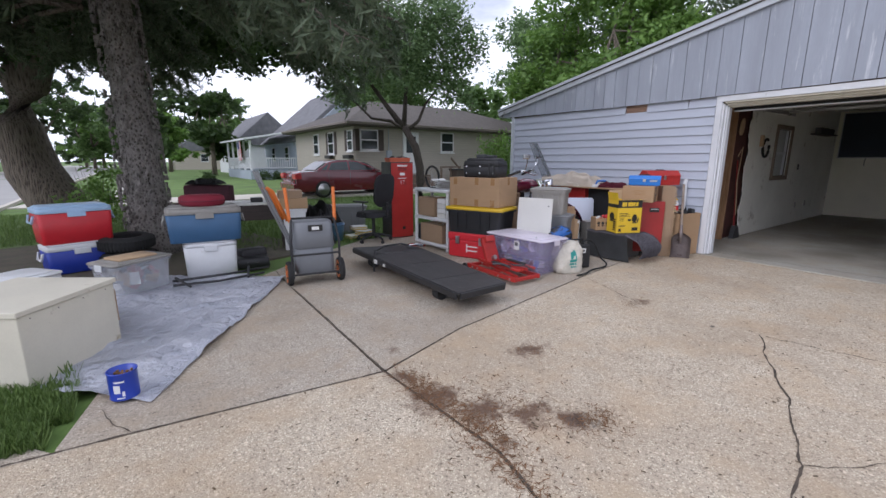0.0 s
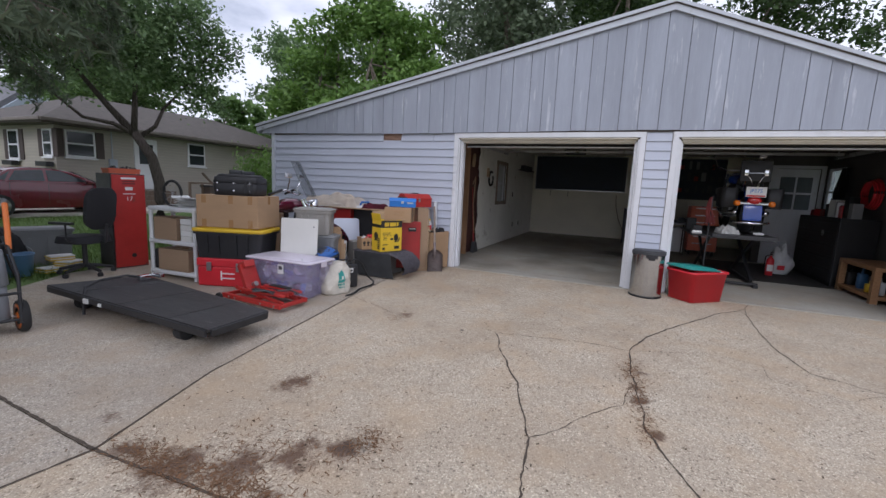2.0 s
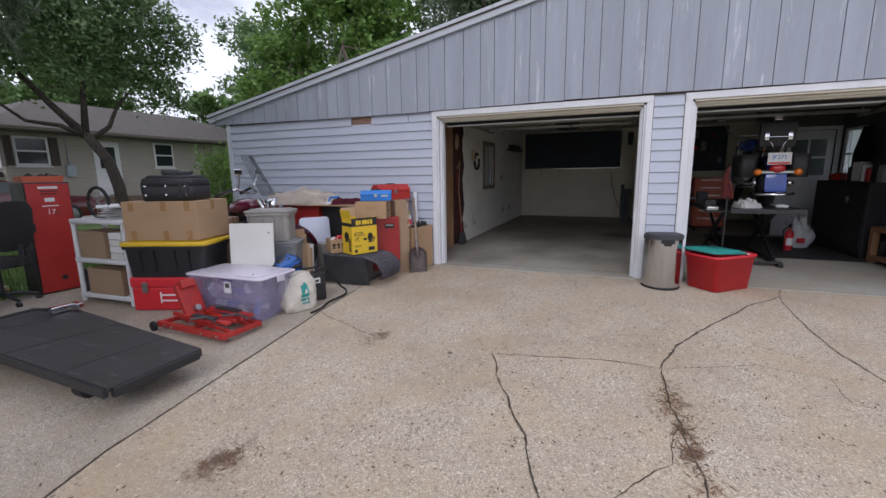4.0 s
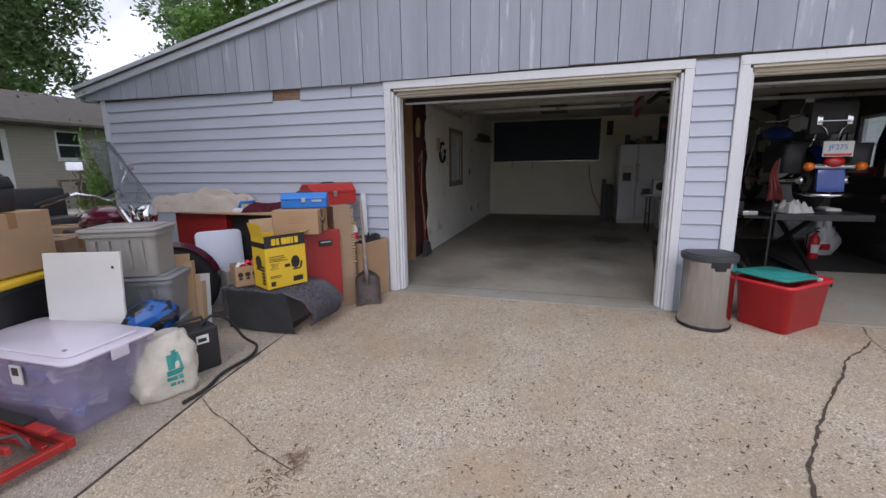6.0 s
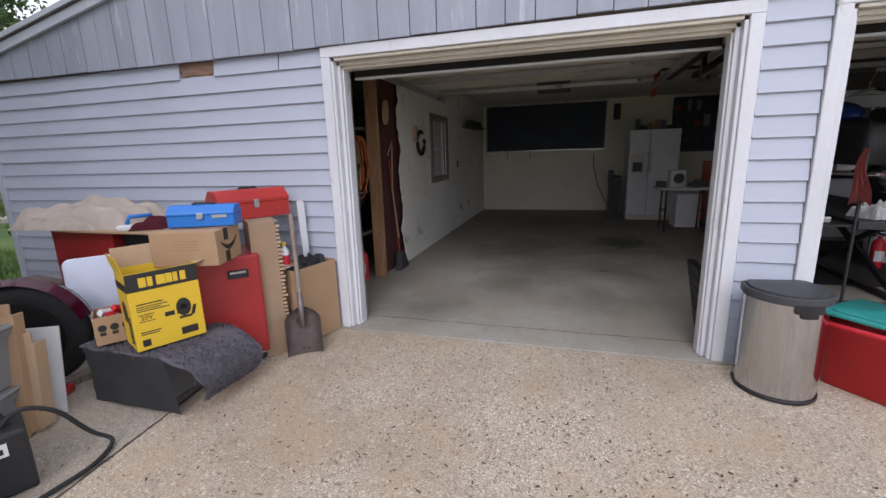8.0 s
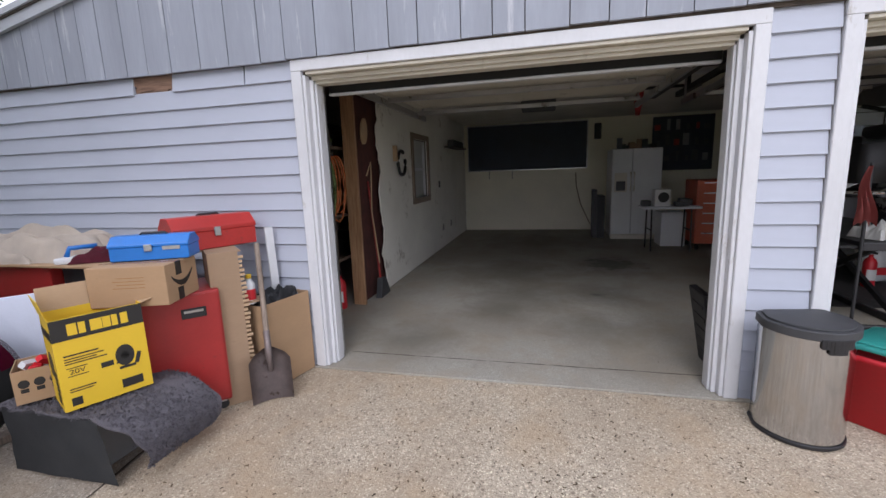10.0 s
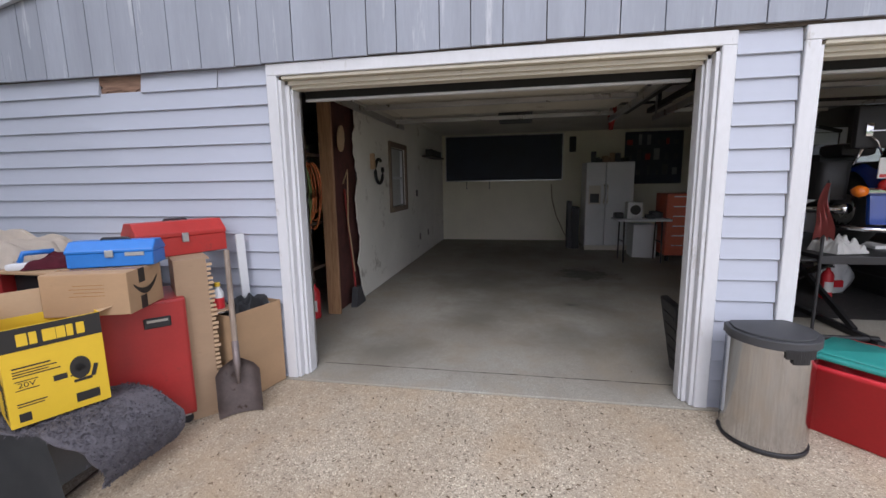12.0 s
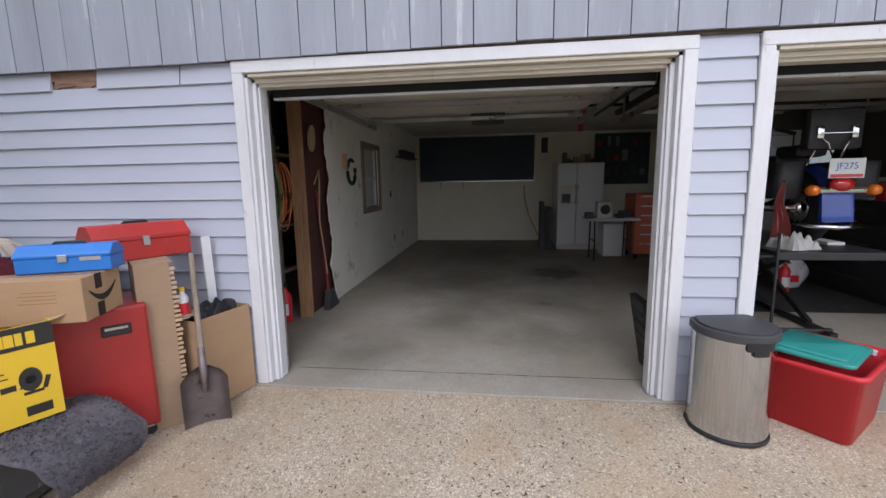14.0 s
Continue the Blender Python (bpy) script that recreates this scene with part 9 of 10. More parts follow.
def overhead_door(i, y0, y1):
    """Sectional door run back under the ceiling, with its tracks, struts and opener."""
    t = thing("overhead_door", pose(0, 0, 0), "cream sectional garage door raised on its tracks", "garage door", "overhead doors")
    w = 0.53
    for k in range(4):
        x = 7.74 + k * (w + 0.006)
        z = 2.26 + 0.012 * k
        p = part("panel", bmesh_span((x, y0 + 0.13, z), (x + w, y1 - 0.13, z + 0.04)), M_CREAM, t, bevel=0.005)
        for yy in (y0 + 0.2, (y0 + y1) / 2, y1 - 0.24):
            part("stile", bmesh_span((x + 0.02, yy, z - 0.006), (x + w - 0.02, yy + 0.05, z - 0.0005)), M_CREAM, p)
    for x, mt in ((8.27, M_STEEL), (8.82, M_STEEL), (9.85, M_STEEL)):
        part("strut", bmesh_span((x, y0 + 0.15, 2.215), (x + 0.05, y1 - 0.15, 2.2585)), mt, t, "metal strut", bevel=0.004)
    # seal made taller so its black also paints the shaded gap above it
    part("seal_shade_band", bmesh_span((7.672, y0 + 0.12, 2.112), (7.70, y1 - 0.12, 2.20)), M_RUBBER, t, "black rubber seal, deepened to stand in for the shaded gap")
    part("bottom_retainer", bmesh_span((7.668, y0 + 0.12, 2.094), (7.71, y1 - 0.12, 2.1115)), M_TRIM, t, "pale metal strip under the seal", bevel=0.003)
    part("bottom_section", bmesh_span((7.7005, y0 + 0.13, 2.114), (7.739, y1 - 0.13, 2.30)), M_CREAM, t, bevel=0.004)
    for y in (y0 + 0.075, y1 - 0.105):
        part("track", bmesh_span((7.75, y, 2.20), (10.4, y + 0.03, 2.26)), M_STEEL, t, "galvanised track")
        part("upright_track", bmesh_span((7.60, y, 0.1), (7.64, y + 0.03, 2.1)), M_STEEL, t)
        bm = bmesh.new()
        tube(bm, [(7.62, y + 0.015, 2.1), (7.64, y + 0.015, 2.18), (7.70, y + 0.015, 2.23), (7.76, y + 0.015, 2.23)], 0.02)
        part("track_bend", bm, M_STEEL, t)
        bm = bmesh.new()
        rod(bm, (10.3, y + 0.015, 2.26), (10.3, y + 0.015, 2.615), 0.012)
        part("hanger", bm, M_STEEL, t)
    ym = (y0 + y1) / 2 - 0.18
    o = thing("door_opener", pose(0, 0, 0), "dark door opener hung from the ceiling", "opener", "door openers")
    part("rail", bmesh_span((7.62, ym - 0.015, 2.33), (9.9, ym + 0.015, 2.36)), M_STEEL, o)
    part("motor_box", bmesh_span((9.9, ym - 0.20, 2.215), (10.3, ym + 0.20, 2.42)), M_DKGREY, o, bevel=0.015)
    part("arm", bmesh_span((8.2, ym - 0.012, 2.305), (8.55, ym + 0.012, 2.329)), M_STEEL, o)
    bm = bmesh.new()
    for s in (-1, 1):
        rod(bm, (10.1, ym + s * 0.15, 2.42), (10.1, ym + s * 0.15, 2.618), 0.01)
    part("hanger", bm, M_STEEL, o)
    return t


for i, (a, b) in enumerate(DOORS):
    overhead_door(i, a, b)


def fridge():
    t = thing("refrigerator", pose(13.62, 0.86, 0.09), "white side-by-side refrigerator with an ice dispenser", "refrigerator")
    part("cabinet", bmesh_span((0.06, -0.45, 0.04), (0.76, 0.45, 1.76)), M_FRIDGE, t, bevel=0.01)
    for y0, y1, nm in ((0.085, 0.448, "freezer_door"), (-0.448, 0.075, "fridge_door")):
        d = part("door", bmesh_span((0.0, y0, 0.11), (0.057, y1, 1.755)), M_FRIDGE, t, bevel=0.012)
        yh = 0.11 if y0 > 0 else 0.045
        bm = bmesh.new()
        tube(bm, [(0.0, yh, 0.95), (-0.045, yh, 0.98), (-0.045, yh, 1.28), (0.0, yh, 1.31)], 0.013)
        part("handle", bm, M_CREAM, d)
        if y0 > 0:
            part("dispenser", bmesh_span((-0.006, 0.17, 0.93), (-0.0005, 0.40, 1.30)), M_CREAM, d, "cream dispenser surround", bevel=0.002)
            part("dispenser_well", bmesh_span((-0.010, 0.20, 0.96), (-0.0065, 0.37, 1.14)), M_DKGREY, d)
    part("kick_plate", bmesh_span((0.02, -0.44, 0.0), (0.10, 0.44, 0.09)), M_CREAM, t)


fridge()
rnd = random.Random(31)
for i in range(9):
    y = 0.55 + i * 0.075
    c = thing("fridge_top_clutter", pose(13.9, y, 1.853, 0, 0, rnd.uniform(-30, 30)), "dark odds piled on the refrigerator", "clutter", "refrigerator clutter")
    part("body", bmesh_span((-0.1, -0.05, 0), (0.12, 0.05, rnd.uniform(0.06, 0.22))), rnd.choice([M_DKGREY, M_BLACKPL, M_CARD2]), c, bevel=0.01)
bb = thing("dark_panel", pose(15.05, 3.03, 1.53), "large dark board hung on the cream wall", "board")
part("board", bmesh_span((-0.03, -1.36, 0.0), (0.045, 1.36, 1.03)), M_DARKBOARD, bb)
for a, b in (((-0.035, -1.38, -0.02), (0.046, 1.38, -0.001)), ((-0.035, -1.38, 1.031), (0.046, 1.38, 1.05)), ((-0.035, -1.38, 0), (0.046, -1.361, 1.03)), ((-0.035, 1.361, 0), (0.046, 1.38, 1.03))):
    part("edge_strip", bmesh_span(a, b), M_STEEL, bb)
sp = thing("wall_speaker", pose(14.98, 1.45, 2.15), "small black speaker on the back wall", "speaker")
part("body", bmesh_span((0, -0.08, 0), (0.118, 0.06, 0.34)), M_BLACKPL, sp, bevel=0.008)
bm = bmesh.new()
tube(bm, [(15.06, 1.9, 1.42), (15.05, 1.88, 1.1), (15.04, 1.78, 0.7), (15.03, 1.62, 0.35), (15.0, 1.5, 0.11)], 0.012)
plain("hanging_cable", bm, surf("tan_cable", (0.35, 0.27, 0.17), 0.6), "tan cable hanging down the back wall", "cable", smooth=True)
for y in (3.9, 3.35):
    bm = bmesh.new()
    tube(bm, [(15.09, y, 1.5), (15.04, y, 1.42), (15.04, y, 1.36), (15.07, y, 1.33)], 0.008)
    plain("coat_hook", bm, M_BLACKMETAL, "small black hook on the back wall", "hook", group="wall hooks")
lean = thing("folded_ramp", pose(13.75, 1.52, 0.09, 0, 0, 0), "folded dark panels leaning beside the refrigerator", "panel")
part("panel", bmesh_span((0, -0.12, 0), (0.5, 0.03, 0.86)), M_BLACKPL, lean, bevel=0.008)
part("panel", bmesh_span((0.06, 0.031, 0), (0.4, 0.11, 0.98)), M_DKGREY, lean, bevel=0.006)


def work_table():
    t = thing("folding_table", pose(12.5, 0.55, 0.09), "white folding table on black legs", "table")
    bm = bmesh.new()
    slab_round(bm, 0.6, 0.86, 0.71, 0.745, 0.04)
    part("tabletop", bm, M_WHITEPL, t, smooth=True)
    for y in (0.30, -0.3):
        bm = bmesh.new()
        tube(bm, [(-0.22, y, 0), (-0.18, y, 0.71)], 0.014)
        tube(bm, [(0.22, y, 0), (0.18, y, 0.71)], 0.014)
        rod(bm, (-0.2, y, 0.35), (0.2, y, 0.35), 0.01)
        part("leg", bm, M_BLACKMETAL, t)
    fb = carton("fan_box", pose(12.36, 0.68, 0.836, 0, 0, -90), 0.24, 0.2, 0.28, "white box with a printed fan picture", M_PAPER, False)
    bm = bmesh.new()
    lathe(bm, [(0.06, 0), (0.085, 0), (0.085, 0.0014), (0.06, 0.0014)], 20, pose(0.01, -0.0002, 0.15, 90, 0, 0))
    lathe(bm, [(0, 0), (0.03, 0), (0.03, 0.0014), (0, 0.0014)], 14, pose(0.01, -0.0002, 0.15, 90, 0, 0))
    part("picture", bm, M_INK, fb, "black fan picture")
    for x, y, s in ((12.45, 0.92, 0.10), (12.4, 0.42, 0.07), (12.5, 0.33, 0.12), (12.6, 0.25, 0.1)):
        c = thing("table_clutter", pose(x, y, 0.836), "dark tool lying on the white table", "tool", "table tools")
        part("body", bmesh_span((-0.08, -0.07, 0), (0.1, 0.07, s)), M_DKGREY, c, bevel=0.02)
    wb_ = thing("white_cabinet", pose(13.0, 0.38, 0.09), "small white cabinet under the table", "cabinet")
    part("body", bmesh_span((-0.2, -0.2, 0), (0.25, 0.2, 0.6)), M_FRIDGE, wb_, bevel=0.01)


work_table()
oc = thing("tool_cabinet", pose(12.42, -0.08, 0.09), "orange-red rolling tool cabinet", "tool cabinet")
part("carcass", bmesh_span((0, -0.36, 0.11), (0.62, 0.24, 1.16)), M_ORANGERED, oc, bevel=0.01)
for k in range(6):
    d = part("drawer", bmesh_span((-0.012, -0.34, 0.16 + 0.165 * k), (-0.0005, 0.22, 0.31 + 0.165 * k)), M_ORANGERED, oc, bevel=0.002)
    part("pull", bmesh_span((-0.026, -0.25, 0.28 + 0.165 * k), (-0.0125, 0.14, 0.295 + 0.165 * k)), M_STEEL, d)
for y in (-0.3, 0.18):
    for x in (0.06, 0.56):
        bm = bmesh.new()
        rod(bm, (x, y - 0.02, 0.05), (x, y + 0.02, 0.05), 0.05, seg=14)
        part("caster", bm, M_RUBBER, oc)
pg = thing("pegboard", pose(15.04, -0.05, 1.4), "dark framed board of hanging tools", "board")
part("board", bmesh_span((0, -0.85, 0), (0.05, 0.35, 1.15)), M_DARKBOARD, pg)
for i in range(18):
    y, z = -0.75 + (i % 6) * 0.19, 0.2 + (i // 6) * 0.33
    part("tool", bmesh_span((-0.02, y, z), (-0.001, y + rnd.uniform(0.04, 0.12), z + rnd.uniform(0.08, 0.25))), rnd.choice([M_GREYPL2, M_REDDARK, M_DKGREY, M_DKGREY]), pg, bevel=0.003)

# bare studs beside the doorway: cords, extinguisher, broom
def cord_coil(at, mat, label, seed, n=7, r=0.09, h=0.32):
    t = thing("extension_cord", at, label, "cord", "hanging cords")
    rd = random.Random(seed)
    for i in range(n):
        bm = bmesh.new()
        ox, oy = rd.uniform(-0.035, 0.035), rd.uniform(-0.04, 0.04)
        hh = h * rd.uniform(0.8, 1.1)
        tube(bm, [(ox, oy + r * math.cos(radians(a)), -hh + hh * math.sin(radians(a))) for a in range(0, 360, 24)], 0.008, 6, True)
        part("loop", bm, mat, t, smooth=True)
    bm = bmesh.new()
    tube(bm, [(0, 0, -0.02), (0, 0, 0.03), (0.06, 0.0, 0.04)], 0.008)
    part("hook", bm, M_STEEL, t)


cord_coil(pose(8.78, 4.74, 1.72), surf("orange_cord", (0.55, 0.16, 0.05), 0.6), "orange extension cord looped on a hook", 1)
cord_coil(pose(8.74, 4.80, 1.70), surf("green_cord", (0.20, 0.30, 0.10), 0.6), "green garden cord looped on a hook", 2, 5)
sh = thing("side_shelf", pose(8.75, 4.95, 0.09), "rough timber shelf in the storage bay", "shelf")
part("upright", bmesh_span((0, -0.2, 0), (0.05, -0.14, 1.9)), M_BROWNWOOD, sh)
part("upright", bmesh_span((0, 0.5, 0), (0.05, 0.56, 1.9)), M_BROWNWOOD, sh)
for z in (0.98, 0.5, 1.7):
    part("shelf", bmesh_span((-0.1, -0.22, z), (0.3, 0.6, z + 0.03)), M_BROWNWOOD, sh)
for i in range(5):
    c = thing("shelf_tin", pose(8.8, 4.85 + i * 0.12, 1.101), "old tin on the rough shelf", "tin", "shelf tins")
    bm = bmesh.new()
    lathe(bm, [(0.045, 0), (0.045, 0.12), (0, 0.125)], 14)
    part("body", bm, [M_GREYPL, M_REDDARK, M_CREAM][i % 3], c)


def extinguisher(at, label):
    t = thing("fire_extinguisher", at, label, "fire extinguisher", "fire extinguishers")
    bm = bmesh.new()
    lathe(bm, [(0.0, 0), (0.055, 0), (0.06, 0.01), (0.06, 0.27), (0.045, 0.31), (0.02, 0.33), (0.02, 0.36), (0, 0.36)], 22)
    part("body", bm, M_REDPL, t, smooth=True)
    bm = bmesh.new()
    prev = None
    for k in range(9):
        a = radians(130 + 100 * k / 8)
        cur = (bm.verts.new((0.0612 * math.cos(a), 0.0612 * math.sin(a), 0.08)), bm.verts.new((0.0612 * math.cos(a), 0.0612 * math.sin(a), 0.2)))
        if prev:
            bm.faces.new((prev[0], cur[0], cur[1], prev[1]))
        prev = cur
    part("label", bm, M_PAPER, t, "white instruction label")
    bm = bmesh.new()
    box(bm, (-0.02, 0, 0.385), (0.12, 0.02, 0.02))
    box(bm, (-0.02, 0, 0.42), (0.12, 0.02, 0.012), Matrix.Rotation(0.25, 3, "Y"))
    part("lever", bm, M_BLACKPL, t)
    bm = bmesh.new()
    tube(bm, [(0.03, 0.02, 0.37), (0.06, 0.06, 0.33), (0.04, 0.075, 0.12)], 0.009)
    part("hose", bm, M_RUBBER, t)


extinguisher(pose(8.72, 4.72, 0.09), "red fire extinguisher standing by the studs")
extinguisher(pose(10.2, -0.92, 0.0985), "red fire extinguisher near the lift")
br = thing("broom", pose(9.25, 4.42, 0.09), "broom with dark red bristles leaning by the drywall", "broom")
bm = bmesh.new()
rod(bm, (0, 0.05, 0.2), (-0.03, 0.12, 1.35), 0.012)
part("handle", bm, M_REDDARK, br)
bm = bmesh.new()
prism(bm, [(-0.05, 0.22), (0.05, 0.22), (0.18, 0.0), (-0.12, 0.0)], 0.0, 0.07, "y")
part("bristles", bm, M_DKGREY, br)
bm = bmesh.new()
tube(bm, [(9.1, 4.5, 1.5), (9.12, 4.45, 1.65), (9.16, 4.47, 1.5), (9.14, 4.48, 1.1), (9.2, 4.45, 0.5)], 0.008)
plain("pale_cord", bm, M_CARDIN, "pale cord hanging beside the torn drywall", "cord")
bm = bmesh.new()
lathe(bm, [(0.0, 0), (0.14, 0.0), (0.14, 0.02), (0.0, 0.02)], 24, pose(0, 0, 0, 90, 0, 0) @ Matrix.Diagonal((0.55, 1, 1, 1)))
plain("hanging_disc", bm, M_CARDIN, "tan oval board hung on the stud", "board", at=pose(9.08, 4.50, 1.98, 0, 10, 0))
hs = thing("wall_hose", pose(10.24, 4.47, 1.66), "black hose loop hung on the drywall", "hose")
bm = bmesh.new()
tube(bm, [(0.15 * math.cos(radians(a)), 0, 0.16 * math.sin(radians(a))) for a in range(60, 385, 20)], 0.022, 8)
part("loop", bm, M_RUBBER, hs, smooth=True)
part("bracket", bmesh_span((-0.26, -0.02, 0.02), (-0.20, 0.028, 0.22)), M_CARDIN, hs)
for x, z in ((12.6, 0.42), (13.3, 0.42), (12.4, 1.25)):
    ol = thing("wall_outlet", pose(x, 4.485, z), "small wall outlet on the drywall", "outlet", "outlets")
    part("plate", bmesh_span((-0.04, 0, 0), (0.04, 0.013, 0.12)), M_DKGREY if z > 1 else M_GREYPL, ol, bevel=0.003)
bs_ = thing("wall_shelf", pose(13.4, 4.28, 2.0), "small shelf with dark odds near the corner", "shelf")
part("shelf", bmesh_span((-0.5, 0, 0), (0.7, 0.218, 0.025)), M_DKWOOD, bs_)
bm = bmesh.new()
for i in range(8):
    box(bm, (-0.4 + i * 0.13, 0.1, 0.026 + 0.06), (0.09, 0.12, 0.12 - 0.01 * (i % 3)))
part("odds", bm, M_DKGREY, bs_)
# dark wedge leaning at the right jamb
wd = thing("rubber_ramp", pose(7.78, 1.475, 0.09, 0, 0, 0), "black rubber ramp leaning against the jamb", "ramp")
bm = bmesh.new()
box(bm, (0.05, 0.0, 0.28), (0.30, 0.05, 0.56), Matrix.Rotation(radians(-10), 3, "X"))
part("body", bm, M_BLACKPL, wd, bevel=0.008)
bm = bmesh.new()
for k in range(5):
    box(bm, (0.05, 0.006 + 0.016 * (k - 2), 0.1 + 0.09 * k), (0.24, 0.05, 0.02), Matrix.Rotation(radians(-10), 3, "X"))
part("rib", bm, M_BLACKPL, wd)
ra = thing("red_rag", pose(11.0, 1.35, 2.3), "red rag hanging from the ceiling", "rag")
bm = bmesh.new()
tube(bm, [(0, 0, 0.32), (0.01, 0.0, 0.2), (0.03, 0.02, 0.05), (0.02, 0.03, -0.12)], [0.015, 0.04, 0.06, 0.03], 9)
part("cloth", bm, M_REDDARK, ra, smooth=True)
bm = bmesh.new()
for k in range(3):
    span(bm, (9.0 + k * 0.12, 1.2 - 0.3 * k, 2.36), (10.9, 1.26 - 0.3 * k, 2.42))
for x in (9.4, 10.5):
    span(bm, (x, 0.4, 2.421), (x + 0.05, 1.5, 2.45))
    span(bm, (x, 0.9, 2.451), (x + 0.04, 0.94, 2.619))
plain("ceiling_rack", bm, M_BLACKMETAL, "dark rack of long stock under the ceiling", "rack")
bm = bmesh.new()
lathe(bm, [(0.0, 0), (0.08, 0.01), (0.1, 0.04), (0.1, 0.05), (0, 0.05)], 20)
plain("smoke_alarm", bm, M_WHITEPL, "round white alarm on the ceiling", "alarm", at=pose(10.6, 0.75, 2.568))

# ---- second bay: lift, motorcycle, clutter ----
def lift_table():
    t = thing("lift_table", pose(0, 0, 0), "black motorcycle lift table on crossed legs", "lift")
    part("deck", bmesh_span((8.25, -0.46, 0.85), (10.5, 0.36, 0.91)), M_BLACKMETAL, t, bevel=0.006)
    part("side_tray", bmesh_span((8.3, 0.361, 0.86), (10.0, 0.62, 0.88)), M_BLACKMETAL, t, bevel=0.004)
    for y in (-0.36, 0.26):
        for a, b in (((8.9, 0.14), (10.3, 0.84)), ((10.3, 0.14), (9.0, 0.84))):
            bm = bmesh.new()
            p, q = Vector((a[0], y, a[1])), Vector((b[0], y, b[1]))
            box(bm, (p + q) / 2, ((q - p).length, 0.035, 0.05), Matrix.Rotation(-math.atan2(q.z - p.z, q.x - p.x), 3, "Y"))
            part("scissor_leg", bm, M_BLACKMETAL, t)
        part("base_rail", bmesh_span((8.6, y - 0.03, 0.09), (10.4, y + 0.03, 0.14)), M_BLACKMETAL, t)
    bm = bmesh.new()
    rod(bm, (8.70, -0.33, 0.13), (8.70, 0.32, 0.13), 0.024)
    rod(bm, (8.70, -0.40, 0.125), (8.70, -0.33, 0.125), 0.034)
    part("foot_bar", bm, M_BLACKMETAL, t)


lift_table()
bm = bmesh.new()
slab_round(bm, 2.4, 2.0, 0, 0.008, 0.04)
plain("floor_mat", bm, surf("black_rubber_mat", (0.035, 0.034, 0.034), 0.75, vary=0.4, scale=5, dirt=(0.12, 0.11, 0.10), amount=0.08), "worn black rubber mat under the lift", "mat", at=pose(10.6, -0.95, 0.0895))
motorcycle("motorcycle", pose(10.35, -0.14, 0.912, 0, 0, 90), surf("deep_blue_paint", (0.01, 0.05, 0.30), 0.2, relief=0, coat=0.6), "blue touring motorcycle raised on a lift, seen from behind", 0, False, True, True)
rg = thing("pole_broom", pose(8.12, 0.45, 0.09), "black broom pole with a faded red rag", "broom")
bm = bmesh.new()
rod(bm, (0, 0, 0.02), (0.04, -0.02, 1.38), 0.011)
part("pole", bm, M_BLACKMETAL, rg)
bm = bmesh.new()
grid = []
for j in range(13):
    v = j / 12
    w_ = 0.03 + 0.10 * v
    grid.append([bm.verts.new((0.015 + 0.022 * math.sin(i * 1.5 + v * 2) * (0.3 + v), (i / 12 - 0.5) * w_ + 0.02 * math.sin(v * 5), 1.36 - 0.36 * v - (0.05 * abs(math.sin(i * 0.9)) if j == 12 else 0))) for i in range(13)])
for ra_, rb_ in zip(grid, grid[1:]):
    for i in range(12):
        bm.faces.new((ra_[i], ra_[i + 1], rb_[i + 1], rb_[i]))
bmesh.ops.solidify(bm, geom=bm.faces[:], thickness=0.004)
part("rag", bm, surf("faded_red_rag", (0.40, 0.10, 0.09), 0.9, grain=150), rg, smooth=True)
part("collar", bmesh_span((-0.02, -0.02, 0.0), (0.02, 0.02, 0.05)), M_YELLOWPL, rg)
drape("white_rag", 0.26, 0.26, 0.14, M_PAPER, "white printed rag on the lift tray", pose(8.46, 0.14, 0.912, 0, 0, 15), 8)
for x, y, w_, h, mt, lb in ((9.1, 0.46, 0.2, 0.10, M_DKGREY, "black tool on the lift tray"), (9.5, 0.5, 0.18, 0.2, M_BLACKPL, "black part on the lift tray"), (8.42, 0.55, 0.14, 0.05, M_STEEL, "steel tool on the lift tray"), (8.75, -0.3, 0.26, 0.03, M_PAPER, "papers on the lift deck")):
    c = thing("lift_clutter", pose(x, y, 0.911 if y < 0.3 else 0.881), lb, "tool", "lift tools")
    part("body", bmesh_span((-w_ / 2, -0.07, 0), (w_ / 2, 0.07, h)), mt, c, bevel=0.01)
bg = thing("plastic_bag", pose(10.5, -1.15, 0.0985) @ Matrix.Scale(1.35, 4), "crumpled white shopping bag with red print", "bag")
bm = bmesh.new()
bmesh.ops.create_uvsphere(bm, u_segments=20, v_segments=14, radius=0.5)
for v in bm.verts:
    c = v.co
    k = 1 + 0.5 * noise.noise((c.x * 5, c.y * 5, c.z * 5)) + 0.35 * noise.noise((c.x * 13, c.y * 13, c.z * 13))
    v.co = Vector((c.x * 0.19 * k, c.y * 0.26 * k * (1 - 0.5 * max(0, c.z)), max(0, (c.z + 0.4) * 0.38 * k)))
part("body", bm, M_WHITEPL, bg, smooth=True)
part("print", bmesh_span((-0.108, -0.03, 0.07), (-0.08, 0.05, 0.13)), M_REDPL, bg)


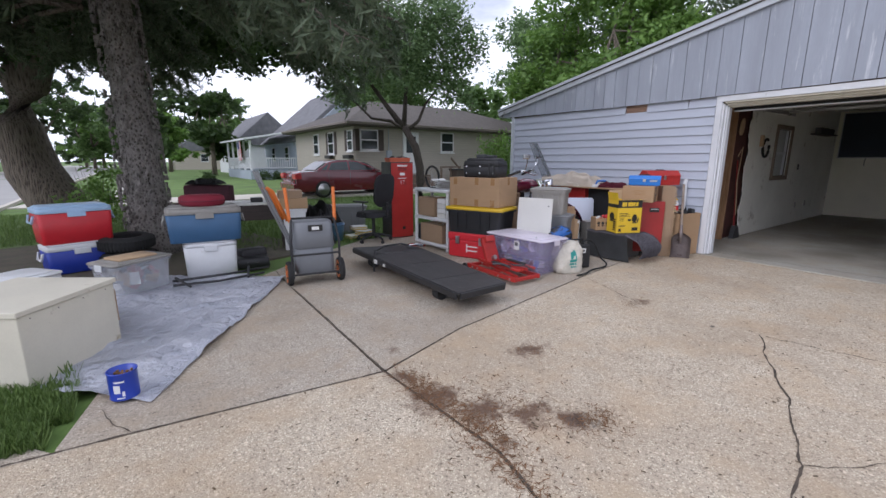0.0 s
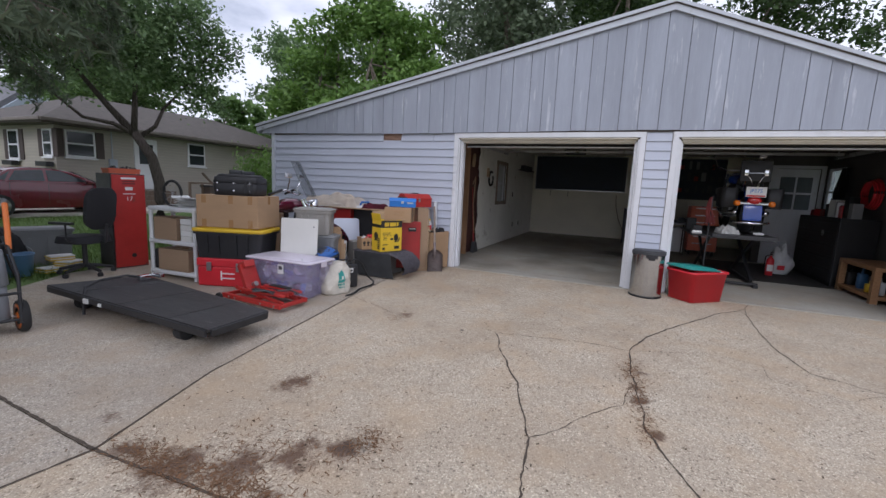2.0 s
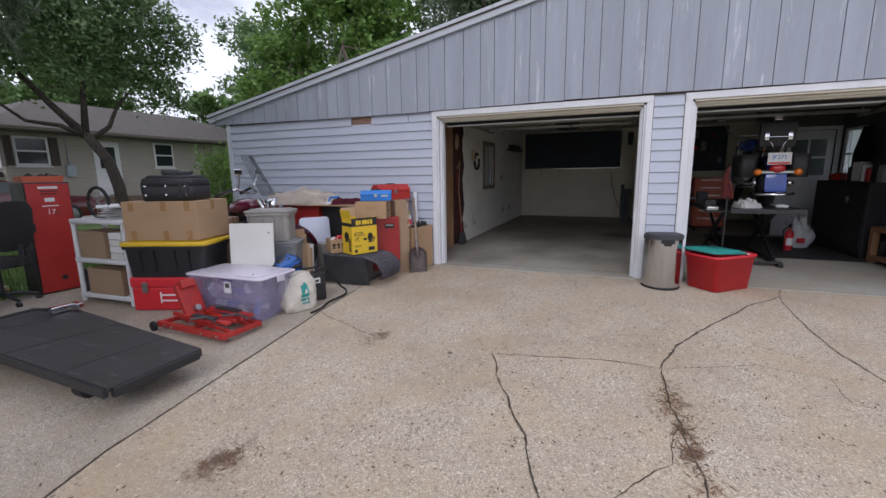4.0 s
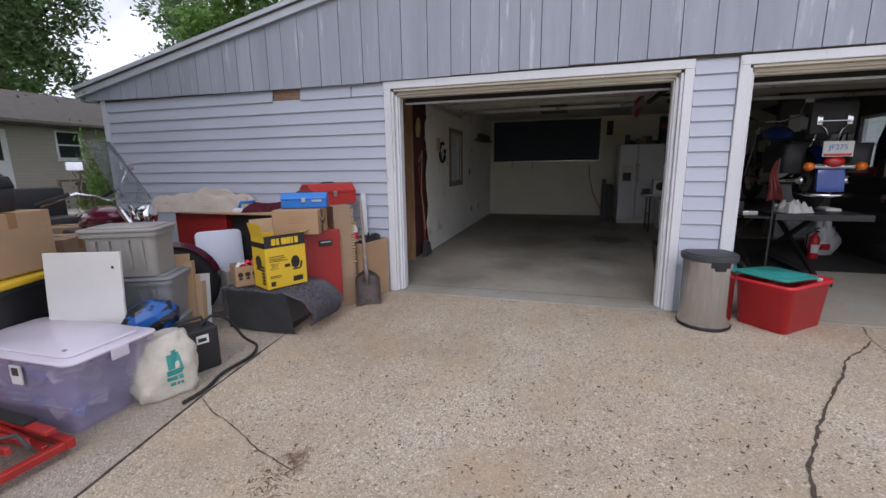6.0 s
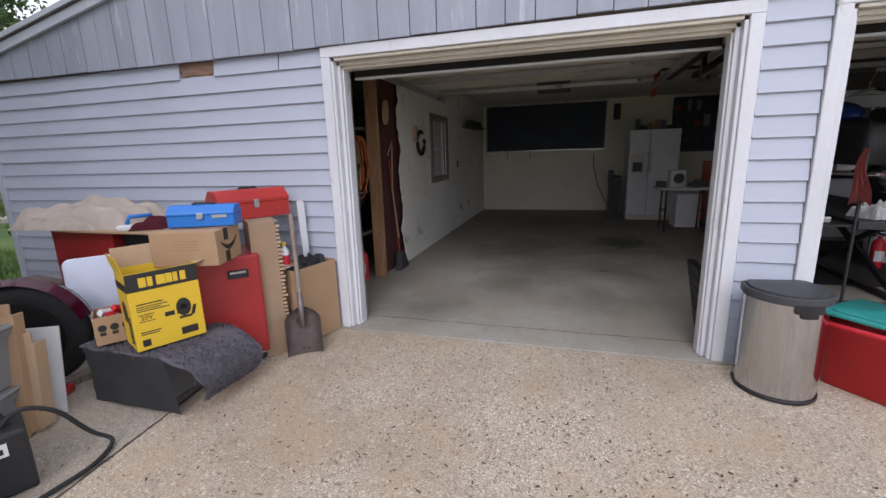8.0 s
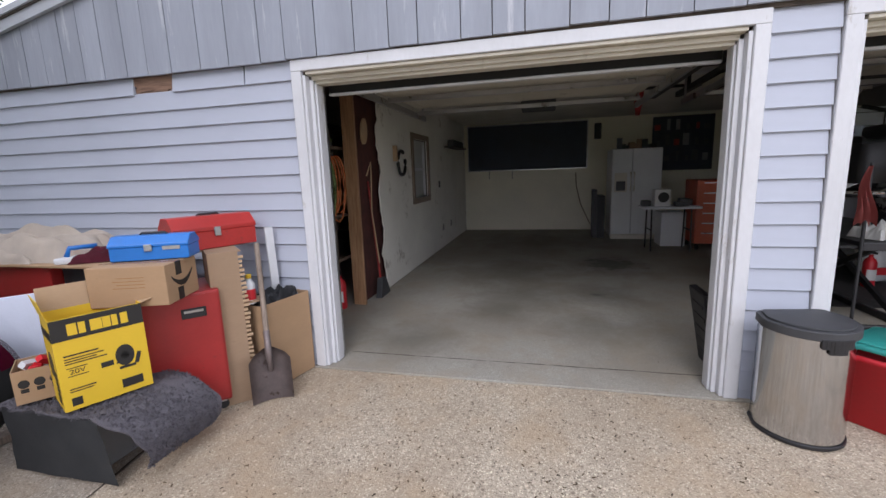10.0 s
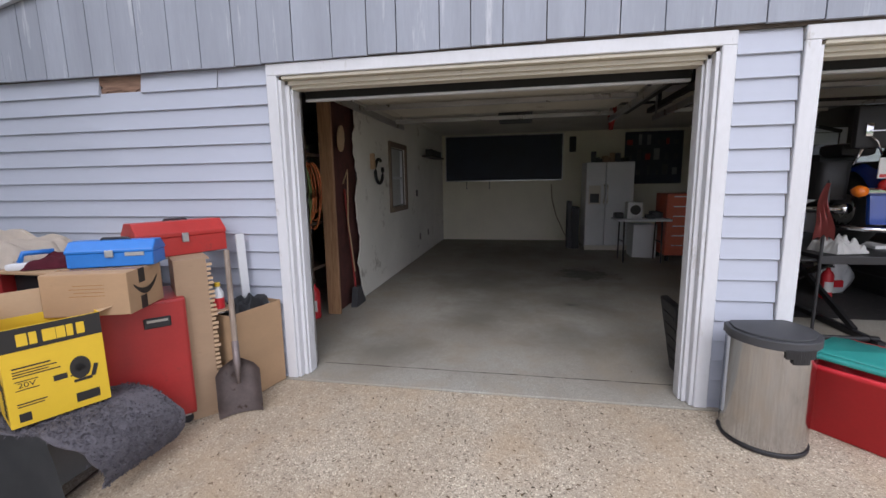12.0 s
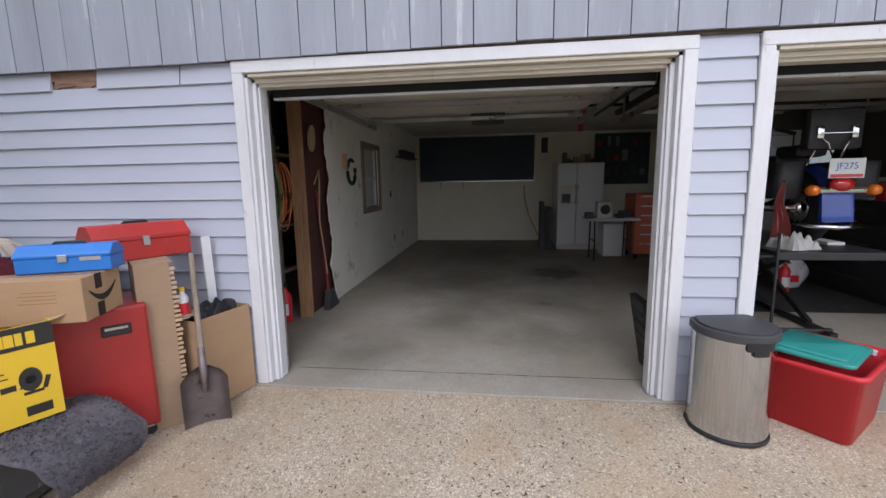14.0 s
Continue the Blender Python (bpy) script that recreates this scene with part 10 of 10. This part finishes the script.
def wood_bench():
    t = thing("workbench", pose(8.40, -1.62, 0.09), "low orange-brown timber bench with bottles on its shelf", "bench")
    wd_ = wood("orange_timber", (0.34, 0.19, 0.09), (0.22, 0.11, 0.05), axis=0)
    for a, b in (((0, -0.5, 0.45), (1.08, 0, 0.51)), ((0, -0.5, 0.06), (1.08, 0, 0.11))):
        part("board", bmesh_span(a, b), wd_, t, bevel=0.004)
    for x in (0.0, 1.0):
        for y in (-0.5, -0.08):
            part("post", bmesh_span((x, y, 0.1105), (x + 0.08, y + 0.08, 0.4495)), wd_, t, bevel=0.003)
            part("foot", bmesh_span((x, y, 0), (x + 0.08, y + 0.08, 0.0595)), wd_, t)
    for x, y, h, mt in ((0.16, -0.14, 0.24, M_WHITEPL), (0.34, -0.12, 0.16, M_YELLOWPL), (0.50, -0.22, 0.28, M_DKGREY), (0.64, -0.14, 0.30, M_COOLBLUE), (0.80, -0.2, 0.28, M_DKGREY), (0.93, -0.12, 0.26, M_BLACKPL), (0.3, -0.34, 0.26, M_BLACKPL)):
        c = thing("bottle", pose(8.40 + x, -1.62 + y, 0.201), "oil bottle on the bench shelf", "bottle", "bench bottles")
        bm = bmesh.new()
        slab_round(bm, 0.09, 0.12, 0, h * 0.75, 0.03, 0.02)
        lathe(bm, [(0.025, h * 0.7501), (0.018, h * 0.85), (0.018, h), (0, h)], 12)
        part("body", bm, mt, c, smooth=True)


wood_bench()
bcab = thing("black_cabinet", pose(9.62, -1.60, 0.09), "wide black tool cabinet along the side wall", "cabinet")
part("carcass", bmesh_span((0, -0.5, 0), (1.75, 0, 1.12)), M_BLACKPL, bcab, bevel=0.01)
for k in range(5):
    d = part("drawer", bmesh_span((0.03, 0.0005, 0.08 + 0.2 * k), (1.72, 0.012, 0.26 + 0.2 * k)), M_BLACKPL, bcab, bevel=0.003)
    part("pull", bmesh_span((0.3, 0.0125, 0.22 + 0.2 * k), (1.45, 0.022, 0.235 + 0.2 * k)), M_DKGREY, d)
bm = bmesh.new()
lathe(bm, [(0, 0), (0.05, 0), (0.05, 0.006), (0, 0.006)], 18, pose(0.55, 0.013, 0.85, -90, 0, 0))
part("badge", bm, M_STEEL, bcab)
for x, w_, h, mt, lb in ((11.2, 0.16, 0.10, M_REDDARK, "dark red tin"), (11.0, 0.20, 0.12, M_REDPL, "red tool box"), (10.78, 0.18, 0.10, M_REDDARK, "dark red tin"), (10.6, 0.12, 0.22, M_DKGREY, "dark box"), (10.42, 0.16, 0.30, M_PAPER, "white printed box"), (10.24, 0.12, 0.26, M_WHITEPL, "white jug"), (10.06, 0.14, 0.20, M_REDPL, "red can"), (9.88, 0.14, 0.34, M_BLACKPL, "black case"), (9.72, 0.12, 0.24, M_GREYPL2, "grey box")):
    c = thing("cabinet_clutter", pose(x, -1.80, 1.211, 0, 0, rnd.uniform(-20, 20)), lb + " standing on the black cabinet", "clutter", "cabinet clutter")
    part("body", bmesh_span((-w_ / 2, -0.07, 0), (w_ / 2, 0.07, h)), mt, c, bevel=0.008)
    part("lid", bmesh_span((-w_ / 2 + 0.012, -0.058, h + 0.0005), (w_ / 2 - 0.012, 0.058, h + 0.012)), M_DKGREY, c, bevel=0.003)
hs2 = thing("hose_reel", pose(9.95, -2.12, 1.62), "coiled red air hose hung on the side wall", "hose")
for k in range(4):
    bm = bmesh.new()
    tube(bm, [((0.24 - 0.012 * k) * math.cos(radians(a)), 0.03 + 0.03 * k, (0.24 - 0.012 * k) * math.sin(radians(a))) for a in range(0, 360, 15)], 0.016, 8, True)
    part("coil", bm, M_REDPL, hs2, smooth=True)
part("hook", bmesh_span((-0.02, -0.02, 0.20), (0.02, 0.15, 0.225)), M_BLACKMETAL, hs2)
jk = thing("hanging_jacket", pose(11.05, -2.13, 1.25), "dark jacket hung on the side wall by the window", "jacket")
bm = bmesh.new()
grid = []
for j in range(15):
    v = j / 14
    w_ = 0.10 + 0.20 * min(1, v * 2.2)
    grid.append([bm.verts.new(((i / 12 - 0.5) * 2 * w_, 0.06 + 0.05 * math.sin(i * 1.3 + v * 2) * (0.3 + v) + 0.05 * math.cos((i / 12 - 0.5) * 3), 0.85 - 0.85 * v)) for i in range(13)])
for ra_, rb_ in zip(grid, grid[1:]):
    for i in range(12):
        bm.faces.new((ra_[i], ra_[i + 1], rb_[i + 1], rb_[i]))
bmesh.ops.solidify(bm, geom=bm.faces[:], thickness=0.02)
part("cloth", bm, M_BLACKPL, jk, smooth=True)
part("peg", bmesh_span((-0.015, -0.008, 0.83), (0.015, 0.10, 0.855)), M_BLACKMETAL, jk)
bdoor = thing("door_3", pose(12.14, -1.67, 0.09) @ Matrix.Diagonal((1, 0.92, 1, 1)), "white back door with a divided glass pane", "door", kind="structure")
dl = part("leaf", bmesh_span((0, -0.42, 0), (0.06, 0.42, 2.05)), M_TRIM, bdoor, bevel=0.006)
M_DAYPANE = surf("dim_door_pane", (0.13, 0.15, 0.16), 0.12, vary=0.1, relief=0)
for y in (-0.30, 0.02):
    for z in (1.2, 1.56):
        part("pane", bmesh_span((-0.006, y, z), (-0.0005, y + 0.28, z + 0.32)), M_DAYPANE, dl)
for a, b in (((-0.045, -0.51, 0), (-0.021, -0.425, 2.12)), ((-0.045, 0.425, 0), (-0.021, 0.51, 2.12)), ((-0.045, -0.424, 2.056), (-0.021, 0.424, 2.12))):
    part("casing", bmesh_span(a, b), M_TRIM, bdoor)
bm = bmesh.new()
lathe(bm, [(0.012, 0), (0.012, 0.04), (0.028, 0.05), (0.025, 0.075), (0, 0.08)], 14, pose(0, -0.34, 1.0, 0, -90, 0))
part("knob", bm, M_STEEL, dl)
w2 = thing("window_2", pose((WX0 + WX1) / 2, YR, WZ0), "window looking out on a white sided wall", "window", kind="structure")
for a, b in (((-0.399, 0.03, 0.0), (-0.35, 0.09, 0.919)), ((0.35, 0.03, 0.0), (0.399, 0.09, 0.919)), ((-0.3495, 0.03, 0.0), (0.3495, 0.09, 0.045)), ((-0.3495, 0.03, 0.874), (0.3495, 0.09, 0.919)), ((-0.3495, 0.04, 0.44), (0.3495, 0.08, 0.475))):
    part("window_frame", bmesh_span(a, b), M_TRIM, w2, bevel=0.004)
M_WINGLASS = glass("window_glass")
for z0, z1 in ((0.046, 0.439), (0.476, 0.873)):
    p_ = part("pane", bmesh_span((-0.349, 0.058, z0), (0.349, 0.062, z1)), M_WINGLASS, w2)
    p_.visible_shadow = False
shed = thing("neighbouring_shed", pose(0, 0, -0.05), "white lap-sided outbuilding beside the garage", "shed")
part("wall", bmesh_span((10.5, -9.0, 0), (22.0, -5.2, 3.0)), M_WHITEPAINT, shed)
bm = bmesh.new()
prism(bm, [(-0.0005, 0.0), (-0.0005, 0.118), (0.006, 0.118), (0.026, 0.0)], 10.5, 22.0, "x")
lap = mesh_of("board", bm, M_WHITEPAINT)
for k in range(24):
    piece("board", lap, shed, pose(0, -5.2, 0.05 + 0.12 * k))
bm = bmesh.new()
prism(bm, [(-4.9, 2.95), (-7.1, 4.1), (-9.3, 2.95)], 10.2, 22.3, "x")
part("roof", bm, M_GREYROOF, shed, "grey shingle roof")
